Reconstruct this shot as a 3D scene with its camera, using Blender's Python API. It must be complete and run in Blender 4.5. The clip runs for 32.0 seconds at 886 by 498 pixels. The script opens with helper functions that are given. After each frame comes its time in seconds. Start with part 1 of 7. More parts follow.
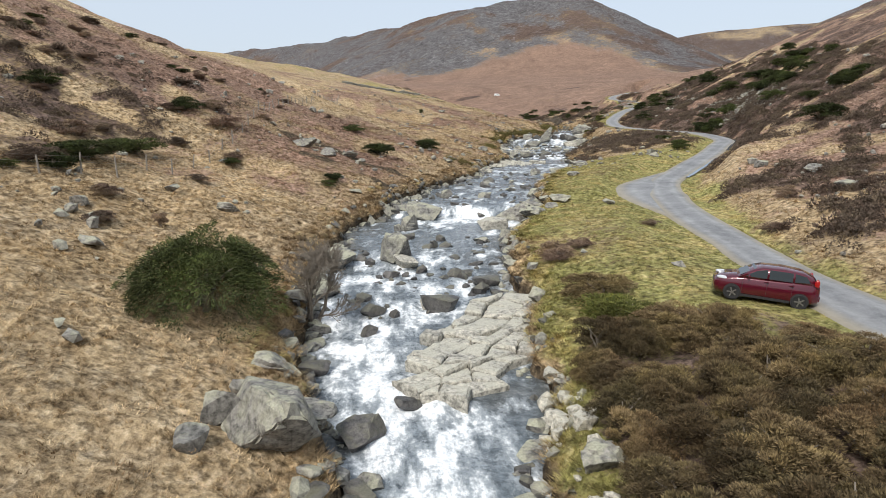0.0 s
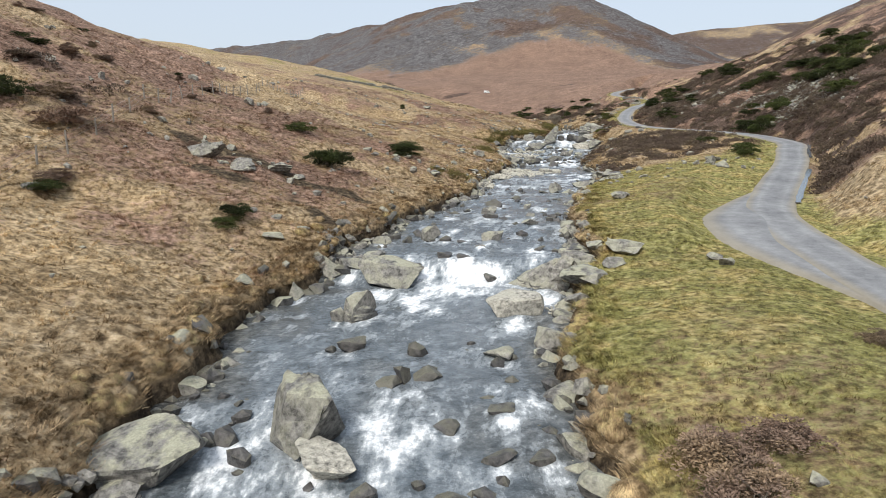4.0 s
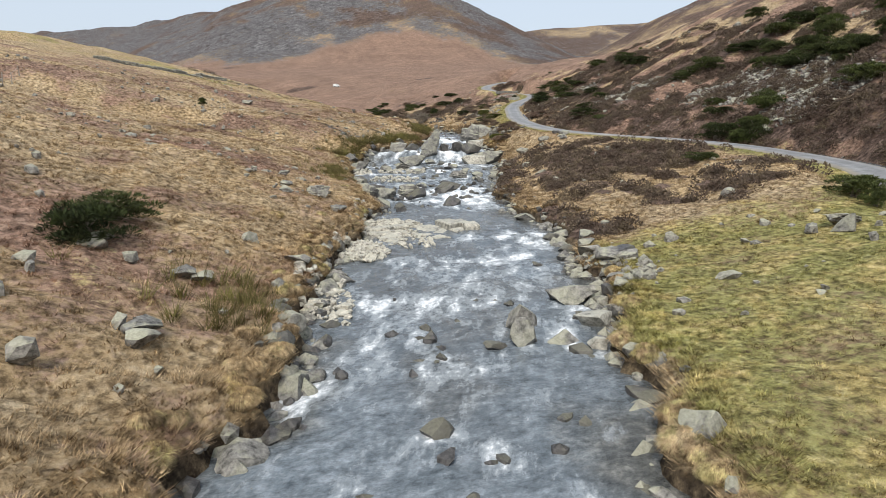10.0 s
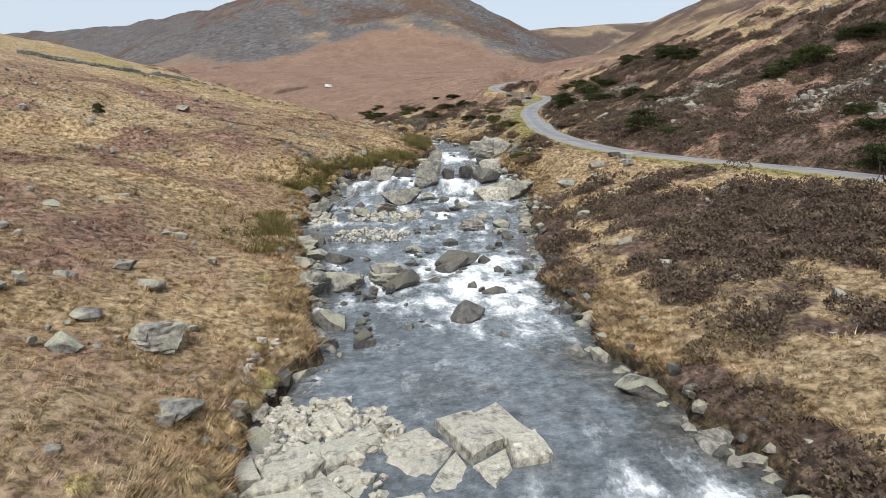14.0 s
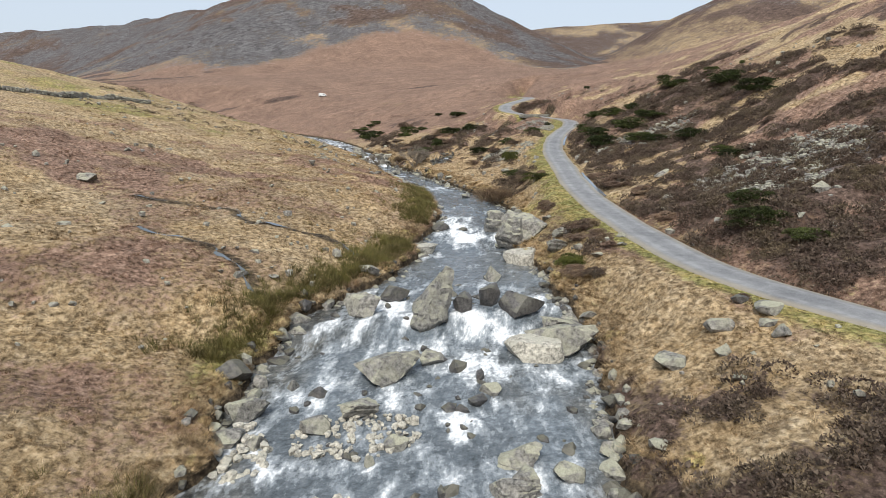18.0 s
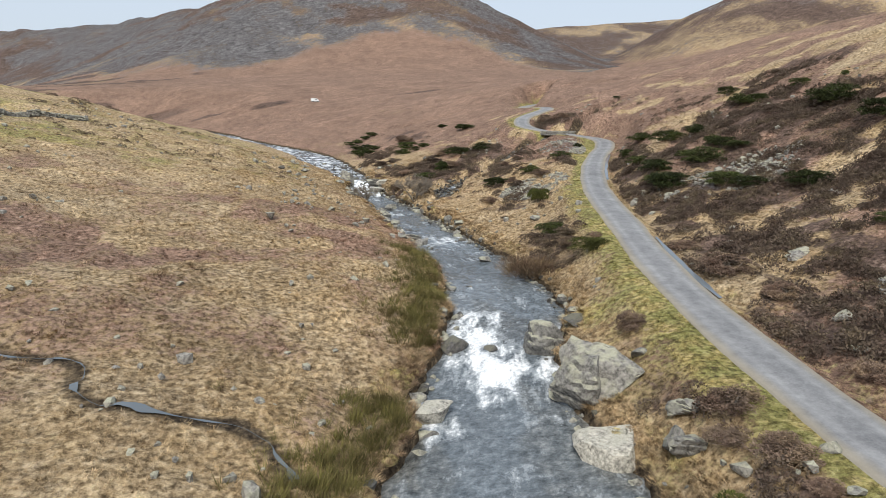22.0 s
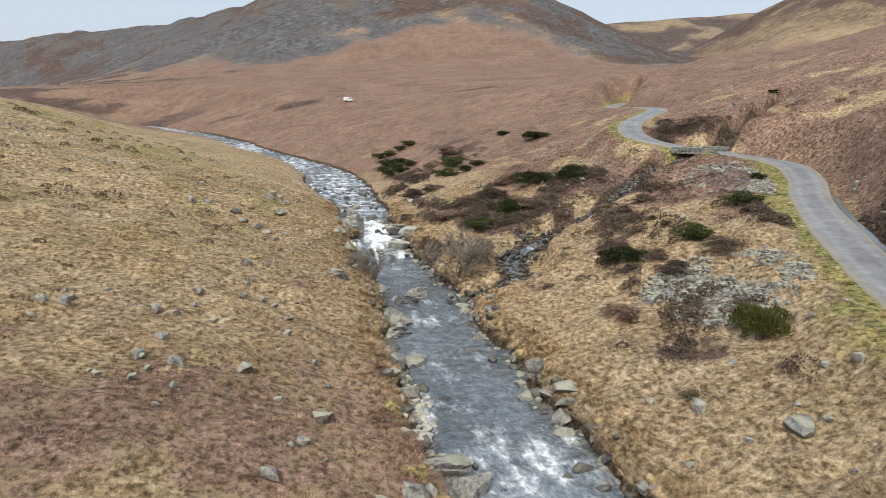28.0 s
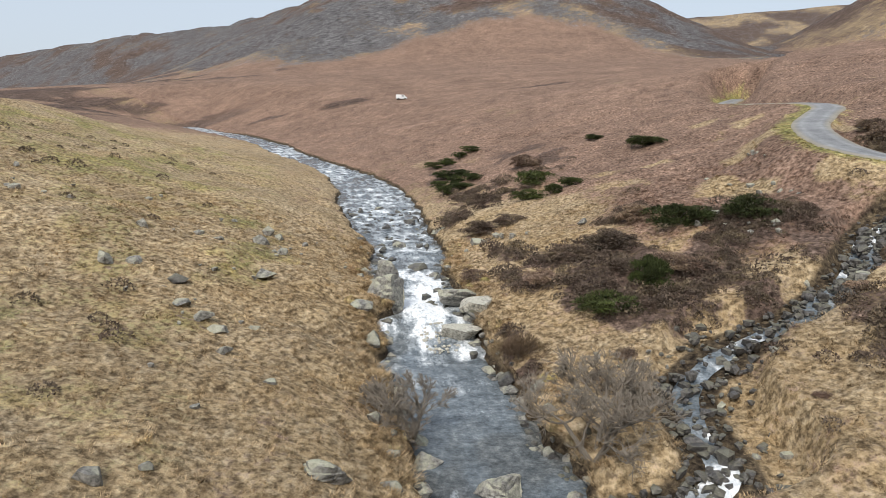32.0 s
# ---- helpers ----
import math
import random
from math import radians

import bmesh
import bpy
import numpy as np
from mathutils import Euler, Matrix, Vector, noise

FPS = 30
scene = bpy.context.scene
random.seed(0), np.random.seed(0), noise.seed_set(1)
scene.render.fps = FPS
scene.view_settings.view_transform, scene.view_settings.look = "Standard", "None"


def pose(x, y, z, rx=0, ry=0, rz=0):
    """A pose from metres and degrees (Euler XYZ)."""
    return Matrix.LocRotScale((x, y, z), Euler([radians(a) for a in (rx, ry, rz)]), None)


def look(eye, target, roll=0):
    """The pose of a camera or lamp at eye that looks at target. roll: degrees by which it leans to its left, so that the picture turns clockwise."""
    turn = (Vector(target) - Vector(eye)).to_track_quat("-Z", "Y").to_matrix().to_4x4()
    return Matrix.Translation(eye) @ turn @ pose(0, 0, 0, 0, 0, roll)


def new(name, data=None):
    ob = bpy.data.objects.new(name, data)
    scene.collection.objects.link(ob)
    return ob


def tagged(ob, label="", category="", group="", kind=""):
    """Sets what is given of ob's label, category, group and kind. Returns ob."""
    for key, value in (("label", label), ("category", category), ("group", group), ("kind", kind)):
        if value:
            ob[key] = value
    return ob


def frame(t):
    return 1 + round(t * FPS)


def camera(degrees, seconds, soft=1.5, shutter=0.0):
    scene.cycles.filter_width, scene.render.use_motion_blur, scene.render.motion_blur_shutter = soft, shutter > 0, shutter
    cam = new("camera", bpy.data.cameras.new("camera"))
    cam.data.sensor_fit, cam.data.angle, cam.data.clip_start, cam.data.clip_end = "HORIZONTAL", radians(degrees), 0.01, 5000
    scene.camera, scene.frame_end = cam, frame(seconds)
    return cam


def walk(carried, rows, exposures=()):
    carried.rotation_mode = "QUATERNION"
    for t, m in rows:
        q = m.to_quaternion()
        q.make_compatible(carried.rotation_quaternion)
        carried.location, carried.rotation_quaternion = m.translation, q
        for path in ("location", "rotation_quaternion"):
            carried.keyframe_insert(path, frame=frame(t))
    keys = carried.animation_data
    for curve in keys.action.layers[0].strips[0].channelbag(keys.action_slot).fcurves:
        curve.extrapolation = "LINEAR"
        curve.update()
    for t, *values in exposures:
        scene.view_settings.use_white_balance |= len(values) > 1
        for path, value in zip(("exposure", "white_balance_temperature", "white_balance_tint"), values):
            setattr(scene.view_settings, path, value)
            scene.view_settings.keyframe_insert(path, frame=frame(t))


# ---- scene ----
cam = camera(69.2, 32.0, soft=0.5)
METRES, EYE, TILT, LEAN, TURN = 215.0, 11.316, -11.0, 0.0, 0.0
ROWS = [
    (0.0, 0.0, 0.0, 0.0, -0.0, 0.0, 0.0),
    (0.5, 0.0004, 0.014, 0.0026, -0.02, -0.02, -0.02),
    (1.0, 0.0006, 0.0275, 0.0049, -0.09, -0.05, -0.01),
    (1.5, 0.0011, 0.043, 0.0079, -0.15, -0.05, -0.0),
    (2.0, 0.0014, 0.059, 0.0112, -0.23, -0.09, 0.0),
    (2.5, 0.0013, 0.0743, 0.0146, -0.37, -0.06, 0.04),
    (3.0, 0.001, 0.0873, 0.017, -0.54, -0.05, 0.08),
    (3.5, 0.0012, 0.0991, 0.0187, -0.73, -0.06, 0.1),
    (5.5, 0.0024, 0.1526, 0.0289, -3.31, -0.21, 0.6),
    (6.0, 0.0031, 0.1688, 0.032, -4.17, -0.26, 0.78),
    (6.5, 0.004, 0.1858, 0.0349, -5.03, -0.31, 0.94),
    (7.0, 0.0054, 0.2038, 0.0383, -5.85, -0.37, 1.09),
    (7.5, 0.0071, 0.2229, 0.0416, -6.93, -0.41, 1.32),
    (8.0, 0.0094, 0.2409, 0.0457, -8.6, -0.45, 1.67),
    (8.5, 0.0119, 0.2568, 0.05, -10.33, -0.53, 2.01),
    (9.0, 0.0146, 0.2711, 0.0541, -12.12, -0.6, 2.41),
    (9.5, 0.0174, 0.2844, 0.0581, -13.56, -0.73, 2.67),
    (10.0, 0.0205, 0.2974, 0.0613, -13.75, -0.74, 2.66),
    (10.5, 0.0238, 0.311, 0.0634, -13.75, -0.74, 2.66),
    (11.0, 0.027, 0.3255, 0.0654, -13.76, -0.72, 2.66),
    (11.5, 0.0307, 0.3409, 0.068, -13.75, -0.72, 2.69),
    (12.0, 0.0346, 0.3566, 0.071, -13.76, -0.72, 2.69),
    (12.5, 0.0386, 0.3727, 0.0753, -13.75, -0.73, 2.69),
    (13.0, 0.0423, 0.3882, 0.0801, -13.73, -0.72, 2.7),
    (13.5, 0.0457, 0.4016, 0.0848, -13.72, -0.72, 2.69),
    (14.0, 0.0488, 0.4133, 0.09, -13.71, -0.71, 2.71),
    (14.5, 0.0518, 0.4248, 0.0956, -13.73, -0.74, 2.69),
    (15.0, 0.0549, 0.4367, 0.1014, -13.72, -0.78, 2.7),
    (15.5, 0.0578, 0.4493, 0.1078, -13.74, -0.83, 2.66),
    (17.5, 0.0688, 0.4979, 0.1314, -13.66, -0.88, 2.63),
    (18.0, 0.0715, 0.5104, 0.1377, -13.64, -0.88, 2.63),
    (18.5, 0.0738, 0.5223, 0.1437, -13.64, -0.91, 2.61),
    (19.0, 0.076, 0.5341, 0.1494, -13.64, -0.91, 2.58),
    (19.5, 0.0785, 0.5462, 0.1549, -13.62, -0.9, 2.57),
    (20.0, 0.0812, 0.5591, 0.1609, -13.63, -0.92, 2.55),
    (20.5, 0.0838, 0.5724, 0.1661, -13.63, -0.9, 2.56),
    (21.0, 0.0868, 0.5866, 0.1687, -13.62, -0.9, 2.55),
    (21.5, 0.0905, 0.602, 0.171, -13.6, -0.9, 2.55),
    (22.0, 0.095, 0.6183, 0.1738, -13.59, -0.91, 2.55),
    (22.5, 0.0997, 0.6353, 0.1767, -13.58, -0.92, 2.54),
    (23.0, 0.1046, 0.6528, 0.1796, -13.57, -0.92, 2.57),
    (23.5, 0.1092, 0.671, 0.183, -13.53, -0.92, 2.55),
    (24.0, 0.1134, 0.6899, 0.1863, -12.93, -0.88, 2.45),
    (24.5, 0.1175, 0.7089, 0.1901, -12.32, -0.86, 2.3),
    (25.0, 0.1214, 0.7279, 0.194, -11.78, -0.83, 2.22),
    (25.5, 0.1251, 0.7471, 0.1985, -11.32, -0.82, 2.15),
    (27.5, 0.1362, 0.8083, 0.214, -9.64, -0.75, 1.83),
    (28.0, 0.1382, 0.8225, 0.2169, -9.11, -0.73, 1.73),
    (28.5, 0.1402, 0.8373, 0.2196, -8.49, -0.7, 1.62),
    (29.0, 0.1421, 0.8527, 0.2225, -7.84, -0.68, 1.48),
    (29.5, 0.1439, 0.8688, 0.2255, -7.23, -0.66, 1.38),
    (30.0, 0.1455, 0.8851, 0.2288, -6.62, -0.67, 1.26),
    (30.5, 0.1466, 0.9016, 0.2319, -6.03, -0.65, 1.15),
    (31.0, 0.1475, 0.918, 0.2351, -5.41, -0.64, 1.03),
    (31.5, 0.1482, 0.934, 0.2382, -4.79, -0.62, 0.92),
    (32.0, 0.1483, 0.9501, 0.2412, -4.19, -0.6, 0.82),
]
walk(cam, [(t, pose(0, 0, EYE, TILT, LEAN, TURN) @ pose(METRES * x, METRES * y, METRES * z, 90 + pitch, roll, yaw)) for t, x, y, z, yaw, pitch, roll in ROWS],
     exposures=((0.0, 0.29), (10.0, 0.28), (20.0, 0.26), (28.0, 0.19), (32.0, 0.2)))

# ---------------------------------------------------------------- sky and light
SUN_ELEV, SUN_AZ = 48.0, 205.0
world = bpy.data.worlds.new("sky")
scene.world = world
world.use_nodes = True
wn = world.node_tree.nodes
wn.clear()
w_out = wn.new("ShaderNodeOutputWorld")
w_bg = wn.new("ShaderNodeBackground")
w_sky = wn.new("ShaderNodeTexSky")
w_sky.sky_type = "NISHITA"
w_sky.sun_disc = False
w_sky.sun_elevation = radians(SUN_ELEV)
w_sky.sun_rotation = radians(SUN_AZ)
w_sky.air_density, w_sky.dust_density, w_sky.ozone_density = 1.0, 3.0, 1.0
w_hsv = wn.new("ShaderNodeMixRGB")          # thin overcast: the blue is veiled by pale cloud
w_hsv.inputs[0].default_value = 0.72
w_hsv.inputs[2].default_value = (5.2, 5.8, 6.6, 1)
w_bg.inputs["Strength"].default_value = 0.12
wl = world.node_tree.links
wl.new(w_sky.outputs[0], w_hsv.inputs[1])
wl.new(w_hsv.outputs[0], w_bg.inputs["Color"])
wl.new(w_bg.outputs[0], w_out.inputs["Surface"])

sun_data = bpy.data.lights.new("sun", "SUN")
sun_data.energy, sun_data.angle, sun_data.color = 2.5, radians(14), (1.0, 0.96, 0.9)
sun = new("sun", sun_data)
az, el = radians(SUN_AZ), radians(SUN_ELEV)
sun.matrix_world = look((60 * math.sin(az) * math.cos(el), 60 * math.cos(az) * math.cos(el), 60 * math.sin(el)), (0, 0, 0))

# ---------------------------------------------------------------- the plan in numbers
SCALE = 1.1316      # metres to a unit of the plan
# river: station y, left and right water edge
RIV_Y = [-60, -20, 0, 15, 21, 29, 36, 42, 47, 51, 56, 60, 64, 68, 73, 79, 85, 93, 99, 105, 112, 120, 127, 131, 135, 140, 146,
         152, 158, 165, 172, 180, 188, 196, 204, 211, 216, 222, 228, 240, 257, 272, 290, 300, 320, 343, 366, 400, 440]
RIV_L = [6, 1, -2, -3, -5.2, -6.6, -7.2, -6.5, -5.6, -4.3, -2.8, -1.5, .2, 2.1, 3.4, 4.4, 6, 7.9, 9.9, 10.2, 9.6, 10.2, 10.9, 12.8, 16, 20, 22.8,
         25, 27.3, 28.9, 29.4, 29.2, 28.7, 28.5, 28.7, 28.2, 27.4, 27.5, 26.2, 25.8, 22, 20.5, 17, 13.5, 4.5, -4, -18, -45, -90]
RIV_R = [12, 7, 3.5, 2.9, 3.4, 3.8, 4.1, 4.7, 6.2, 7.9, 7.9, 8.8, 10, 11.2, 12.8, 15.4, 17.2, 19.3, 19.1, 20.3, 22.5, 25.2, 27.6, 28.9, 29.5, 30.2, 29.9,
         32, 35.2, 35.8, 36.2, 36, 35, 34.8, 34.6, 33.7, 32.8, 32.6, 31.7, 31.8, 30.9, 29, 24.5, 20, 11.2, 3, -9.7, -35, -80]
# water level, with the steps of the rapids
LEV_Y = [-60, -20, 0, 10, 15, 18, 24, 28, 33, 37, 44, 49.5, 51.5, 56, 60, 78, 100, 113, 121, 126, 130.5, 132, 140, 145, 148,
         154, 168, 190, 212, 217, 221, 235, 265, 300, 335, 360, 400, 440]
LEV_Z = [-2, -1, -.2, .3, .6, 1.0, 1.35, 1.8, 2.2, 2.5, 2.6, 2.75, 3.6, 3.8, 4.05, 4.3, 4.55, 4.75, 5.3, 5.6, 5.9, 6.9, 7.0, 7.05, 7.12,
         7.7, 7.95, 8.1, 8.2, 8.4, 9.2, 9.5, 10.4, 11.8, 13.3, 15.0, 17.5, 20]
# heights above the water at distances from the bank
LEFT_D = [0, 1, 4, 10, 24, 40, 80, 160]
LEFT_Y = [-30, 10, 35, 60, 85, 110, 140, 170, 205, 240, 280, 330]
LEFT_H = [(0, 1.2, 2.4, 4.5, 10, 18, 38, 70), (0, 1.2, 2.4, 4.5, 10, 18, 38, 70), (0, 1.2, 2.3, 4.5, 10, 18, 37, 68),
          (0, 1.0, 1.9, 3.6, 9, 17, 36, 64), (0, .9, 2.0, 3.5, 7.5, 14.5, 30, 54), (0, .9, 1.7, 3.4, 7, 12.5, 26, 46),
          (0, .9, 1.7, 3.2, 5.2, 9.5, 20, 38), (0, 1.0, 1.9, 3.4, 5.2, 8, 16, 32), (0, 1.2, 2.6, 4.3, 7.0, 11, 18.5, 30),
          (0, 1.0, 2.2, 4.2, 8.0, 13, 21, 30), (0, .8, 1.8, 3.6, 7, 11.5, 18, 26), (0, .6, 1.2, 2, 3.3, 4.5, 7, 11)]
RIGHT_D = [0, 1, 4, 9, 15, 22, 30, 40, 80, 160]
RIGHT_Y = [-30, 25, 50, 75, 100, 125, 150, 175, 200, 225, 255, 300, 400]
RIGHT_NEAR = [(0, 1.2, 2.2, 2.8, 3, 3.6), (0, 1.0, 1.8, 2.4, 2.5, 3.4), (0, .9, 1.3, 1.7, 2.0, 3.6), (0, .6, 1.0, 2.0, 3.4, 5),
              (0, .8, 1.7, 2.5, 3.2, 4.2), (0, 1.0, 2.6, 4.0, 5.5, 7.4), (0, .9, 1.9, 3.2, 4.6, 7), (0, .9, 1.9, 3.4, 5.5, 8),
              (0, 1.2, 1.8, 3.0, 5.2, 7.4), (0, 1.2, 2.2, 3.3, 5.0, 7), (0, .9, 1.6, 2.8, 4.5, 6.5), (0, .8, 1.5, 2.6, 4, 5.6),
              (0, .8, 1.3, 2.2, 3.2, 4.4)]
RIGHT_FAR = [(6, 10, 30, 68), (5.8, 10, 30, 68), (6, 10.5, 30, 68), (8, 13, 32, 70), (7.8, 13.5, 33, 72), (10.7, 16, 35, 72), (11, 16.5, 35, 70),
             (12.4, 17.5, 35, 66), (10.3, 14, 30, 56), (9.5, 12, 24, 46), (9, 12, 22, 42), (7.5, 10, 18, 34), (6, 8, 14, 28)]
RIGHT_H = [a + b for a, b in zip(RIGHT_NEAR, RIGHT_FAR)]
# road: centre line x, y, z
ROAD = [(19, -40, 2.2), (17.5, -10, 2.6), (16, 12, 3.05), (15.2, 26, 3.5), (15.6, 34, 3.85), (16.2, 42, 4.2), (17.6, 50, 4.5), (20, 58, 4.9), (24, 65, 5.4), (28.5, 72, 6.1),
        (32.5, 78.5, 6.7), (36, 85, 7.2), (39.3, 91, 7.7), (40.9, 98, 8.1), (41.2, 105, 8.5), (40.2, 113, 8.8), (36.8, 121, 9.1), (35.2, 128, 9.4),
        (35.8, 135, 9.7), (37.2, 143, 10.1), (39, 151, 10.6), (41.3, 159, 11.2), (44, 167, 11.8), (47, 176, 12.4), (50, 184, 13.1), (54.3, 193, 14.1)]
ROAD += [(59.5, 202, 15.0), (63.3, 207.5, 15.8), (65.5, 213, 16.6), (63.5, 218.5, 17.2), (60, 222.5, 17.8), (58.6, 228, 18.6), (61.5, 236, 19.8), (66.5, 242.5, 20.8), (71, 248, 21.6), (74, 256, 22.1), (75, 266, 22.2), (80, 285, 22.6), (95, 310, 24)]
# tributary on the right bank: x, y, z of its bed
BECK = [(33.8, 203, 8.0), (36.6, 203.1, 8.7), (38.7, 204.2, 9.1), (39.1, 207, 9.4), (39.9, 209.6, 9.7), (42.8, 211.8, 10.5), (46.2, 212.6, 11.5), (49, 213.9, 12.5),
        (51.5, 215.8, 13.5), (53.6, 218, 14.4), (56.6, 219, 15.5), (60.2, 219.6, 16.4), (66, 223, 17.8), (84, 236, 22.5)]
# far ridge of the big hill: x, y, z
RIDGE = [(205, 450, 25), (199, 485, 38), (195, 560, 63), (151, 650, 106), (128, 700, 146), (47, 715, 137), (8, 800, 143), (-36, 938, 151), (-103, 1065, 158), (-206, 1227, 163), (-429, 1349, 156), (-677, 1506, 142), (-1100, 1720, 120)]
# loose scree: x, y, half widths, number of stones, sizes
SCREE = [(50.5, 141, 6.5, 7, 2600, .16, .5), (45.8, 191, 3.8, 4.6, 1600, .14, .42), (57.5, 209, 3, 5, 900, .15, .4), (54, 118, 7, 10, 1500, .2, .6), (50, 106, 5, 4, 600, .16, .5), (56, 170, 6, 4, 800, .16, .5), (42.3, 155, 2.5, 2.5, 150, .16, .4)]
# dark peat hags under the hill: x, y, half widths
PEATS = [(15, 376, 9, 3.5), (-8, 381, 9, 2), (-60, 392, 14, 4), (-42, 398, 8, 3), (-95, 420, 22, 5), (70, 372, 10, 2.5), (-75, 470, 30, 6), (-130, 440, 30, 5)]
# upper edge of the bracken on the big hill
BRACKEN_X = [-140, -90, -40, -10, 22, 49, 72, 113, 135, 148, 165, 190]
BRACKEN_Z = [38, 41, 44, 47.5, 52, 58, 63, 74, 70, 58, 43, 32]
# heather patches by the river: x, y, half widths, density
HEATHS = [(29.5, 110, 6.5, 8, 1), (28, 101, 6.5, 6, 1), (33, 93, 5, 6, .8), (21.2, 100, 1.6, 5, 1), (26.5, 118, 4, 5, .9), (31, 85, 4.5, 4, .7), (40.5, 171, 2.6, 6, 1.3), (39.4, 163.5, 2.2, 4, 1.4),
          (37.4, 168, 1.2, 4, 1.2), (36.6, 148, 2.2, 4.5, .8), (33.6, 139, 2.6, 6, .7), (37, 224, 2.6, 4.5, .85), (40, 221, 3.2, 3, .7), (44.5, 229, 3, 3, .6), (34, 244, 2, 8, .8), (38, 255, 4, 8, .6)]
HEATHS += [(19.5, 88.5, 1.3, 4.5, 1.3), (25.8, 88, 3, 3, 1.1), (29, 94, 4, 5, 1), (24.5, 95, 3, 3.5, 1), (21.5, 101, 1.5, 3, 1.2)]
HEATHS += [(47.5, 205, 3.2, 3, .5), (64, 228, 4.5, 4, 1), (44.5, 190, 3, 3, .7), (47, 183, 2.5, 4, .6), (34, 214.5, 1, 3, .9), (49, 210, 2.5, 2.5, .6), (35, 270, 3, 12, .8), (46, 272, 5, 12, .6)]
# passing place on the left of the road: x, y, z and half width
LAY_BY = [(15.9, 38, 4.05), (16.2, 43, 4.2), (16.3, 47, 4.35), (16.7, 51, 4.52), (17.8, 55.5, 4.76), (20.6, 60.5, 5.02), (24, 65.3, 5.4)]
LAY_HALF = [.9, 1.5, 2.0, 2.5, 2.4, 1.7, .9]


def vnoise(x, y, seed=0):
    """Value noise on arrays, 0 to 1."""
    x, y = np.asarray(x, float), np.asarray(y, float)
    xi, yi = np.floor(x).astype(np.int64), np.floor(y).astype(np.int64)
    fx, fy = x - xi, y - yi
    fx, fy = fx * fx * (3 - 2 * fx), fy * fy * (3 - 2 * fy)

    def h(a, b):
        n = (a * 374761393 + b * 668265263 + seed * 1274126177) & 0xFFFFFFFF
        n = ((n ^ (n >> 13)) * 1274126177) & 0xFFFFFFFF
        n = n ^ (n >> 16)
        return (n & 0xFFFF) / 65535.0

    return (h(xi, yi) * (1 - fx) + h(xi + 1, yi) * fx) * (1 - fy) + (h(xi, yi + 1) * (1 - fx) + h(xi + 1, yi + 1) * fx) * fy


def fbm(x, y, octaves=4, seed=0):
    total, amp, norm = 0, 1.0, 0
    for k in range(octaves):
        total = total + amp * vnoise(x * 2 ** k + 17.3 * k, y * 2 ** k - 9.1 * k, seed + k)
        norm += amp
        amp *= 0.5
    return total / norm


def smoothstep(a, b, v):
    u = np.clip((v - a) / (b - a), 0, 1)
    return u * u * (3 - 2 * u)


def smoothed(values, width):
    k = np.hanning(width * 2 + 3)[1:-1]
    k /= k.sum()
    n = len(k) // 2
    return np.convolve(np.concatenate([np.full(n, values[0]), values, np.full(n, values[-1])]), k, "valid")


GRID_Y = np.arange(-60, 440.25, 0.25)
LEFT_X = smoothed(np.interp(GRID_Y, RIV_Y, RIV_L), 9)
RIGHT_X = smoothed(np.interp(GRID_Y, RIV_Y, RIV_R), 9)
LEVEL = smoothed(np.interp(GRID_Y, LEV_Y, LEV_Z), 2)


def edges(y):
    """Left edge, right edge and water level at stations y; the banks wander a little."""
    w = smoothstep(-5, 10, y)
    l = np.interp(y, GRID_Y, LEFT_X) + w * ((fbm(y * 0.45, y * 0 + 3, 3, 11) - 0.5) * 1.5 + (vnoise(y * 1.6, y * 0, 12) - 0.5) * 0.5)
    r = np.interp(y, GRID_Y, RIGHT_X) + w * ((fbm(y * 0.45, y * 0 + 7, 3, 13) - 0.5) * 1.5 + (vnoise(y * 1.6, y * 0, 14) - 0.5) * 0.5)
    return l, r, np.interp(y, GRID_Y, LEVEL)


def profile(stations, dist, rows):
    """Dense table of bank heights, smooth along the river: a function of y and the distance from the water."""
    gy, gd = np.arange(-60, 441, 2.0), np.concatenate([np.arange(0, 40, 0.25), np.arange(40, 161, 1.0)])
    t = np.array([np.interp(gd, dist, r) for r in rows])
    t = np.array([smoothed(np.interp(gy, stations, t[:, j]), 7) for j in range(len(gd))]).T
    near = gd < 39
    for i in range(len(gy)):
        soft = smoothed(t[i], 6)
        t[i] = np.where((gd > 3) & near, soft, t[i])

    def sample(y, d):
        d = np.clip(d, 0, None)
        over = np.clip(d - 160, 0, None)
        d = np.minimum(d, 159.9)
        fy = np.clip((y + 60) / 2, 0, len(gy) - 1.001)
        jd = np.interp(d, gd, np.arange(len(gd)))
        i, j = fy.astype(int), np.minimum(jd.astype(int), len(gd) - 2)
        a, b = fy - i, jd - j
        v = (t[i, j] * (1 - b) + t[i, j + 1] * b) * (1 - a) + (t[i + 1, j] * (1 - b) + t[i + 1, j + 1] * b) * a
        return v + 30 * (1 - np.exp(-over / 120))
    return sample


left_height = profile(LEFT_Y, LEFT_D, LEFT_H)
right_height = profile(RIGHT_Y, RIGHT_D, RIGHT_H)


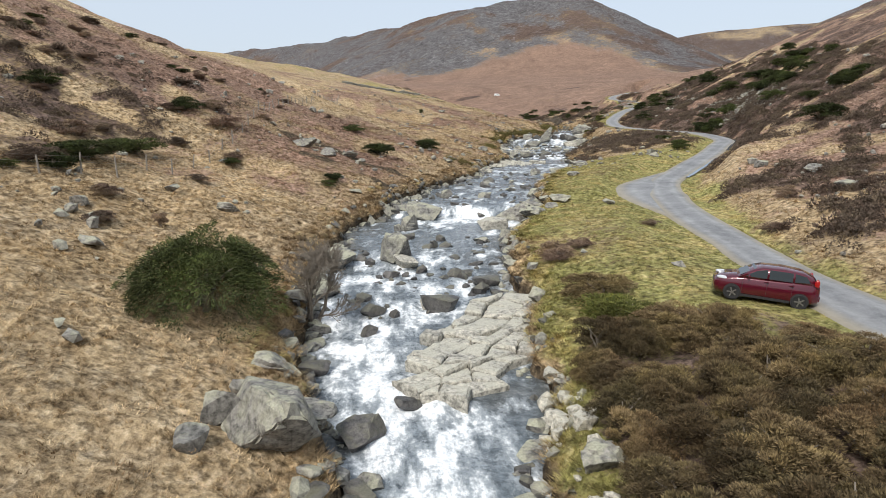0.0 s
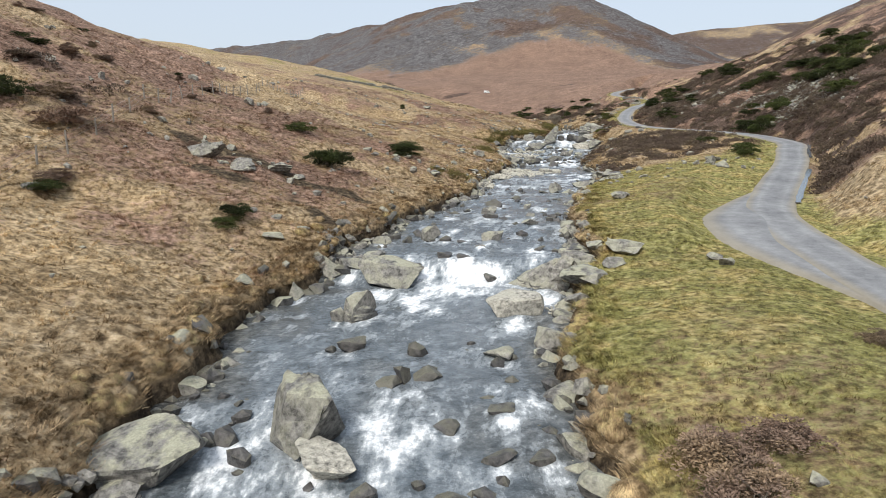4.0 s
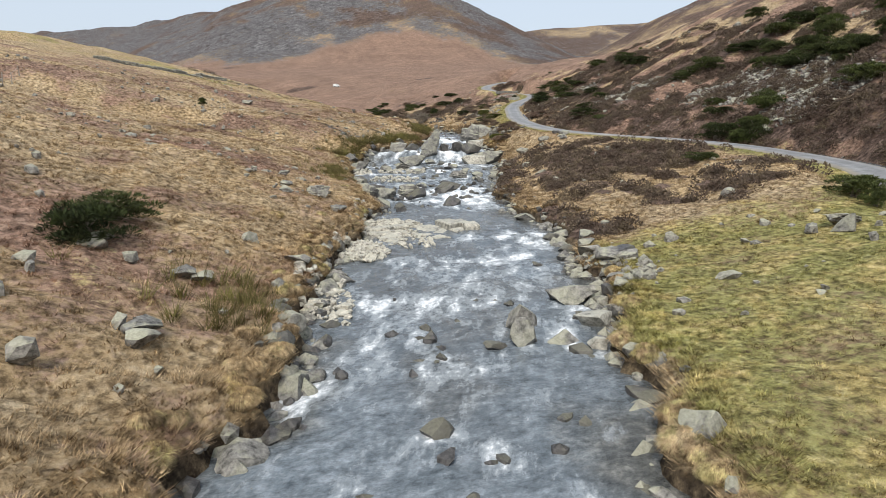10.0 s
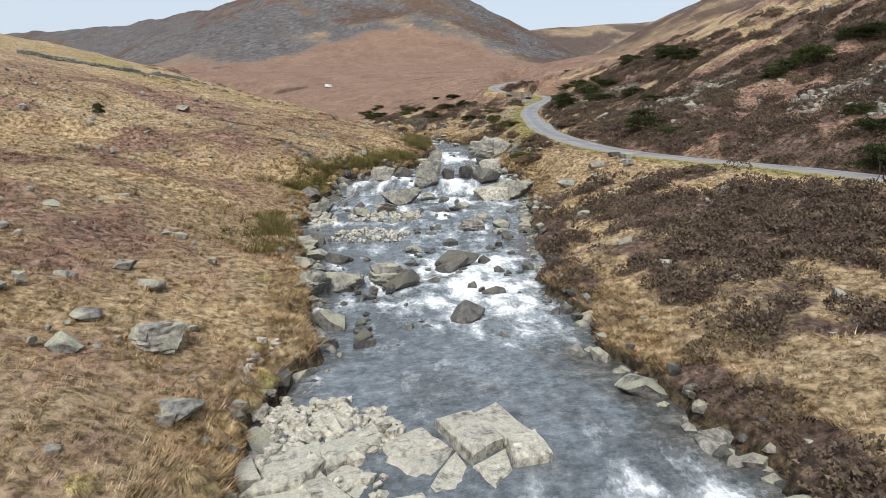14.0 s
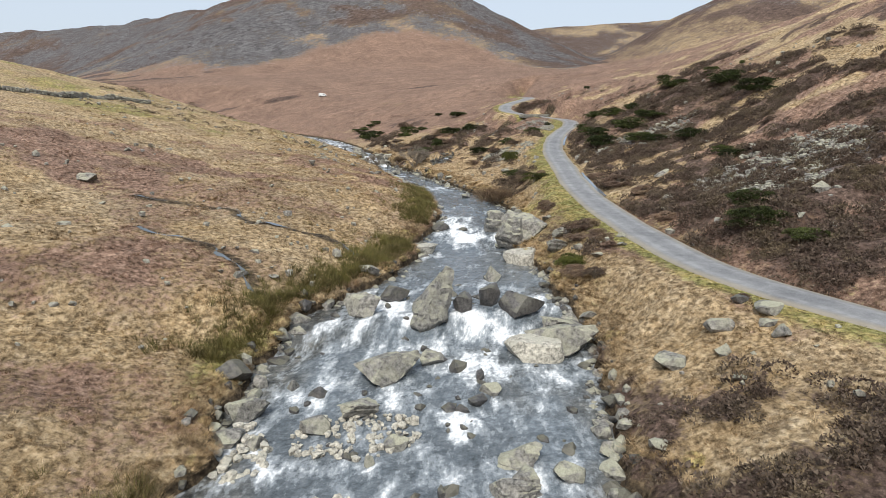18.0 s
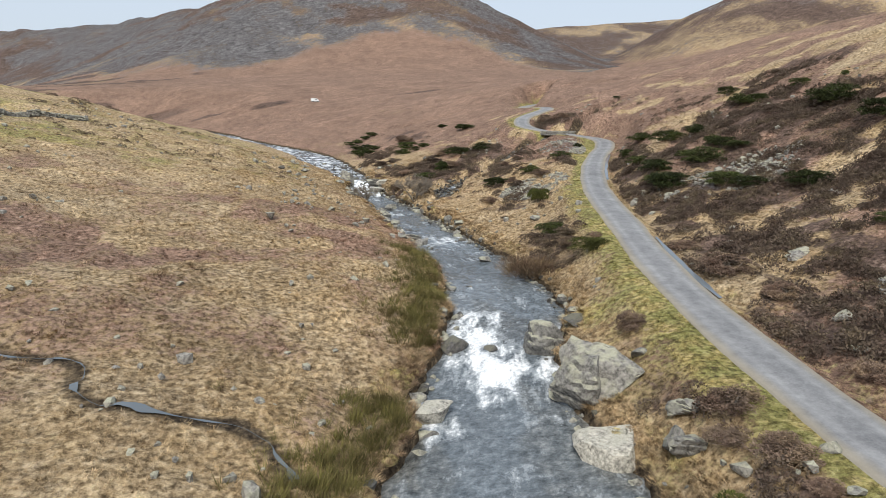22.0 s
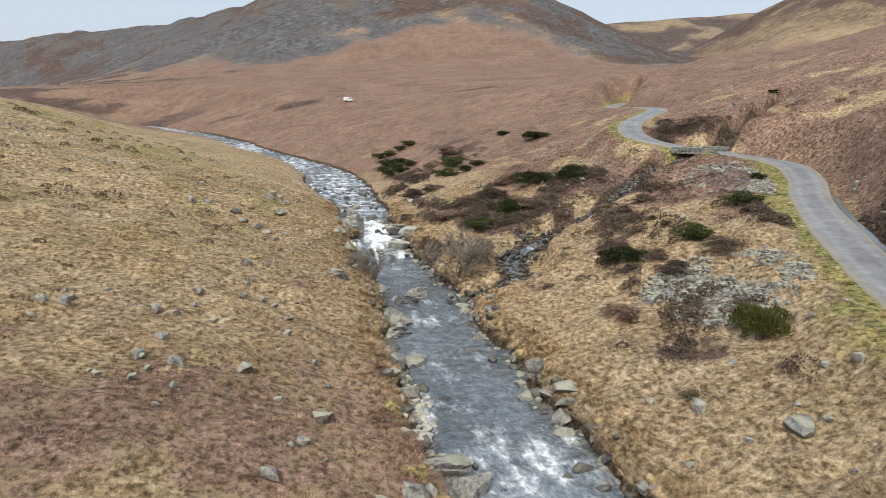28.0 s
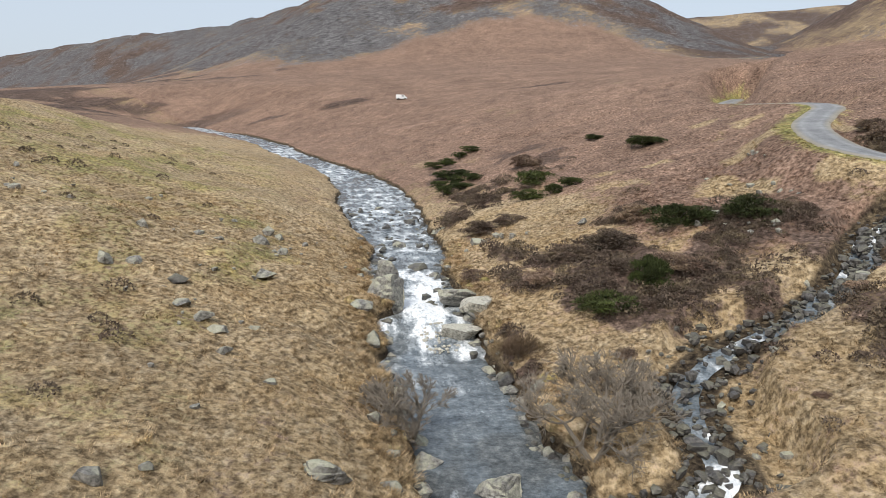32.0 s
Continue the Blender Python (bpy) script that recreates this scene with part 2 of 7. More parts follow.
def spline(points, step=0.5):
    """Even points along a smooth line through the given ones."""
    p = np.array(points, float)
    p = np.vstack([2 * p[0] - p[1], p, 2 * p[-1] - p[-2]])
    out = []
    for i in range(1, len(p) - 2):
        n = max(2, int(np.linalg.norm(p[i + 1] - p[i]) / step))
        u = np.linspace(0, 1, n, endpoint=False)[:, None]
        out.append(0.5 * (2 * p[i] + (p[i + 1] - p[i - 1]) * u + (2 * p[i - 1] - 5 * p[i] + 4 * p[i + 1] - p[i + 2]) * u ** 2
                          + (3 * p[i] - p[i - 1] - 3 * p[i + 1] + p[i + 2]) * u ** 3))
    return np.vstack(out + [p[-2][None]])


# a peaty trod slanting down the left bank
RILLS = [[(3, 149, 0), (5.1, 148.6, 0), (9.7, 147.4, 0), (10.6, 145.1, 0), (13.1, 144, 0), (16.3, 143.6, 0), (17.9, 141.2, 0)], [(5.5, 140, 0), (8.7, 138.4, 0), (10.5, 137.1, 0), (12, 134, 0)]]
TRAIL_LINES = [spline([(-16, 60.5, 0), (-10.5, 60.6, 0), (-8.8, 60.2, 0), (-7.1, 59.1, 0), (-5.4, 59.7, 0), (-3.6, 59.8, 0)]),
               spline([(-13, 57, 0), (-8.2, 56.1, 0), (-6.7, 55.3, 0), (-5.2, 54, 0), (-4.3, 53.2, 0), (-4.1, 52.4, 0)])]
RILL_LINES = [spline(p) for p in RILLS]
ROAD_LINE, BECK_LINE, LAY_LINE = spline(ROAD), spline(BECK, 0.35), spline(LAY_BY)


def near_line(line, x, y, reach):
    """Distance to a line in plan, and the line's height there (only within reach, else far)."""
    x, y = np.asarray(x, float), np.asarray(y, float)
    dist, high, side = np.full(x.shape, 1e3), np.zeros(x.shape), np.zeros(x.shape)
    box = (x > line[:, 0].min() - reach) & (x < line[:, 0].max() + reach) & (y > line[:, 1].min() - reach) & (y < line[:, 1].max() + reach)
    at = np.nonzero(box)[0]
    tang = np.gradient(line[:, :2], axis=0)
    tang /= np.linalg.norm(tang, axis=1)[:, None]
    for k in range(0, len(at), 20000):
        c = at[k:k + 20000]
        d2 = (x[c, None] - line[None, :, 0]) ** 2 + (y[c, None] - line[None, :, 1]) ** 2
        j = d2.argmin(1)
        dx, dy = x[c] - line[j, 0], y[c] - line[j, 1]
        dist[c] = np.abs(dx * tang[j, 1] - dy * tang[j, 0]) + np.where((j == 0) | (j == len(line) - 1), np.sqrt(d2[np.arange(len(c)), j]), 0)
        side[c] = np.sign(dx * tang[j, 1] - dy * tang[j, 0])
        high[c] = line[j, 2]
    return dist, high, side


def ridge_height(x, y, ridge, steep):
    """A hill with this ridge line, its flanks hollow towards the foot."""
    best = np.full(np.shape(x), -1e3)
    for a, b in zip(ridge[:-1], ridge[1:]):
        a, b = np.array(a, float), np.array(b, float)
        ab = b[:2] - a[:2]
        u = np.clip(((x - a[0]) * ab[0] + (y - a[1]) * ab[1]) / (ab @ ab), 0, 1)
        d = np.hypot(x - a[0] - u * ab[0], y - a[1] - u * ab[1])
        best = np.maximum(best, a[2] + u * (b[2] - a[2]) - steep * (d - 14 * (1 - np.exp(-d / 14))))
    return best


def smooth_max(a, b, k):
    h = np.clip(0.5 + 0.5 * (a - b) / k, 0, 1)
    return b + (a - b) * h + k * h * (1 - h) * 1.0


def hills(x, y):
    w = (fbm(x / 60, y / 60, 4, 31) - 0.5) * 14
    big = ridge_height(x + w, y + w, RIDGE, 0.52)
    gully = (1 - np.abs(2 * fbm(x / 45 + y / 160, y / 130, 3, 33) - 1)) * 5
    east = ridge_height(x + w, y, [(300, 645, 48), (332, 622, 74), (376, 600, 106), (450, 585, 150), (700, 560, 270)], 0.5)
    far = ridge_height(x + 2 * w, y, [(-1800, 2300, 190), (-700, 2000, 160), (200, 1500, 140), (520, 1350, 190), (900, 1250, 214), (1700, 1000, 320)], 0.34)
    return big - gully * smoothstep(40, 90, big), east - gully, far


def land(x, y):
    """The ground without tussocks, with what is needed to colour it."""
    x, y = np.asarray(x, float), np.asarray(y, float)
    l, r, z0 = edges(y)
    dl, dr = l - x, x - r
    half = np.maximum((r - l) / 2, 0.5)
    mid = np.abs(x - (l + r) / 2) / half
    bed = -0.75 * np.clip(1 - mid ** 2, 0, 1) ** 0.5
    roll = (fbm(x / 9, y / 9, 3, 5) - 0.5)
    d = np.maximum(dl, dr)
    steep = lambda v: np.where(v < 1, np.clip(v, 0, 1) ** 0.42, v)      # undercut banks rise at once
    hl, hr = left_height(y, steep(dl)), right_height(y, steep(dr))
    g = z0 + np.where(dl > 0, hl, np.where(dr > 0, hr, bed))
    g = g + roll * 1.1 * smoothstep(2, 14, d) + (fbm(x / 30, y / 30, 3, 6) - 0.5) * 5 * smoothstep(25, 80, d)
    # the valley floor beyond the bend climbs to the foot of the big hill
    apron = 26 + np.where(y < 370, (y - 370) * .11, 24 * (1 - np.exp(-np.clip(y - 370, 0, None) / 115))) + np.clip(x - 30, -400, 120) * 0.05 - 14 * smoothstep(200, 330, x) * smoothstep(430, 560, y)
    mixed = smoothstep(300, 420, y) * np.maximum(smoothstep(0, 45, d), smoothstep(395, 440, y))
    g = g * (1 - mixed) + mixed * apron
    big, east, far = hills(x, y)
    g0 = g
    g = smooth_max(smooth_max(g, big, 16), smooth_max(east, far, 10), 12)
    rd, rz, side = near_line(ROAD_LINE, x, y, 9)
    w = 1 - smoothstep(2.0, 6.0, rd)
    g = g * (1 - w) + (rz - 0.06) * w - 0.35 * np.exp(-((rd - 2.3) / 0.5) ** 2) * (side > 0)
    ld, lz, _ = near_line(LAY_LINE, x, y, 7)
    w = (1 - smoothstep(2.4, 4.6, ld)) * smoothstep(34, 42, y)
    g = g * (1 - w) + (lz - 0.1) * w
    rd = np.minimum(rd, np.where(ld < 5, np.clip(ld - 1.2, 0, None), 1e3))
    bd, bz, _ = near_line(BECK_LINE, x, y, 7)
    bw = 1.0 + 1.1 * np.exp(-((x - 42) / 3.5) ** 2) + 0.3 * np.sin(x * 1.1)
    w = 1 - smoothstep(bw, bw + 0.7, bd)
    w = w * smoothstep(0.2, 2.5, np.where(rd > 900, 9, rd)) * (g > bz)
    g = g * (1 - w) + (bz - 0.15 + 0.1 * bd) * w
    return dict(z=g, d=d, dl=dl, dr=dr, level=z0, road=rd, side=side, beck=bd, big=big - g0, east=east - g0, far=far - g0)


def cover(x, y, q):
    """What grows where: green turf, rusty bracken, heather, bare rock, each 0 to 1, and wet earth with the painted
    shade of undercut banks.
    """
    n1, n2, n3, n4 = fbm(x / 7, y / 7, 4, 41), fbm(x / 16, y / 16, 4, 42), fbm(x / 4, y / 4, 3, 43), fbm(x / 1.9, y / 1.9, 2, 44)
    right, left = q["dr"] > 0, q["dl"] > 0
    dr, dl, rd = q["dr"], q["dl"], q["road"]
    verge = np.exp(-(np.clip(rd - 1.4, 0, None) / (1.2 + 1.6 * smoothstep(.4, .6, n2))) ** 2)
    verge = verge * np.where(q["side"] > 0, .4, 1)
    lawn = right * smoothstep(90, 80, y) * smoothstep(0.1, 0.9, dr) * smoothstep(17, 12, dr)
    green = np.clip(verge * 0.9 + left * smoothstep(178, 205, y) * smoothstep(330, 260, y) * (.30 + .3 * smoothstep(.38, .58, .6 * n4 + .4 * n3)) * smoothstep(3, 9, dl) * .72 + left * smoothstep(.55, .66, .7 * fbm(x / 11 + 50, y / 11, 3, 45) + .3 * n3) * .2 + lawn * (0.64 + 0.7 * (n1 - 0.35)) + 0.3 * smoothstep(4, 1, q["d"]) * smoothstep(.48, .62, n1) * smoothstep(190, 170, y), 0, 1)
    bracken = left * (.08 + .26 * smoothstep(22, 55, y) - .12 * smoothstep(180, 200, y) + .34 * smoothstep(205, 180, y) * smoothstep(20, 50, y) * ( .6 * smoothstep(.48, .62, .55 * n1 + .45 * n2) * smoothstep(2, 6, dl) * smoothstep(230, 190, y) + .1 * smoothstep(.46, .6, n3) * smoothstep(190, 210, y) * smoothstep(3, 8, dl) + 0.55 * smoothstep(45, 62, y) * smoothstep(118, 95, y) * smoothstep(3, 8, dl) + 0.3 * smoothstep(100, 140, y) * smoothstep(215, 185, y) * smoothstep(5, 12, dl)))
    bracken = bracken + right * (smoothstep(190, 230, y) * (0.05 + .45 * smoothstep(5, 18, dr)) + 0.15 + .5 * smoothstep(116, 124, y) * smoothstep(152, 144, y) * smoothstep(1.5, 4, dr) + .5 * smoothstep(12, 24, dr) + .2 * smoothstep(24, 40, dr))
    bracken = np.clip(bracken * smoothstep(.3, .55, .5 * n2 + .5 * n3) * 1.3, 0, 1)
    apron = smoothstep(235, 300, y) * right + smoothstep(330, 380, y)
    bracken = np.clip(bracken + apron * (0.5 + 0.4 * n2), 0, 1)
    heath = right * smoothstep(200, 186, y) * smoothstep(0.3, 2.5, np.where(rd < 900, 9, 9)) * (
        smoothstep(10, 15, dr) * (rd > 2) * smoothstep(.43 - .07 * smoothstep(105, 130, y), .52 - .06 * smoothstep(105, 130, y), .55 * n2 + .45 * n1) * (0.75 + 0.25 * smoothstep(20, 30, dr)) * smoothstep(.44, .52, .5 * n4 + .5 * n3) + smoothstep(98, 103, y) * smoothstep(.46, .53, .5 * n4 + .5 * n3) * smoothstep(123, 116, y) * smoothstep(.2, 2, dr) * smoothstep(15, 12, dr) * smoothstep(.36, .46, n1) + smoothstep(85, 88, y) * smoothstep(130, 124, y) * smoothstep(2.6, 1.6, dr) * smoothstep(.42, .5, n1))
    heath = heath + right * smoothstep(24, 19, y) * smoothstep(.5, 2, dr) * smoothstep(11, 9, dr)
    specks = smoothstep(.42, .56, .6 * n4 + .4 * n3)
    heath = heath + left * smoothstep(120, 150, y) * smoothstep(330, 280, y) * (.16 + .22 * smoothstep(180, 205, y)) * specks
    heath = heath + right * smoothstep(176, 188, y) * smoothstep(236, 222, y) * smoothstep(1.5, 4, dr) * .34 * specks
    heath = heath + left * smoothstep(85, 40, y) * smoothstep(10, 20, dl) * smoothstep(.42, .49, .4 * n1 + .25 * n3 + .35 * n4)
    heath = heath + right * smoothstep(140, 150, y) * smoothstep(245, 235, y) * smoothstep(2, 4, dr) * smoothstep(22, 16, dr) * smoothstep(.52, .6, .65 * n1 + .35 * n3) * .9
    above = right * (rd > 2.2) * (q["side"] > 0) * (rd < 900) + right * (dr > 18)
    heath = heath + above * smoothstep(58, 72, y) * smoothstep(206, 196, y) * smoothstep(.43, .50, .34 * n4 + .33 * n3 + .33 * n1 - .03 * smoothstep(165, 150, y) + .03 * smoothstep(150, 160, y) - .2 * smoothstep(140, 155, y) * smoothstep(17, 27, dr - 10 * smoothstep(175, 150, y))) * .9
    for cx, cy, rx, ry_, k in HEATHS:
        rr = ((x - cx) / rx) ** 2 + ((y - cy) / ry_) ** 2
        heath = np.maximum(heath, np.exp(-rr * rr * .7) * smoothstep(.53 - .12 * k, .60 - .12 * k, .42 * n4 + .35 * n3 + .23 * n1) * right)
    heath = heath + right * smoothstep(84, 88, y) * smoothstep(132, 126, y) * smoothstep(1.5, 1.0, dr) * smoothstep(.38, .48, n3)
    heath = np.clip(heath * (1 - verge), 0, 1)
    for cx, cy, rx, ry_ in PEATS:
        heath = np.maximum(heath, np.exp(-(((x - cx) / rx) ** 2 + ((y - cy) / ry_) ** 2) ** 2) * smoothstep(.3, .45, n3))
    stony = (fbm(x / 40, y / 40, 4, 56) - .5) * 22 + q["z"] - np.interp(x, BRACKEN_X, BRACKEN_Z)      # height above the bracken line
    rise = smoothstep(-3, 9, stony) * (y > 400) * (q["big"] > -25) * (q["big"] > q["east"])
    scree = rise * smoothstep(.31, .54, .6 * fbm(x / 45 + y / 60, y / 70 - x / 160, 5, 51) + .4 * fbm(x / 15 + y / 30, y / 20, 3, 57)) * (.66 + .2 * smoothstep(-60, 0, x) * smoothstep(135, 100, x)) + smoothstep(0, 20, q["far"]) * .3 + smoothstep(0, 20, q["east"]) * .34 * smoothstep(.5, .68, fbm(x / 40 + y / 80, y / 70, 4, 52))
    heath = np.clip(heath + smoothstep(4, 30, stony) * (q["big"] > -10) * (q["big"] > q["east"]) * (y > 400) * (.48 + .5 * smoothstep(.40, .62, fbm(x / 60 + y / 90, y / 90, 5, 53))) + smoothstep(330, 400, y) * smoothstep(20, -60, x) * smoothstep(.50, .6, fbm(x / 60, y / 16, 4, 55)) * .8
                    + rise * .22 + smoothstep(-5, 20, np.maximum(q["far"], q["east"])) * (y > 450) * (.22 + .2 * smoothstep(0, 40, q["far"]) + .4 * smoothstep(.48, .58, fbm(x / 28 + y / 60, y / 50, 4, 58)) + .3 * smoothstep(.42, .6, fbm(x / 70 + y / 150, y / 110, 5, 54))), 0, 1)
    bracken = np.clip(bracken * (1 - rise * 0.6) + rise * .12, 0, 1)
    bracken = bracken * (1 - smoothstep(0, 30, np.maximum(q["far"], q["east"])) * .7)
    for cx, cy, rx, ry_, *_ in SCREE:
        rr = ((x - cx) / rx) ** 2 + ((y - cy) / ry_) ** 2
        scree = np.maximum(scree, .5 * np.exp(-rr * rr) * smoothstep(.3, .5, n3))
    scree = scree * (rd > 2)
    trail = np.minimum(near_line(TRAIL_LINES[0], x, y, 4)[0], near_line(TRAIL_LINES[1], x, y, 4)[0])
    rill = np.minimum(near_line(RILL_LINES[0], x, y, 3)[0], near_line(RILL_LINES[1], x, y, 3)[0])
    # bare earth; its strip along the water also paints the undercut banks' shadow
    soil_shade = np.clip(smoothstep(.8, .2, rill) * .75 + smoothstep(1.1, 0.3, trail) * .8 * smoothstep(.28, .5, n3) + smoothstep(0.3, 0.1, q["d"]) * smoothstep(400, 360, y) + smoothstep(1.7, 0.9, q["beck"]) * 0.9, 0, 1)
    return green, bracken, heath, np.clip(scree, 0, 1), soil_shade


def ground_z(x, y):
    return float(land(np.array([x]), np.array([y]))["z"][0])

# ---------------------------------------------------------------- materials
def material(name):
    m = bpy.data.materials.new(name)
    m.use_nodes = True
    nt = m.node_tree
    return m, nt.nodes, nt.links, nt.nodes["Principled BSDF"]


def node(nodes, kind, **values):
    n = nodes.new(kind)
    for k, v in values.items():
        n.inputs[k].default_value = v
    return n


def noise_node(nodes, links, vec, scale, detail=4.0, rough=0.6):
    n = node(nodes, "ShaderNodeTexNoise", Scale=scale, Detail=detail, Roughness=rough)
    links.new(vec, n.inputs["Vector"])
    return n.outputs["Fac"]


def ramp(nodes, links, fac, stops):
    r = nodes.new("ShaderNodeValToRGB")
    while len(r.color_ramp.elements) < len(stops):
        r.color_ramp.elements.new(0.5)
    for e, (p, c) in zip(r.color_ramp.elements, stops):
        e.position, e.color = p, (*c, 1) if len(c) == 3 else c
    links.new(fac, r.inputs["Fac"])
    return r.outputs["Color"]


def mix(nodes, links, fac, a, b, mode="MIX"):
    m = nodes.new("ShaderNodeMixRGB")
    m.blend_type = mode
    for sock, v in zip(m.inputs, (fac, a, b)):
        if hasattr(v, "links"):
            links.new(v, sock)
        elif isinstance(v, (int, float)):
            sock.default_value = v
        else:
            sock.default_value = (*v, 1)
    return m.outputs[0]


def maths(nodes, links, op, a, b=0.0, clamp=False):
    m = nodes.new("ShaderNodeMath")
    m.operation, m.use_clamp = op, clamp
    for sock, v in zip(m.inputs, (a, b)):
        if hasattr(v, "links"):
            links.new(v, sock)
        else:
            sock.default_value = v
    return m.outputs[0]


def bump(nodes, links, bsdf, height, strength, distance):
    b = node(nodes, "ShaderNodeBump", Strength=strength, Distance=distance)
    links.new(height, b.inputs["Height"])
    links.new(b.outputs[0], bsdf.inputs["Normal"])


def position(nodes):
    return nodes.new("ShaderNodeNewGeometry").outputs["Position"]


def attribute(nodes, name):
    a = nodes.new("ShaderNodeAttribute")
    a.attribute_name = name
    return a


def veg_material(name, blades):
    """Moorland plants: straw, turf, bracken, heather, loose rock and wet earth, by what grows at the place; shade
    between tussocks is painted in.
    """
    m, n, l, b = material(name)
    p = position(n)
    cov = attribute(n, "cover")
    sep = n.new("ShaderNodeSeparateColor")
    l.new(cov.outputs["Color"], sep.inputs[0])
    fine = noise_node(n, l, p, 2.6, 8.0, 0.74)
    mid = noise_node(n, l, p, 0.5, 6.0, 0.66)
    wide = noise_node(n, l, p, 0.055, 9.0, 0.78)
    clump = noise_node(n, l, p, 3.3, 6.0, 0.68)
    tilt = n.new("ShaderNodeMapping")            # ribs of rock and heather run aslant down the hillside
    tilt.vector_type = "TEXTURE"
    tilt.inputs["Rotation"].default_value = (0, radians(-30), 0)
    tilt.inputs["Scale"].default_value = (2.0, 1.6, 0.85)
    l.new(p, tilt.inputs[0])
    rib = noise_node(n, l, tilt.outputs[0], 0.085, 7.0, 0.72)
    tint = noise_node(n, l, p, 0.16, 5.0, 0.62)
    crag = noise_node(n, l, tilt.outputs[0], 0.42, 9.0, 0.76)
    straw = mix(n, l, mid, ramp(n, l, fine, [(.33, (.22, .16, .098)), (.5, (.47, .375, .25)), (.66, (.72, .62, .46))]),
                ramp(n, l, fine, [(.33, (.18, .128, .066)), (.5, (.42, .32, .185)), (.66, (.66, .535, .345))]))
    turf = mix(n, l, maths(n, l, "MULTIPLY", maths(n, l, "SUBTRACT", mid, 0.47), 7.0, True), ramp(n, l, fine, [(.33, (.12, .13, .036)), (.5, (.265, .275, .085)), (.68, (.45, .44, .19))]), ramp(n, l, fine, [(.33, (.15, .145, .042)), (.5, (.37, .31, .12)), (.68, (.60, .51, .26))]))
    rust = ramp(n, l, fine, [(.33, (.112, .073, .053)), (.5, (.27, .181, .136)), (.68, (.46, .336, .258))])
    ling = ramp(n, l, fine, [(.33, (.04, .029, .024)), (.52, (.13, .094, .077)), (.7, (.27, .205, .165))])
    rock = ramp(n, l, fine, [(.33, (.05, .05, .053)), (.5, (.125, .125, .13)), (.68, (.28, .28, .29))])
    # wet earth, darkened to carry the shadow under the banks too
    mud_shade = ramp(n, l, fine, [(.35, (.018, .014, .011)), (.5, (.085, .066, .045)), (.68, (.24, .19, .12))])
    straw = mix(n, l, 0.5, straw, ramp(n, l, tint, [(.36, (.86, .78, .62)), (.64, (1.1, 1.12, 1.14))]), "MULTIPLY")
    ribs = ramp(n, l, crag, [(.38, (.42, .41, .42)), (.62, (1.55, 1.52, 1.5))])
    ling, rock, rust = mix(n, l, 0.8, ling, ribs, "MULTIPLY"), mix(n, l, 0.9, rock, ribs, "MULTIPLY"), mix(n, l, 0.35, rust, ribs, "MULTIPLY")
    # patches with frayed edges
    def fray(value, amount=0.9):
        v = maths(n, l, "ADD", value, maths(n, l, "MULTIPLY", maths(n, l, "SUBTRACT", mid, 0.5), amount))
        v = maths(n, l, "ADD", v, maths(n, l, "MULTIPLY", maths(n, l, "SUBTRACT", fine, 0.5), amount * 1.7))
        v = maths(n, l, "ADD", v, maths(n, l, "MULTIPLY", maths(n, l, "SUBTRACT", wide, 0.5), amount * 0.9))
        v = maths(n, l, "ADD", v, maths(n, l, "MULTIPLY", maths(n, l, "SUBTRACT", rib, 0.5), amount * 1.0))
        v = maths(n, l, "ADD", v, maths(n, l, "MULTIPLY", maths(n, l, "SUBTRACT", crag, 0.5), amount * 1.2))
        s = n.new("ShaderNodeMapRange")
        s.interpolation_type = "SMOOTHSTEP"
        s.inputs[1].default_value, s.inputs[2].default_value = 0.3, 0.7
        l.new(v, s.inputs[0])
        return maths(n, l, "MULTIPLY", s.outputs[0], maths(n, l, "MULTIPLY", value, 6.0, True))
    c = mix(n, l, fray(sep.outputs[1]), straw, rust)
    c = mix(n, l, maths(n, l, "MULTIPLY", fray(sep.outputs[0]), 0.85), c, turf)
    c = mix(n, l, fray(sep.outputs[2]), c, ling)
    if not blades:
        c = mix(n, l, fray(cov.outputs["Alpha"]), c, rock)
    if not blades:
        c = mix(n, l, fray(attribute(n, "soil_shade").outputs["Fac"], 0.5), c, mud_shade)
    else:
        g = n.new("ShaderNodeNewGeometry")
        c = mix(n, l, 0.55, c, ramp(n, l, g.outputs["Random Per Island"], [(0, (.5, .5, .5)), (1, (1.05, 1.05, 1.05))]), "MULTIPLY")
        c = mix(n, l, 1.0, c, (1.2, 1.2, 1.2), "MULTIPLY")
        c = mix(n, l, 1.0, c, ramp(n, l, cov.outputs["Alpha"], [(0, (.55, .49, .44)), (.5, (.97, .96, .95)), (1, (1.3, 1.29, 1.26))]), "MULTIPLY")
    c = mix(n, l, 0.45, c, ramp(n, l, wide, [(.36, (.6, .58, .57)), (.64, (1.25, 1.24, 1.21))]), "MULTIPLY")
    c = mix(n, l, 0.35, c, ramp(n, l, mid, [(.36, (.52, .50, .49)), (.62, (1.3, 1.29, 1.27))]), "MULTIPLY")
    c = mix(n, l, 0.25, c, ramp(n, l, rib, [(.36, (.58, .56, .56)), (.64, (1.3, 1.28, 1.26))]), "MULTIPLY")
    # noise paints the shade of gaps between tussocks into the colour
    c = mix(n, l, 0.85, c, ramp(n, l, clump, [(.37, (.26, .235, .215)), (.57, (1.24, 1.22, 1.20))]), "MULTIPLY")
    l.new(c, b.inputs["Base Color"])
    b.inputs["Roughness"].default_value = 0.95
    b.inputs["Specular IOR Level"].default_value = 0.15
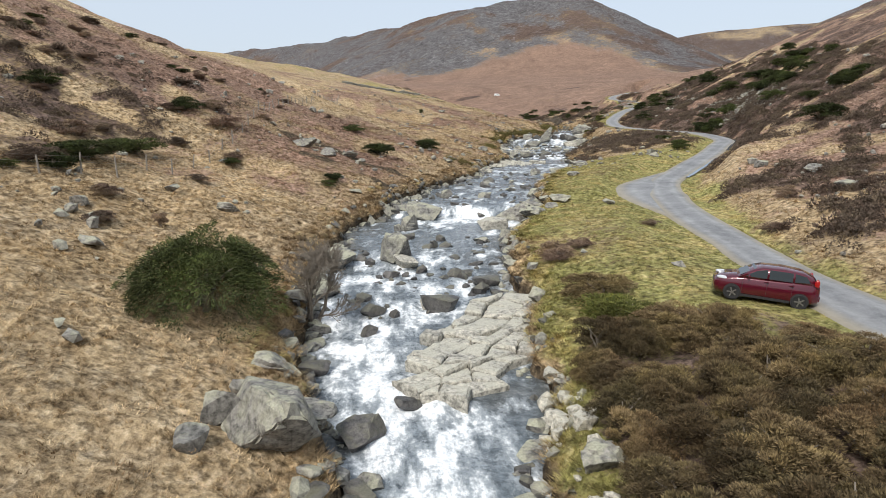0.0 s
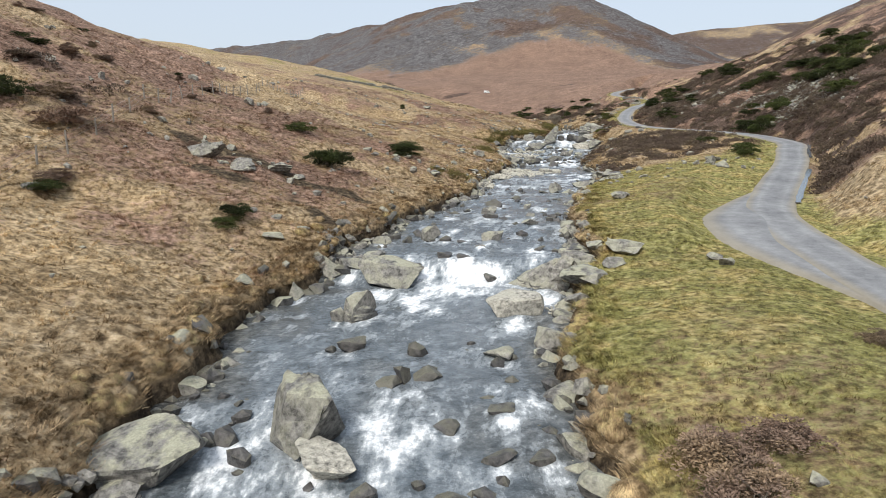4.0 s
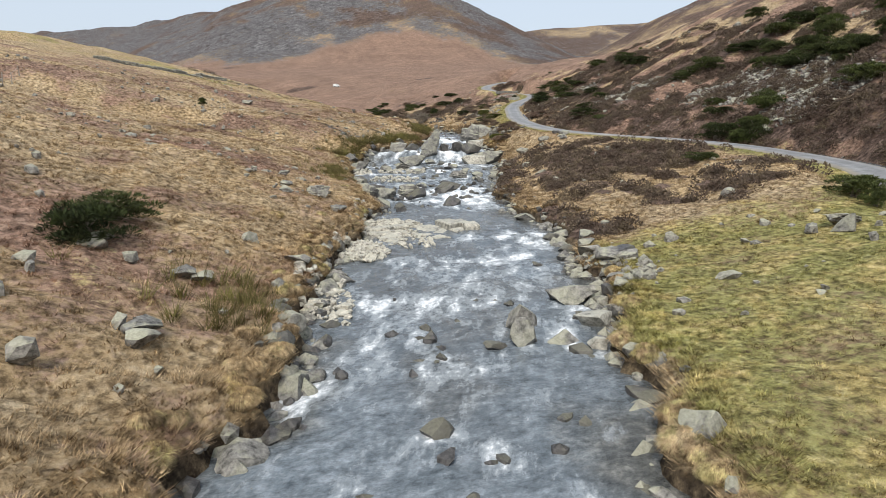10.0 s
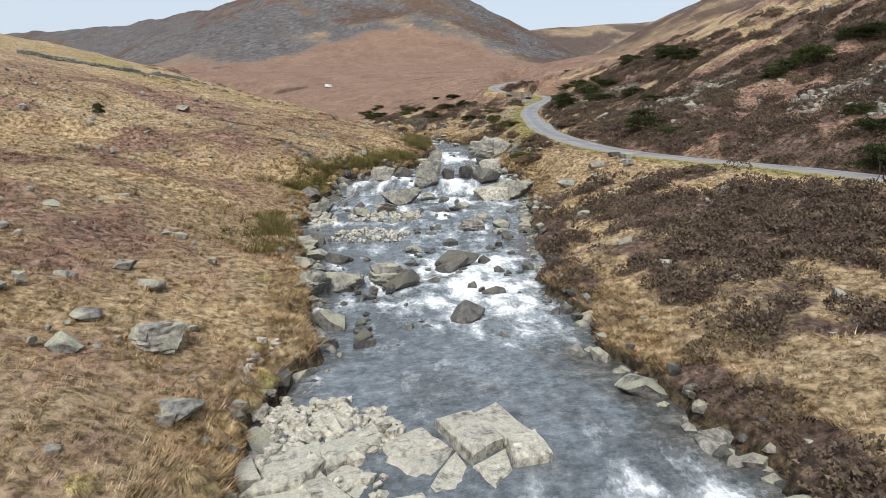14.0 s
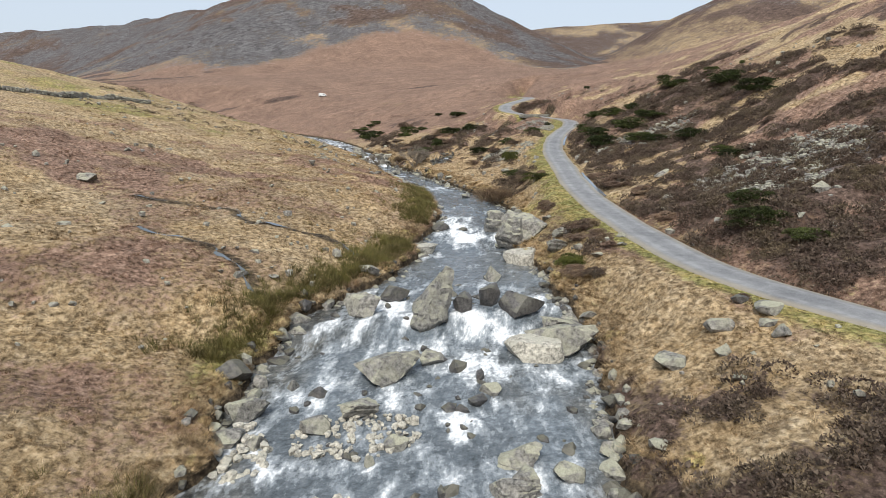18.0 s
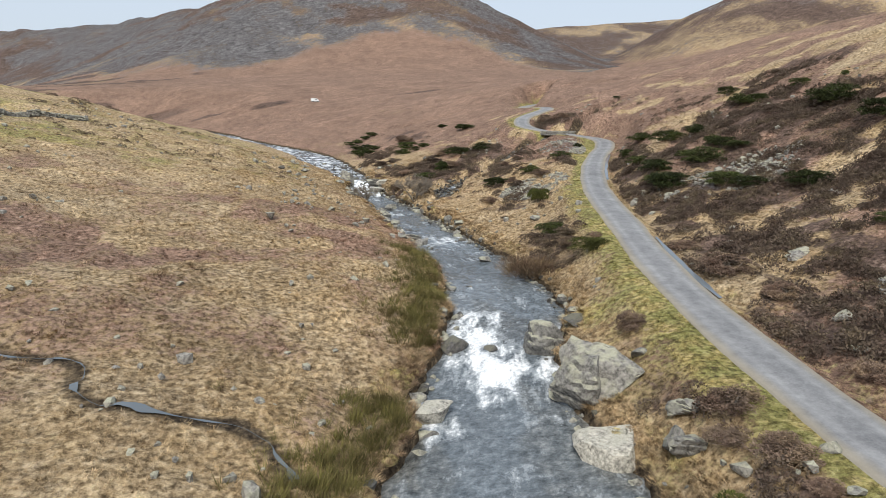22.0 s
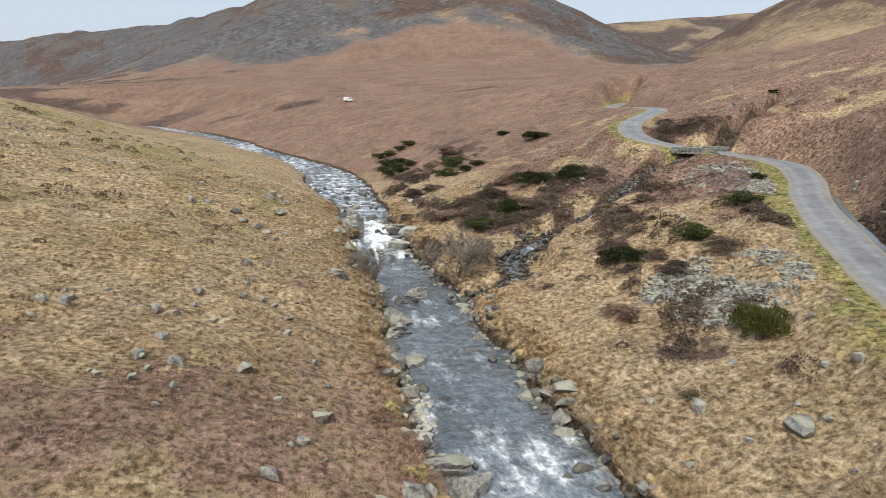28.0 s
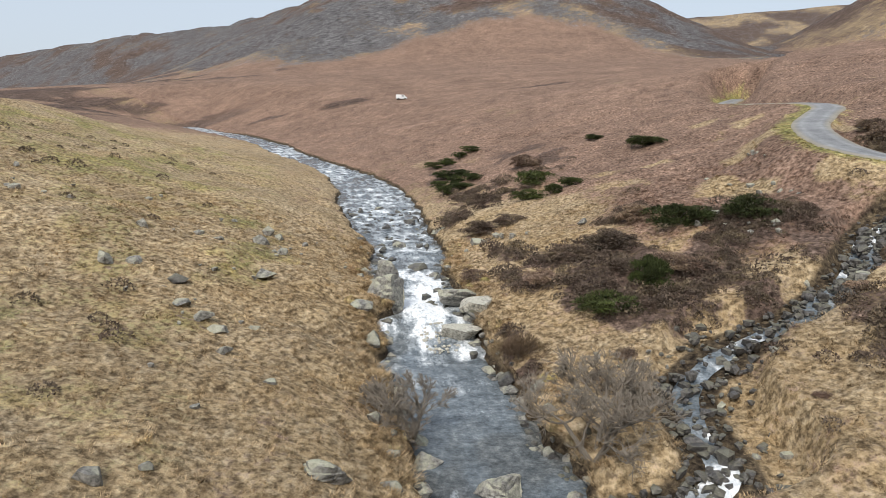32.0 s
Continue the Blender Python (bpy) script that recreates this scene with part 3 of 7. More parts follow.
    if not blades:
        bump(n, l, b, maths(n, l, "ADD", maths(n, l, "ADD", fine, mid), maths(n, l, "MULTIPLY", rib, 5.0)), 0.9, 0.2)
    return m


def plain(name, colour, rough=0.6, metal=0.0, vary=0.3, scale=6.0, relief=0.0, spec=0.5):
    m, n, l, b = material(name)
    p = n.new("ShaderNodeTexCoord").outputs["Object"]
    f = noise_node(n, l, p, scale, 6.0, 0.65)
    g = noise_node(n, l, p, scale * 0.17, 3.0)
    lo, hi = [tuple(v * k for v in colour) for k in (1 - vary, 1 + vary)]
    c = mix(n, l, 0.4, ramp(n, l, f, [(.3, lo), (.7, hi)]), ramp(n, l, g, [(.3, lo), (.7, hi)]))
    l.new(c, b.inputs["Base Color"])
    b.inputs["Roughness"].default_value, b.inputs["Metallic"].default_value = rough, metal
    b.inputs["Specular IOR Level"].default_value = spec
    if relief:
        bump(n, l, b, f, 0.8, relief)
    return m


def stone_material(name, base, lichen, damp=0.0):
    """Weathered fell rock: grey body, cracks, pale and yellow lichen on top, dark wet foot."""
    m, n, l, b = material(name)
    p = position(n)
    rnd = n.new("ShaderNodeObjectInfo").outputs["Random"]
    f, g, k = noise_node(n, l, p, 5.0, 8.0, 0.7), noise_node(n, l, p, 1.1, 5.0, 0.6), noise_node(n, l, p, 16.0, 4.0, 0.6)
    dark = tuple(v * 0.22 for v in base)
    c = ramp(n, l, f, [(.34, dark), (.5, base), (.66, tuple(min(1, v * 1.7) for v in base))])
    crack = node(n, "ShaderNodeTexVoronoi", Scale=0.8)
    crack.feature = "DISTANCE_TO_EDGE"
    warp = mix(n, l, 0.12, p, node(n, "ShaderNodeTexNoise", Scale=2.0).outputs["Color"], "ADD")
    l.new(warp, crack.inputs["Vector"])
    c = mix(n, l, maths(n, l, "MULTIPLY", maths(n, l, "SUBTRACT", 0.018, crack.outputs["Distance"]), 22.0, True), c, tuple(v * .2 for v in base))
    c = mix(n, l, 0.45, c, ramp(n, l, rnd, [(0, (.5, .5, .52)), (1, (1.25, 1.2, 1.15))]), "MULTIPLY")
    nz = n.new("ShaderNodeSeparateXYZ")
    l.new(n.new("ShaderNodeNewGeometry").outputs["Normal"], nz.inputs[0])
    up = maths(n, l, "MULTIPLY", nz.outputs[2], maths(n, l, "MULTIPLY", maths(n, l, "SUBTRACT", g, 0.43), 9.0, True), True)
    c = mix(n, l, maths(n, l, "MULTIPLY", up, 0.8), c, ramp(n, l, k, [(.3, tuple(v * .55 for v in lichen)), (.7, lichen)]))
    l.new(c, b.inputs["Base Color"])
    b.inputs["Roughness"].default_value = 0.82 - 0.45 * damp
    bump(n, l, b, maths(n, l, "ADD", f, maths(n, l, "MULTIPLY", k, 0.4)), 0.7, 0.06)
    return m


def water_material():
    """Peaty clear water over stones; the current stretches ripples and foam along its way."""
    m, n, l, b = material("river_water")
    flow = attribute(n, "flow").outputs["Vector"]        # metres across and along the current
    def along(sx, sy):
        mp = n.new("ShaderNodeMapping")
        mp.inputs["Scale"].default_value = (sx, sy, 1)
        l.new(flow, mp.inputs[0])
        return mp.outputs[0]
    chop = noise_node(n, l, along(1.0, 0.7), 0.9, 6.0, 0.66)
    rip = noise_node(n, l, along(0.9, 1.3), 5.2, 5.0, 0.66)
    lace = noise_node(n, l, along(1.0, 0.5), 0.95, 9.0, 0.64)
    tear = noise_node(n, l, along(1.0, 0.75), 5.0, 6.0, 0.68)
    bed = noise_node(n, l, along(1.0, 1.0), 1.9, 8.0, 0.72)
    sky_sheen = noise_node(n, l, along(1.0, 0.6), 0.16, 4.0, 0.6)
    foam = attribute(n, "foam").outputs["Fac"]
    shallow = attribute(n, "shallow").outputs["Fac"]
    v = maths(n, l, "ADD", foam, maths(n, l, "MULTIPLY", maths(n, l, "SUBTRACT", lace, 0.5), 2.9))
    v = maths(n, l, "ADD", v, maths(n, l, "MULTIPLY", maths(n, l, "SUBTRACT", tear, 0.5), 0.85))
    def step(lo, hi):
        s = n.new("ShaderNodeMapRange")
        s.interpolation_type = "SMOOTHSTEP"
        s.inputs[1].default_value, s.inputs[2].default_value = lo, hi
        l.new(v, s.inputs[0])
        return maths(n, l, "MULTIPLY", s.outputs[0], maths(n, l, "MULTIPLY", foam, 6.0, True))
    veil, white = step(0.16, 0.66), step(0.46, 0.86)       # bubbles under the surface, and the froth on it
    # blue-grey body colour, lightened to carry part of the sky's reflection
    deep = ramp(n, l, bed, [(.34, (.062, .075, .083)), (.50, (.135, .155, .168)), (.66, (.235, .26, .276))])
    stony = ramp(n, l, bed, [(.36, (.025, .023, .018)), (.52, (.095, .088, .07)), (.66, (.23, .21, .17))])
    c = mix(n, l, maths(n, l, "MULTIPLY", shallow, 0.75), deep, stony)
    # painted reflections: broad bright and dull reaches, then light and dark ripples
    c = mix(n, l, 0.6, c, ramp(n, l, sky_sheen, [(.36, (.62, .62, .62)), (.64, (1.3, 1.32, 1.35))]), "MULTIPLY")
    c = mix(n, l, 0.4, c, ramp(n, l, rip, [(.36, (.45, .45, .46)), (.64, (1.6, 1.62, 1.65))]), "MULTIPLY")
    c = mix(n, l, maths(n, l, "MULTIPLY", veil, 0.7), c, (.42, .455, .475))
    c = mix(n, l, white, c, ramp(n, l, tear, [(.32, (.55, .585, .60)), (.5, (.83, .85, .86)), (.62, (.95, .96, .96))]))
    l.new(c, b.inputs["Base Color"])
    l.new(maths(n, l, "ADD", 0.10, maths(n, l, "MULTIPLY", veil, 0.6)), b.inputs["Roughness"])
    b.inputs["IOR"].default_value = 1.333
    h = maths(n, l, "ADD", chop, maths(n, l, "MULTIPLY", rip, 0.34))
    bump(n, l, b, maths(n, l, "ADD", h, maths(n, l, "MULTIPLY", maths(n, l, "MULTIPLY", tear, white), 0.3)), 0.5, 0.3)
    return m


def asphalt_material():
    m, n, l, b = material("asphalt")
    p = position(n)
    f, g = noise_node(n, l, p, 9.0, 6.0, 0.7), noise_node(n, l, p, 0.35, 4.0, 0.6)
    across = attribute(n, "across").outputs["Fac"]      # 0 in the middle, 1 at the edge
    c = mix(n, l, 0.5, ramp(n, l, f, [(.3, (.15, .15, .155)), (.7, (.31, .31, .31))]), ramp(n, l, g, [(.3, (.12, .125, .13)), (.7, (.29, .29, .285))]))
    track = maths(n, l, "SUBTRACT", 1.0, maths(n, l, "MULTIPLY", maths(n, l, "ABSOLUTE", maths(n, l, "SUBTRACT", across, 0.52)), 3.6), True)
    c = mix(n, l, maths(n, l, "MULTIPLY", track, maths(n, l, "ADD", g, 0.05)), c, (.34, .34, .335))
    worn = noise_node(n, l, p, 1.6, 6.0, 0.7)
    c = mix(n, l, 0.5, c, ramp(n, l, worn, [(.36, (.55, .55, .56)), (.6, (1.1, 1.1, 1.1))]), "MULTIPLY")
    grit = maths(n, l, "MULTIPLY", maths(n, l, "SUBTRACT", maths(n, l, "ADD", across, maths(n, l, "MULTIPLY", g, 0.35)), 0.82), 3.0, True)
    c = mix(n, l, maths(n, l, "MULTIPLY", grit, 0.6), c, (.33, .28, .19))
    l.new(c, b.inputs["Base Color"])
    l.new(maths(n, l, "SUBTRACT", 0.95, maths(n, l, "MULTIPLY", g, 0.5)), b.inputs["Roughness"])
    bump(n, l, b, f, 0.4, 0.02)
    return m


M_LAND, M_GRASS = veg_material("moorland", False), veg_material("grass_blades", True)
M_WATER, M_ROAD = water_material(), asphalt_material()
M_ROCK = stone_material("fell_rock", (.205, .198, .178), (.53, .52, .375))
M_SLAB = stone_material("river_slab", (.40, .382, .325), (.60, .575, .47))
M_WET = stone_material("wet_rock", (.085, .08, .075), (.20, .19, .13), 0.8)

M_LEAF = {}
for key, lo, hi in (("J", (.009, .013, .005), (.08, .10, .034)), ("G", (.025, .034, .009), (.15, .155, .045)), ("H", (.07, .051, .042), (.29, .215, .168)), ("T", (.03, .022, .012), (.25, .19, .105)), ("R", (.045, .032, .022), (.17, .125, .085)), ("reed", (.06, .06, .02), (.27, .23, .09))):
    m_, n_, l_, b_ = material("foliage_" + key.lower())
    isl = n_.new("ShaderNodeNewGeometry")
    nn = noise_node(n_, l_, isl.outputs["Position"], 1.4, 4.0)
    oi = n_.new("ShaderNodeObjectInfo").outputs["Random"]
    c_ = mix(n_, l_, 0.4, ramp(n_, l_, isl.outputs["Random Per Island"], [(0, lo), (1, hi)]), ramp(n_, l_, nn, [(.35, lo), (.65, hi)]))
    c_ = mix(n_, l_, 0.8, c_, ramp(n_, l_, noise_node(n_, l_, isl.outputs["Position"], .55, 4.0), [(.36, (.66, .58, .56)), (.5, (1, 1, 1)), (.64, (1.35, 1.38, 1.12))]), "MULTIPLY")
    c_ = mix(n_, l_, 1.0, c_, ramp(n_, l_, oi, [(0, (.6, .62, .6)), (1, (1.45, 1.38, 1.3))]), "MULTIPLY")
    l_.new(c_, b_.inputs["Base Color"])
    b_.inputs["Roughness"].default_value = 0.85
    b_.inputs["Specular IOR Level"].default_value = 0.2
    M_LEAF[key] = m_
M_TWIG = plain("bare_twigs", (.20, .17, .135), 0.9, vary=0.35, scale=8)
M_POST = plain("weathered_wood", (.26, .235, .20), 0.9, vary=0.35, scale=14, relief=0.01)
M_WIRE = plain("fence_wire", (.30, .29, .28), 0.5, 0.8)
M_PAINT = plain("red_car_paint", (.085, .003, .014), 0.25, 0.2, vary=0.06, scale=2)
M_PAINT.node_tree.nodes["Principled BSDF"].inputs["Coat Weight"].default_value = 0.8
M_GLASS = plain("tinted_glass", (.012, .018, .02), 0.05, vary=0.1)
M_TYRE = plain("tyre_rubber", (.018, .018, .019), 0.8, vary=0.2)
M_ALLOY = plain("dark_alloy", (.30, .29, .28), 0.35, 0.8, vary=0.15)
M_TRIM = plain("black_plastic", (.02, .02, .021), 0.6, vary=0.15)
M_LAMP = plain("clear_lamp", (.62, .64, .66), 0.12, 0.2, vary=0.1)
M_TAIL = plain("red_lamp", (.32, .012, .012), 0.15, vary=0.1)
M_PLATE = plain("plate_yellow", (.62, .46, .06), 0.5, vary=0.08)
M_WHITE = plain("white_paint", (.78, .79, .78), 0.45, vary=0.08)
# near-black colour that stands for shade inside the bridge arch
M_ARCH_SHADE = plain("painted_arch_shade", (.02, .018, .016), 0.95, vary=0.3)

# ---------------------------------------------------------------- helpers that build meshes
def mesh_from(name, verts, faces, mat, smooth=True):
    me = bpy.data.meshes.new(name)
    verts, faces = np.asarray(verts, np.float32), np.asarray(faces, np.int32)
    me.vertices.add(len(verts))
    me.vertices.foreach_set("co", verts.ravel())
    k = faces.shape[1]
    me.loops.add(faces.size)
    me.loops.foreach_set("vertex_index", faces.ravel())
    me.polygons.add(len(faces))
    me.polygons.foreach_set("loop_start", np.arange(0, faces.size, k, dtype=np.int32))
    me.polygons.foreach_set("loop_total", np.full(len(faces), k, np.int32))
    me.polygons.foreach_set("use_smooth", np.full(len(faces), smooth))
    me.update(calc_edges=True)
    me.validate()
    if mat:
        me.materials.append(mat)
    return me


def set_colour(me, name, rgba):
    a = me.attributes.new(name, "FLOAT_COLOR", "POINT")
    a.data.foreach_set("color", np.asarray(rgba, np.float32).ravel())


def set_float(me, name, values):
    a = me.attributes.new(name, "FLOAT", "POINT")
    a.data.foreach_set("value", np.asarray(values, np.float32).ravel())


def grid_faces(rows, cols):
    i = np.arange(rows * cols).reshape(rows, cols)
    return np.stack([i[:-1, :-1], i[:-1, 1:], i[1:, 1:], i[1:, :-1]], -1).reshape(-1, 4)


# ---------------------------------------------------------------- the ground, one sheet to the horizon
def growing(start, stop, first, factor):
    out, v, s = [start], start, first
    while v < stop:
        v += s
        s *= factor
        out.append(v)
    return np.array(out)


row_y = np.concatenate([-growing(0, 160, 1.0, 1.15)[::-1][:-1], np.arange(0, 245, 0.38), growing(245, 760, 0.5, 1.012), growing(768, 2700, 7, 1.035)])
side_d = np.concatenate([np.arange(0, 2, 0.2), np.arange(2, 22, 0.33), growing(22, 1900, 0.38, 1.027)])
bed_u = np.linspace(0, 1, 15)[1:-1]
el, er, _ = edges(row_y)
gx = np.concatenate([el[:, None] - side_d[None, ::-1], el[:, None] + (er - el)[:, None] * bed_u, er[:, None] + side_d], 1)
gy = np.repeat(row_y[:, None], gx.shape[1], 1)
fx, fy = gx.ravel(), gy.ravel()
q = land(fx, fy)
green, bracken, heath, scree, soil_shade = cover(fx, fy, q)
tuss = (vnoise(fx / 0.95, fy / 0.95, 61) - 0.5) * 0.30 + (fbm(fx / 2.6, fy / 2.6, 2, 62) - 0.5) * 0.45
rough = smoothstep(0.3, 1.6, q["d"]) * smoothstep(1.5, 2.6, q["road"]) * smoothstep(0.9, 2.2, q["beck"]) * (1 - 0.9 * green)
crags = (fbm(fx / 14, fy / 14, 4, 63) - 0.5) * 5 * np.clip(scree, 0, 1) * smoothstep(250, 330, fy)
bank_cut = 0.22 * smoothstep(0.35, 0.7, q["d"]) * smoothstep(2.2, 1.0, q["d"]) * (vnoise(fx * 1.1, fy * 1.1, 64) - .3)
fz = q["z"] + tuss * rough + crags + bank_cut
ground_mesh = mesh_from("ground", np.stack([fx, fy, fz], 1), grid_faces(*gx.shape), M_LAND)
set_colour(ground_mesh, "cover", np.stack([green, bracken, np.where(fy < 290, heath * .7, heath), scree], 1))
set_float(ground_mesh, "soil_shade", soil_shade)
tagged(new("ground", ground_mesh), "rough moorland valley floor and fellsides of straw grass, bracken and heather", "ground", kind="structure")

# ---------------------------------------------------------------- the river
# boulders: x, y, width, height; b weathered, d dark and wet, s pale slab
BOULDERS = [(-3.2, 13.5, 1.1, 0.4, 'd'), (-5.9, 13.9, 0.8, 0.5, 'b'), (-3.3, 14.4, 0.62, 0.25, 'b'), (3.9, 14.6, 1.36, 0.67, 'b'), (-4.3, 15.2, 2.7, 1.6, 'b'), (-5.7, 15.3, 1.1, 0.9, 'b'), (-1.9, 15.5, 0.74, 0.29, 'b'), (-4.9, 16.6, 0.9, 0.7, 'b'), (-5.6, 16.7, 0.54, 0.6, 'b'), (-3.8, 16.9, 1.5, 0.7, 'b'), (-2.4, 17.4, 1.45, 0.58, 'd'), (-1.1, 19.3, 0.89, 0.37, 'd'), (-5.4, 19.6, 1.6, 0.64, 'b'), (-13.9, 24.9, 0.88, 0.35, 'b'), (-3, 25.5, 0.81, 0.33, 'd'), (-15.8, 26.4, 0.58, 0.28, 'b'), (4.3, 27.6, 1.12, 0.45, 'b'), (-3.2, 27.6, 1.2, 0.4, 'd'), (-0.2, 28.1, 1.59, 0.53, 'd')]
BOULDERS += [(-0.6, 28.4, 1.06, 0.44, 's'), (10.7, 28.5, 0.64, 0.25, 'b'), (-5.6, 30.1, 1.81, 0.76, 'b'), (4.4, 31, 0.53, 0.42, 'b'), (2.1, 31.3, 1.39, 0.42, 'd'), (7.1, 31.7, 0.41, 0.17, 'b'), (-2.7, 32.9, 0.9, 0.27, 'd'), (0.7, 33.1, 1.0, 0.32, 'd'), (3.7, 33.1, 1.01, 0.48, 'b'), (-2.1, 34.5, 1.57, 0.47, 's'), (-6.0, 34.7, 2.47, 0.74, 'b'), (2.8, 34.8, 0.65, 0.21, 'd'), (1.8, 34.9, 0.8, 0.24, 'd'), (-2.7, 35.6, 1.93, 1.21, 'b'), (0.7, 36.3, 0.68, 0.2, 'd'), (-12.3, 36.4, 1.38, 0.55, 'b'), (-15.6, 37, 0.97, 0.4, 'b'), (2.1, 37.0, 0.7, 0.21, 'd'), (-0.9, 38.8, 0.74, 0.24, 'd')]
BOULDERS += [(0.2, 39.5, 0.89, 0.27, 'd'), (2.5, 41.0, 1.01, 0.3, 'b'), (26.2, 41.6, 1.45, 0.58, 'b'), (-2.3, 41.6, 0.89, 0.36, 'd'), (4.3, 41.7, 1.34, 0.54, 'b'), (-3.2, 44.6, 0.57, 0.45, 'b'), (-2.4, 44.8, 1.3, 0.87, 'b'), (-2.4, 45.0, 1.64, 0.49, 'b'), (3.5, 45.6, 2.04, 0.61, 's'), (6.3, 45.8, 0.49, 0.21, 'b'), (12.2, 46.6, 0.68, 0.36, 'b'), (-5.4, 47.6, 0.69, 0.55, 'b'), (12.2, 47.7, 0.65, 0.3, 'b'), (6.9, 47.8, 2.26, 0.68, 'b'), (6.1, 48.7, 0.88, 0.31, 'b'), (8.3, 48.8, 1.06, 0.42, 'b'), (28.1, 48.9, 1.49, 0.59, 'b'), (-16.6, 48.9, 0.83, 0.35, 'b'), (5.2, 49.7, 2.87, 1.03, 'b')]
BOULDERS += [(3.0, 49.7, 0.81, 0.34, 'd'), (-1.6, 49.8, 2.66, 0.8, 'b'), (7.0, 49.9, 0.94, 0.75, 'b'), (9.2, 50.3, 1.52, 0.65, 'b'), (-0.6, 50.4, 0.83, 0.35, 'd'), (-4.3, 50.4, 1.19, 0.52, 'b'), (-6.9, 50.5, 0.94, 0.37, 'b'), (-3.4, 50.8, 1.19, 0.36, 'b'), (7.2, 51.1, 1.42, 0.43, 'b'), (1.9, 51.4, 0.68, 0.27, 'd'), (-2.4, 51.5, 1.04, 0.31, 'b'), (0.9, 51.6, 0.69, 0.28, 'd'), (-5.8, 51.8, 0.67, 0.27, 'b'), (-8.3, 52.1, 0.67, 0.34, 'b'), (25.7, 52.3, 1, 0.51, 'b'), (6.9, 52.3, 0.84, 0.25, 'b'), (5.8, 53.2, 0.58, 0.17, 'd'), (2.8, 53.4, 0.53, 0.19, 'b'), (2.0, 54.6, 0.6, 0.18, 'd')]
BOULDERS += [(-2.2, 54.7, 1.0, 0.32, 'b'), (3.5, 55.0, 1.11, 0.5, 'b'), (0.3, 55.6, 1.07, 0.56, 'b'), (-10.4, 58.2, 1.49, 0.65, 'b'), (-12.4, 58.8, 1.94, 0.78, 'b'), (6.2, 59.4, 0.92, 0.28, 'b'), (-8.6, 59.9, 1.38, 0.6, 'b'), (-7.5, 59.9, 0.7, 0.32, 'b'), (4.0, 61.1, 1.02, 0.3, 'd'), (6.7, 62, 0.58, 0.23, 'b'), (4.2, 62.8, 1.07, 0.43, 'b'), (12.7, 63.3, 1.1, 0.44, 'b'), (2.7, 63.7, 0.52, 0.21, 'd'), (0.2, 63.9, 0.5, 0.2, 'b'), (13.3, 64, 0.62, 0.25, 'b'), (10.6, 64.1, 0.48, 0.19, 'b'), (8.1, 64.8, 0.37, 0.16, 'b'), (6.9, 65.2, 0.49, 0.35, 'b'), (1.9, 66.6, 0.76, 0.3, 'd')]
BOULDERS += [(6.8, 69.7, 0.8, 0.32, 'd'), (3, 70.9, 0.47, 0.31, 'b'), (0.6, 72.4, 0.84, 0.34, 'b'), (3.8, 72.7, 1.28, 0.38, 'b'), (0.6, 72.9, 0.95, 0.38, 'b'), (-4.1, 73, 0.65, 0.35, 'b'), (23.9, 73.4, 1.09, 0.57, 'b'), (-2.5, 73.4, 0.6, 0.37, 'b'), (12.4, 73.5, 0.56, 0.31, 's'), (9.6, 74.3, 0.73, 0.22, 'd'), (11.7, 74.4, 0.95, 0.29, 'b'), (-4.9, 74.6, 0.87, 0.46, 'b'), (10.5, 74.6, 0.85, 0.61, 'b'), (13.2, 75.4, 1.21, 0.36, 's'), (11, 75.8, 0.88, 0.64, 'b'), (24.7, 77.4, 1.02, 0.69, 'b'), (15.5, 77.7, 0.8, 0.32, 'b'), (14.6, 78.0, 0.69, 0.22, 'b'), (13.7, 78.1, 1.57, 0.47, 'b')]
BOULDERS += [(25.2, 78.2, 1.32, 0.53, 'b'), (0.8, 78.2, 0.77, 0.32, 'b'), (1.3, 78.2, 0.69, 0.28, 'b'), (-1.8, 78.9, 0.85, 0.34, 'b'), (16.0, 79.1, 0.97, 0.29, 'b'), (-1.8, 79.4, 0.89, 0.36, 'b'), (17.4, 80.8, 1.03, 0.44, 'b'), (16.9, 81.2, 1.16, 0.54, 'b'), (17.3, 81.3, 1.44, 0.51, 'd'), (4.3, 82, 1.06, 0.42, 'b'), (16.6, 82.6, 1.21, 0.57, 'b'), (14.6, 83.4, 0.6, 0.18, 'd'), (26.7, 86.9, 0.74, 0.37, 'b'), (7.6, 87.1, 0.35, 0.23, 's'), (17.6, 88.9, 1.08, 0.32, 'd'), (30, 89.3, 0.97, 0.47, 'b'), (6.8, 94.2, 1.03, 0.4, 'b'), (25.6, 95.8, 0.68, 0.33, 'b'), (4.1, 96.6, 0.79, 0.32, 'b')]
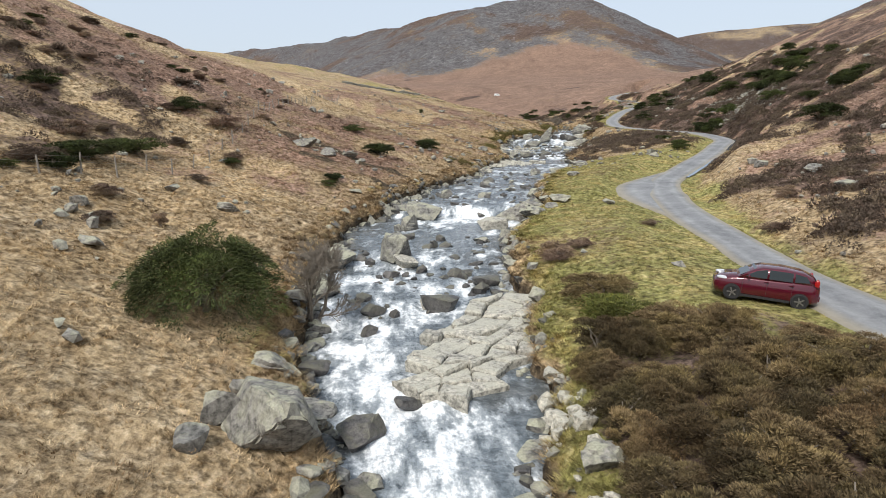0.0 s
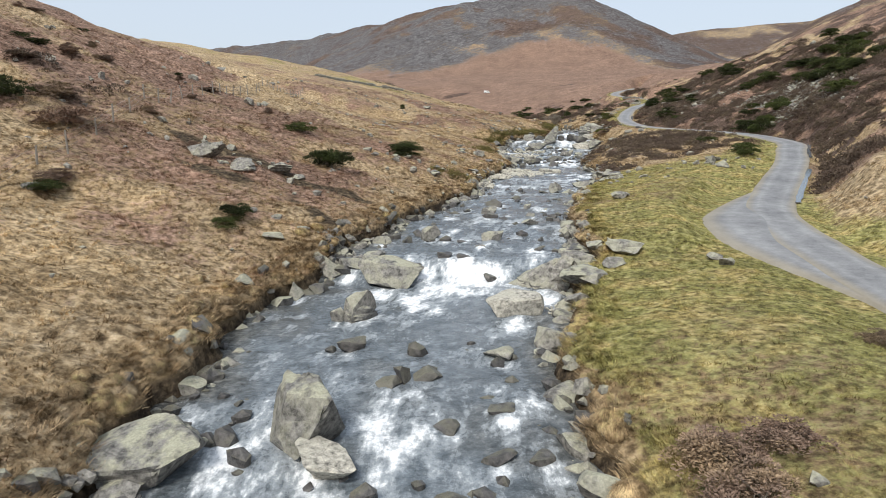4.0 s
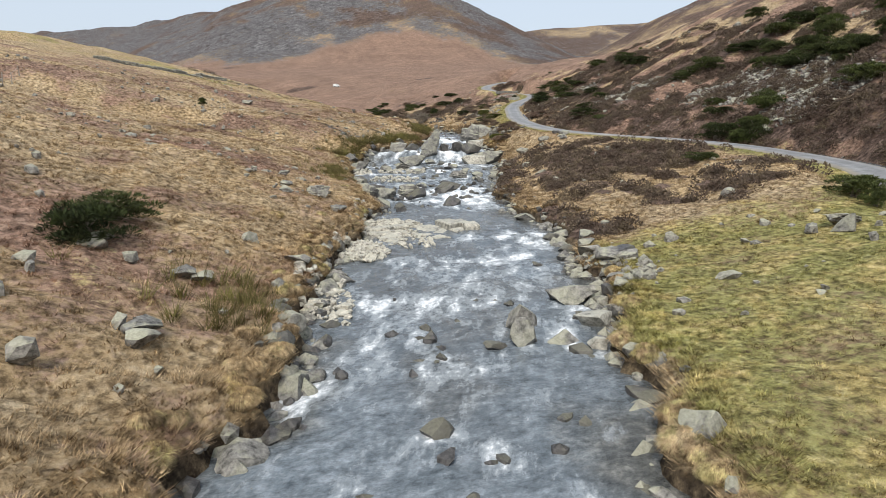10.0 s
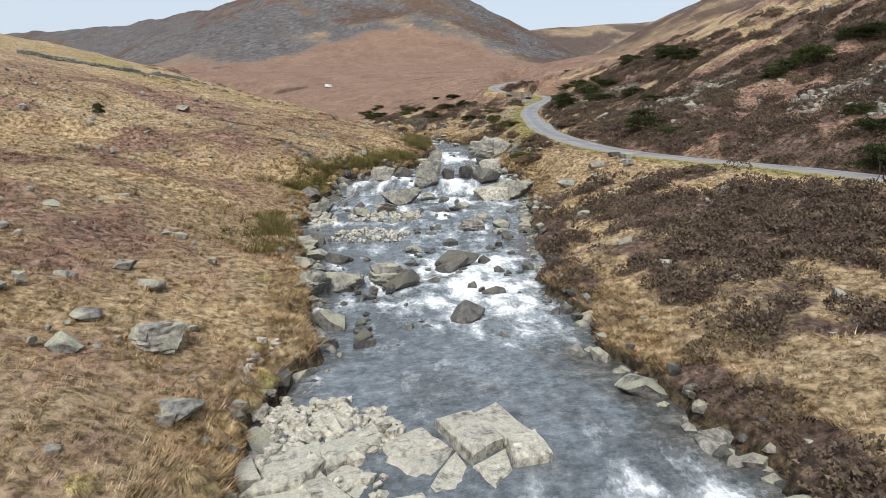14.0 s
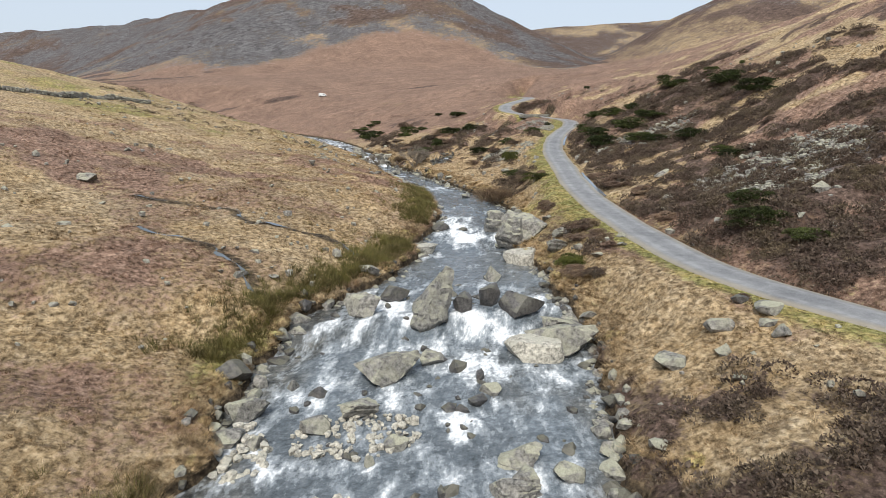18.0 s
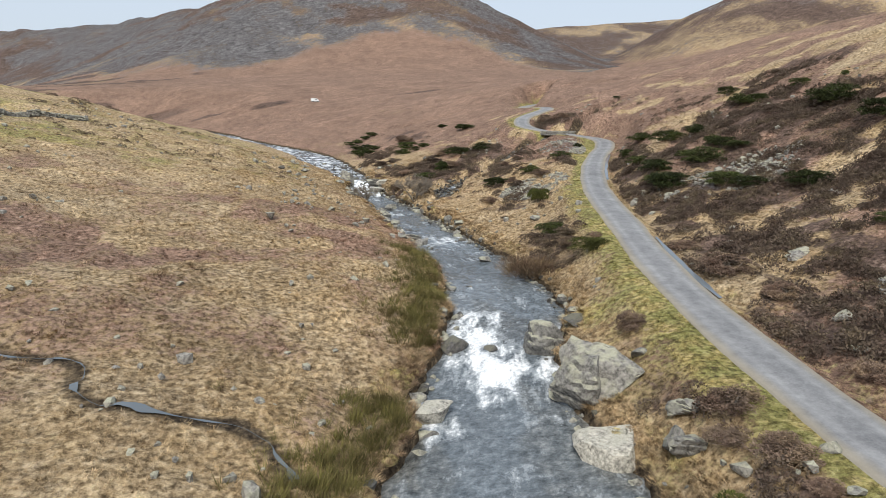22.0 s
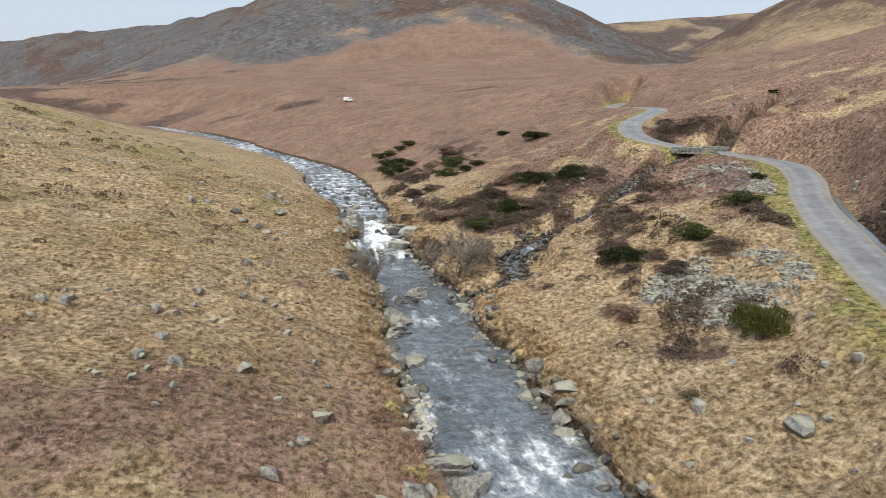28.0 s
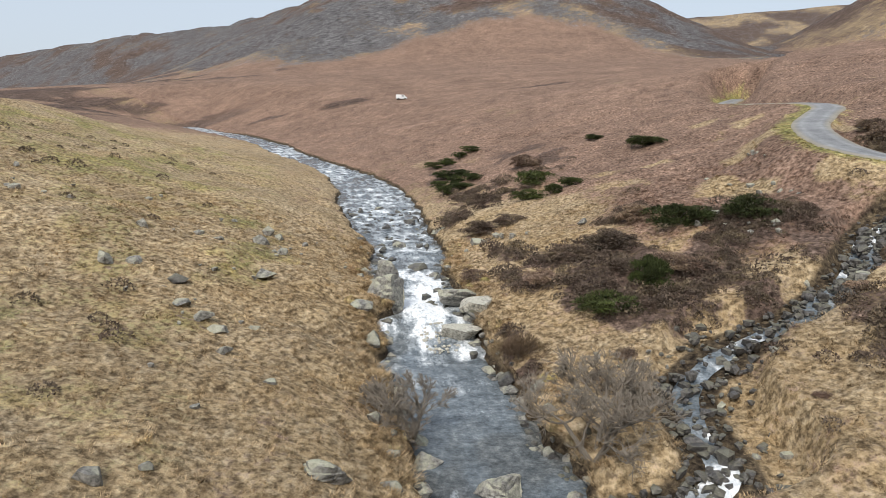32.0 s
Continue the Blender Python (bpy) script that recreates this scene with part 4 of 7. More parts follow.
BOULDERS += [(5.8, 97.4, 1.55, 0.62, 'b'), (4.1, 98.2, 0.73, 0.29, 'b'), (23.9, 99.2, 0.78, 0.31, 'b'), (2.9, 100.9, 0.66, 0.26, 'b'), (5, 102, 0.81, 0.34, 'b'), (15.7, 102.2, 1.43, 0.57, 'd'), (4, 103.3, 0.75, 0.3, 'b'), (23.8, 105.3, 0.98, 0.39, 'b'), (10.2, 106.6, 1.53, 0.65, 'b'), (14.1, 107.4, 1.72, 0.52, 'd'), (11.4, 107.4, 1.77, 0.62, 'b'), (11.7, 107.7, 1.72, 0.52, 'b'), (13.9, 108.1, 2.39, 0.76, 'b'), (17.1, 109.9, 1.7, 0.51, 'd'), (9.8, 109.9, 1.55, 0.46, 'b'), (-0.3, 110.2, 0.93, 0.37, 'b'), (10.2, 110.2, 1.54, 0.49, 'b'), (17.5, 110.4, 2.22, 0.67, 'd'), (17.8, 111.8, 1.6, 0.48, 'b')]
BOULDERS += [(2.8, 112.1, 0.77, 0.31, 'b'), (11.8, 112.6, 1.38, 0.41, 'd'), (25.6, 113, 0.94, 0.39, 'b'), (16.8, 113.4, 0.73, 0.22, 'd'), (15.9, 113.9, 0.98, 0.29, 'b'), (18.2, 114.8, 1.02, 0.31, 'd'), (10.3, 115.7, 1.4, 0.5, 'b'), (22.0, 117.1, 0.85, 0.27, 'b'), (23.8, 117.1, 0.87, 0.26, 'd'), (17.7, 117.3, 0.69, 0.21, 'd'), (20.5, 118.0, 1.85, 0.55, 'b'), (25.6, 118.0, 0.91, 0.35, 'b'), (20.8, 118.4, 1.49, 0.45, 'b'), (22.5, 118.5, 1.07, 0.43, 'b'), (29.5, 119.2, 0.67, 0.27, 'b'), (21.1, 119.9, 1.83, 0.55, 'b'), (23.3, 120.0, 0.66, 0.25, 'd'), (32.6, 120.6, 0.82, 0.47, 'b'), (16.0, 120.7, 0.46, 0.33, 'b')]
BOULDERS += [(30.3, 121.2, 0.74, 0.49, 'b'), (32.6, 121.5, 0.67, 0.34, 'b'), (17.1, 121.6, 0.95, 0.38, 'b'), (28.6, 122.1, 1.23, 0.65, 'b'), (33.4, 122.4, 1.19, 0.48, 'b'), (31.2, 122.6, 1.18, 0.64, 'b'), (12.0, 122.8, 0.98, 0.39, 'b'), (11.1, 123.3, 1.13, 0.36, 'b'), (14.3, 123.4, 1.14, 0.47, 'b'), (33, 123.8, 0.84, 0.36, 'd'), (16, 124.1, 1.55, 0.62, 'b'), (21.0, 124.1, 0.89, 0.27, 'd'), (21.8, 124.9, 0.91, 0.36, 'b'), (11.8, 125.2, 1.55, 0.62, 'b'), (14.6, 126.1, 0.87, 0.38, 'd'), (13.5, 127.1, 0.61, 0.36, 'b'), (17.8, 127.4, 2.88, 0.86, 'b'), (12.2, 127.5, 0.61, 0.48, 'b'), (25.0, 128.0, 2.7, 0.81, 's')]
BOULDERS += [(20.0, 128.5, 1.46, 0.44, 'b'), (26.8, 128.5, 3.25, 1.01, 'b'), (31.5, 134.3, 0.72, 0.29, 'b'), (33.3, 134.7, 0.56, 0.22, 'b'), (11.1, 135, 0.78, 0.31, 'b'), (12.8, 135.6, 0.54, 0.21, 'b'), (20.3, 136.7, 0.44, 0.21, 'b'), (34.5, 136.8, 0.82, 0.33, 'b'), (23.7, 137.2, 0.51, 0.18, 'b'), (26.2, 138.0, 1.09, 0.78, 'b')]
BOULDERS += [(11.7, 138.3, 0.6, 0.24, 'b'), (26.2, 138.4, 0.98, 0.29, 'b'), (31.3, 139.6, 1.35, 0.99, 'b'), (31.4, 140.4, 1.15, 0.93, 'b'), (32.5, 141.5, 1.44, 0.58, 'b'), (41.1, 142.2, 0.79, 0.32, 'b'), (29.7, 142.4, 2.53, 0.76, 's'), (13.2, 144, 0.44, 0.18, 'b'), (43, 144.8, 1.15, 0.46, 'b'), (23.2, 145.5, 1.02, 0.31, 'b'), (30.6, 146.4, 2.75, 2.2, 'b'), (33.4, 146.5, 0.85, 0.57, 'b'), (31.3, 146.6, 3.6, 2.1, 'b'), (23.8, 147.0, 1.81, 0.54, 's'), (23.6, 148.8, 0.79, 0.35, 'b'), (-0.3, 151.6, 1.46, 0.58, 'b'), (31.4, 152.2, 2.68, 1.4, 'b'), (46.8, 152.4, 1.7, 0.6, 'b'), (28.5, 153.2, 0.73, 0.23, 'd')]
BOULDERS += [(33.8, 153.9, 1.39, 0.56, 'd'), (26.6, 153.9, 1.81, 0.54, 'd'), (30.7, 165, 0.47, 0.21, 'b'), (36.5, 170.1, 0.36, 0.29, 'b'), (29.7, 171.3, 0.6, 0.24, 'd'), (34.2, 172.6, 1.03, 0.41, 'b'), (41.4, 179, 1.11, 0.45, 'b'), (28.3, 179, 0.89, 0.44, 'b'), (30.5, 180.9, 1.28, 0.51, 'b'), (34.7, 181.5, 0.83, 0.33, 'd'), (29.6, 181.6, 1.93, 0.77, 'b'), (42.2, 184.2, 0.63, 0.25, 'b'), (35.8, 186.3, 1.16, 0.46, 'b'), (30.7, 187.9, 0.61, 0.24, 'd'), (29.1, 188.3, 1.01, 0.56, 'b'), (35.2, 188.8, 0.86, 0.8, 'b'), (28.1, 189.1, 0.73, 0.29, 'b'), (42.6, 189.3, 0.67, 0.27, 'b'), (28.7, 191.6, 1.15, 0.46, 'b')]
BOULDERS += [(29.9, 192.3, 1.24, 0.5, 'b'), (42.8, 192.3, 1, 0.44, 'b'), (29.6, 197.9, 0.85, 0.55, 'b'), (29.9, 199.1, 1.88, 0.75, 'b'), (20.6, 200.8, 0.68, 0.46, 'b'), (29.3, 201.2, 0.54, 0.24, 'd'), (21.6, 201.7, 0.36, 0.21, 'b'), (28.1, 202.5, 0.64, 0.48, 'b'), (28.7, 203.1, 0.65, 0.51, 'b'), (26, 203.2, 1.53, 0.72, 'b'), (27.9, 203.9, 0.69, 0.33, 'b'), (31.5, 205.2, 1.6, 0.49, 'b'), (21.7, 205.5, 0.32, 0.13, 'b'), (27.3, 207.9, 0.51, 0.57, 'b'), (23.5, 208.3, 0.57, 0.23, 'b'), (21.3, 210.5, 0.77, 0.31, 'b'), (20.7, 212.2, 0.82, 0.33, 'b'), (19.8, 213, 1.08, 0.43, 'b'), (21.9, 213.4, 0.62, 0.25, 'b')]
BOULDERS += [(18.7, 214.1, 0.75, 0.3, 'b'), (17.7, 216.8, 0.94, 0.54, 'd'), (26.9, 217.1, 1, 0.67, 'b'), (14.2, 217.3, 0.68, 0.6, 'b'), (31.7, 219.0, 1.96, 0.59, 's'), (21.1, 220.4, 1.21, 0.49, 'b'), (26.2, 220.5, 1.24, 0.5, 'b'), (32.8, 221.0, 2.24, 0.67, 's'), (32.7, 221.1, 1.5, 0.45, 'b'), (27.5, 222.6, 2.3, 1.84, 'b'), (31.9, 223.5, 3.12, 0.94, 'b'), (27.7, 226.8, 2.18, 1.69, 'b'), (41.8, 231.4, 0.74, 0.42, 'b'), (29.8, 232.5, 1.41, 0.42, 'd'), (34.3, 233.5, 1.28, 0.51, 'b'), (28.5, 240.5, 1.19, 0.36, 'b'), (25.0, 240.8, 0.98, 0.29, 'd'), (31.9, 243.1, 1.41, 0.42, 'b'), (29.6, 251.1, 1.14, 0.34, 'd')]
BOULDERS += [(23.7, 255.2, 1.07, 0.32, 'd'), (26.3, 259.1, 1.12, 0.34, 'b')]
BOULDERS += [(19.4, 135.5, 1.74, 0.69, 'd'), (20.6, 132.1, 2.64, 1.98, 'b'), (22.7, 132.6, 1.07, 0.81, 'd'), (24.4, 133.0, 1.25, 0.94, 'd'), (25.8, 132.2, 2.4, 0.75, 'd'), (17.4, 133.2, 1.82, 0.86, 'b'), (27.3, 130.2, 2.2, 0.85, 'b')]

# rapids: x, y, half width, half length, strength
RAPIDS = [(-4.4, 26.5, 1.8, 1.1, 1.1), (-0.6, 27.4, 1.8, 0.9, 0.9), (-0.8, 30.8, 1.8, 0.8, 1.0), (2.3, 31.3, 1.4, 1.1, 0.6), (-3.5, 31.4, 1.5, 1.5, 1.0), (-3.8, 35.2, 0.8, 1.2, 0.9), (-0.6, 36.2, 1.1, 1.6, 0.8), (2.6, 37.4, 0.8, 1.2, 0.5), (-4.4, 45.0, 0.3, 0.5, 0.8), (-1.6, 45.3, 0.2, 0.6, 0.7), (-0.2, 47.1, 0.8, 1.0, 0.9), (1.7, 49.6, 1.6, 1.4, 1.3), (4.8, 52.6, 1.0, 0.8, 0.75), (1.8, 55.4, 1.0, 1.3, 0.6), (4.0, 60.8, 2.9, 2.4, 0.5), (7.5, 64.8, 0.5, 0.5, 0.8), (4.8, 66.0, 0.3, 0.5, 0.7), (4.0, 67.2, 0.4, 0.5, 0.55), (7.9, 68.1, 0.5, 0.5, 0.5)]
RAPIDS += [(6.9, 69.6, 0.6, 0.5, 0.7), (7.6, 74.8, 1.1, 2.0, 0.55), (11.8, 75.8, 0.5, 1.1, 0.6), (13.0, 83.0, 1.8, 3.2, 0.5), (12.4, 85.4, 1.2, 0.6, 0.75), (14.0, 85.4, 0.9, 0.5, 0.9), (14.8, 86.8, 0.6, 0.7, 0.6), (16.8, 89.4, 0.9, 1.5, 1.0), (14.8, 89.8, 1.0, 0.6, 0.8), (15.2, 102.5, 1.0, 0.7, 0.75), (18.0, 104.3, 0.6, 2.2, 0.8), (17.2, 106.0, 2.1, 3.4, 1.1), (13.2, 106.8, 1.0, 1.6, 0.9), (18.2, 109.1, 2.4, 3.0, 1.05), (19.0, 117.0, 2.4, 1.6, 0.55), (18.3, 120.8, 0.7, 1.2, 0.8), (12.1, 121.7, 0.8, 1.1, 0.7), (20.1, 122.2, 0.9, 0.8, 0.8), (10.6, 122.4, 0.3, 0.6, 0.8)]
RAPIDS += [(24.6, 124.8, 0.9, 0.8, 0.7), (17.2, 126.0, 5.6, 5.1, 0.35), (14.2, 126.2, 1.8, 1.1, 0.75), (22.2, 127.6, 1.2, 1.9, 0.9), (23.8, 130.6, 1.5, 0.9, 1.0), (26.8, 132.6, 1.4, 1.2, 0.8), (22.0, 133.0, 0.5, 1.4, 1.1), (17.8, 133.1, 1.3, 1.7, 0.8), (19.3, 134.7, 0.8, 1.9, 1.2), (25.6, 136.1, 1.1, 0.9, 0.6), (28.0, 151.6, 1.4, 2.4, 1.15), (33.2, 153.3, 0.5, 1.8, 1.0), (28.5, 156.4, 1.2, 2.1, 1.0), (31.8, 199.2, 1.2, 0.5, 0.8), (30.7, 200.9, 0.4, 0.5, 0.8), (32.4, 203.6, 0.3, 0.5, 0.6), (30.2, 204.0, 0.2, 0.5, 0.5), (29.9, 225.7, 1.2, 5.8, 1.3), (26.2, 264.6, 3.8, 20.5, 0.6)]
RAPIDS += [(32.6, 182.3, 1.6, 1.7, 0.8), (29.9, 187.3, 0.8, 1.0, 0.6), (30.0, 191.7, 0.9, 0.9, 0.45), (28.4, 255.9, 4.0, 21.5, 0.5), (28.9, 221.8, 1.2, 5.6, 0.6)]
RAPIDS += [(9, 79, 3.2, 2.6, .55), (11.5, 83.5, 3, 2.2, .55), (6.5, 74, 2.5, 2, .5), (0, 14, 2, 3, .9), (-1.2, 18.5, 1.8, 2.5, 1.0), (-2.6, 22.5, 1.6, 3, .95), (29, 241, 2.4, 9, .6), (27, 262, 3.5, 8, .6), (17.5, 292, 4, 14, .65), (4, 328, 5, 18, .65), (-30, 385, 12, 30, .6)]
ry = np.concatenate([np.arange(-40, 0, 0.6), np.arange(0, 240, 0.2), np.arange(240, 420, 0.8)])
wl_, wr_, wz = edges(ry)
uu = np.linspace(-1, 1, 61)
wx = (wl_ + wr_)[:, None] / 2 + ((wr_ - wl_)[:, None] / 2 + 0.5) * uu
wy = np.repeat(ry[:, None], len(uu), 1)
slope = np.gradient(wz, ry)
foam = np.repeat(np.clip(.08 + slope * 1.9, 0, .34)[:, None], len(uu), 1) * (.55 + .6 * smoothstep(.3, .6, fbm(wx / 3, wy / 6, 3, 74)))
warp_x, warp_y = (fbm(wx / 1.6, wy / 2.4, 3, 75) - .5) * 1.7, (fbm(wx / 1.3 + 40, wy / 2.0, 3, 76) - .5) * 2.4
for px, py, wd, ln, st in RAPIDS:
    rr = ((wy + warp_y - py) / (ln * 1.5 + .3)) ** 2 + ((wx + warp_x - px) / (wd * 1.5 + .2)) ** 2
    foam = np.maximum(foam, .80 * st * np.exp(-rr))
for bx, by, bw, bh, kind in BOULDERS:          # water breaks below each stone that stands in it
    i0, i1 = np.searchsorted(ry, [by - 2.5 * bw - 1, by + bw])
    if i1 > i0:
        sub = np.s_[i0:i1]
        gain = 0.62 * np.exp(-((wx[sub] - bx) / (0.55 * bw)) ** 2 - ((wy[sub] - by + 0.75 * bw) / (0.6 * bw + 0.25)) ** 2) * smoothstep(.002, .02, slope[sub])[:, None]
        foam[sub] = np.maximum(foam[sub], gain)
foam = foam * (1 - 0.5 * np.abs(uu[None]) ** 8)
wave = (fbm(wx / 0.9, wy / 1.3, 3, 71) - 0.5)
surge = fbm(wx / 2.2, wy / 1.7, 3, 73) - .5
wzz = wz[:, None] + wave * (0.09 + 0.5 * np.clip(foam, 0, 1)) + surge * .75 * np.clip(foam - .25, 0, .8) + 0.1 * (vnoise(wx / 3, wy / 5, 72) - .5)
water_mesh = mesh_from("river", np.stack([wx.ravel(), wy.ravel(), wzz.ravel()], 1), grid_faces(*wx.shape), M_WATER)
set_float(water_mesh, "foam", foam.ravel())
set_float(water_mesh, "shallow", np.clip(smoothstep(.62, .97, np.abs(uu)[None] + .5 * (fbm(wx / 2, wy / 3, 3, 77) - .5)) + .5 * smoothstep(.56, .7, fbm(wx / 2.5, wy / 4, 3, 78)), 0, 1).ravel())
fl = water_mesh.attributes.new("flow", "FLOAT_VECTOR", "POINT")
fl.data.foreach_set("vector", np.stack([(wx - np.interp(ry, GRID_Y, smoothed((LEFT_X + RIGHT_X) / 2, 30))[:, None]).ravel(), wy.ravel(), 0 * wy.ravel()], 1).astype(np.float32).ravel())
tagged(new("water", water_mesh), "clear fast mountain river with white foaming rapids", "river", kind="structure")


def ribbon(name, line, widths, mat, lift=0.0, crown=0.0, cols=7, skirt=False):
    tang = np.gradient(line[:, :2], axis=0)
    tang /= np.linalg.norm(tang, axis=1)[:, None]
    nor = np.stack([tang[:, 1], -tang[:, 0]], 1)
    u = np.linspace(-1, 1, cols)
    if skirt:                                   # crumbling shoulders run down into the verge
        u = np.concatenate([[-1.2, -1.06], u, [1.06, 1.2]])
        cols += 4
    xy = line[:, None, :2] + nor[:, None] * (u[None, :, None] * widths[:, None, None])
    z = line[:, None, 2] + lift + (crown * (1 - np.minimum(u ** 2, 1)) - .25 * (np.abs(u) > 1.1) - .03 * (np.abs(u) > 1))[None]
    me = mesh_from(name, np.concatenate([xy, np.broadcast_to(z[..., None], (*xy.shape[:2], 1))], 2).reshape(-1, 3), grid_faces(len(line), cols), mat)
    set_float(me, "across", np.abs(np.broadcast_to(u, (len(line), cols))).ravel())
    return me


s_ = ROAD_LINE[:, 1]
road_half = 1.3 + 0.12 * (vnoise(s_ * 0.3, s_ * 0, 81) - .5) + 0.35 * smoothstep(30, 20, s_)
lay_half = np.interp(LAY_LINE[:, 1], [p[1] for p in LAY_BY], LAY_HALF)
tagged(new("lay_by", ribbon("lay_by", LAY_LINE, lay_half, M_ROAD, 0.005, 0.03, 9, True)), "grey asphalt passing place beside the road", "road", kind="structure")
road = tagged(new("road", ribbon("road", ROAD_LINE, road_half, M_ROAD, 0.02, 0.05, 9, True)), "narrow grey asphalt single-track road", "road", kind="structure")

# rain water standing in the ditch along the upper edge of the road
for k, (a, b) in enumerate(((61, 74), (80, 99), (150, 163), (186, 203))):
    part_ = ROAD_LINE[(s_ > a) & (s_ < b)]
    tang = np.gradient(part_[:, :2], axis=0)
    tang /= np.linalg.norm(tang, axis=1)[:, None]
    line = part_.copy()
    line[:, :2] += np.stack([tang[:, 1], -tang[:, 0]], 1) * 1.5
    me = ribbon("ditch_water", line, .1 + .13 * vnoise(line[:, 1] * .9, line[:, 0] * 0, 7 + k), M_WATER, .015, 0, 3)
    set_float(me, "foam", np.zeros(len(me.vertices)))
    tagged(new("water", me), "thin strip of rain water along the road edge", "puddle", kind="structure")

# rivulets on the boggy left bank
for k, pts in enumerate(RILLS):
    line = spline(pts, .3)
    line[:, 0] += (vnoise(line[:, 1] * 1.2, line[:, 0] * 1.2, 3) - .5) * .9
    qz = land(line[:, 0], line[:, 1])
    line[:, 2] = qz["z"] + (vnoise(line[:, 0] / 0.95, line[:, 1] / 0.95, 61) - 0.5) * 0.30 + (fbm(line[:, 0] / 2.6, line[:, 1] / 2.6, 2, 62) - 0.5) * 0.45 + .04
    me = ribbon("rivulet", line, np.clip(.42 * vnoise(line[:, 1] * 2.3, line[:, 0] * 1.4, 17 + k) - .15, .012, 1), M_WATER, .02, 0, 3)
    set_float(me, "foam", np.zeros(len(me.vertices)))
    tagged(new("water", me), "narrow rivulet trickling through boggy grass", "stream", kind="structure")

# ---------------------------------------------------------------- stones
def ico(sub):
    bm = bmesh.new()
    bmesh.ops.create_icosphere(bm, subdivisions=sub, radius=1.0)
    v = np.array([p.co[:] for p in bm.verts])
    f = np.array([[p.index for p in face.verts] for face in bm.faces])
    bm.free()
    return v, f


ICO = {k: ico(k) for k in (1, 2, 3, 4)}


def stone_shape(sub, rng, cuts=12, flat=False):
    """An angular, worn block in a unit box: a ball cut by planes, then roughened."""
    v, f = ICO[sub]
    v = v.copy()
    for _ in range(cuts):
        nrm = rng.normal(size=3)
        nrm /= np.linalg.norm(nrm)
        d = rng.uniform(0.32, 0.72)
        v -= np.clip(v @ nrm - d, 0, None)[:, None] * nrm * 0.97
    if flat:
        v[:, 2] = np.minimum(v[:, 2], 0.3 + 0.12 * v[:, 0] * rng.uniform(-1, 1))
    if sub == 4:
        v *= (1 + (fbm(v[:, 0] * 6 + 9, v[:, 1] * 6 + v[:, 2] * 5, 3, 92) - .5) * .14 - .10 * (vnoise(v[:, 2] * 7 + v[:, 0] * 2, v[:, 1] * 1.5, 93) > .72))[:, None]
    r = (fbm(v[:, 0] * 2.2 + rng.uniform(0, 50), v[:, 1] * 2.2 + v[:, 2] * 1.7, 3, 91) - 0.5) * 0.16
    v *= (1 + r)[:, None]
    v -= (v.max(0) + v.min(0)) / 2
    v /= (v.max(0) - v.min(0))
    v[:, 2] += 0.5
    return v, f


def stone_mesh(name, sub, seed, mat, flat=False):
    v, f = stone_shape(sub, np.random.default_rng(seed), 13, flat)
    me = mesh_from(name, v, f, mat)
    me.set_sharp_from_angle(angle=radians(26))
    return me


STONES = {"b": [stone_mesh("boulder", 3, 100 + i, M_ROCK) for i in range(9)],
          "d": [stone_mesh("boulder", 3, 200 + i, M_WET) for i in range(5)],
          "s": [stone_mesh("boulder", 3, 300 + i, M_SLAB, True) for i in range(4)]}
STONES["big"] = [stone_mesh("boulder", 4, 150 + i, M_ROCK) for i in range(6)]
STONE_TEXT = {"b": ("grey lichen-spotted boulder standing in the river", "grey lichen-spotted boulder lying in rough grass"),
              "d": ("dark wet boulder washed by the river", "dark weathered boulder lying in rough grass"),
              "s": ("pale flat rock slab at the water's edge", "pale flat rock slab in rough grass")}
rnd = random.Random(5)
bq = land(np.array([b[0] for b in BOULDERS]), np.array([b[1] for b in BOULDERS]))
for i, (bx, by, bw, bh, kind) in enumerate(BOULDERS):
    wet = bq["d"][i] < 0.15
    base = max(bq["z"][i], bq["level"][i] - 0.1) if wet else bq["z"][i]
    ob = new("boulder", rnd.choice(STONES["big" if kind == "b" and bw > 1.3 else kind]))
    sz = bh * (1.95 if wet else 1.3)
    ob.matrix_world = Matrix.LocRotScale((bx, by, base - sz * 0.28), Euler((rnd.uniform(-.12, .12), rnd.uniform(-.12, .12), rnd.uniform(-0.5, 0.5) + (0 if rnd.random() < .5 else math.pi))), (bw * 1.05, bw * rnd.uniform(.7, .95), sz))
    tagged(ob, STONE_TEXT[kind][0 if wet else 1], "boulder", "boulders in the river" if wet else "boulders on the moor")


def scatter_stones(name, places, mat, label, seed):
    """Many small stones in one mesh. places: rows of x, y, z, size."""
    rng = np.random.default_rng(seed)
    shapes = [stone_shape(1, rng, 6) for _ in range(12)]
    V, F, k = [], [], 0
    for x, y, z, s in places:
        v, f = shapes[rng.integers(12)]
        a = rng.uniform(0, 6.283)
        c, sn = math.cos(a), math.sin(a)
        w = v * np.array([s, s * rng.uniform(.6, 1), s * rng.uniform(.6, 1.0)])
        V.append(np.stack([w[:, 0] * c - w[:, 1] * sn + x, w[:, 0] * sn + w[:, 1] * c + y, w[:, 2] + z - 0.3 * s], 1))
        F.append(f + k)
        k += len(v)
    return tagged(new(name, mesh_from(name, np.vstack(V), np.vstack(F), mat, False)), label, "stones", kind="stuff")


rng = np.random.default_rng(21)
# stones along both banks, thick in the stony reaches
by_ = rng.uniform(8, 236, 5200)
sd_ = rng.integers(0, 2, 5200)
l_, r_, z_ = edges(by_)
off = rng.exponential(0.45, 5200) - 0.35
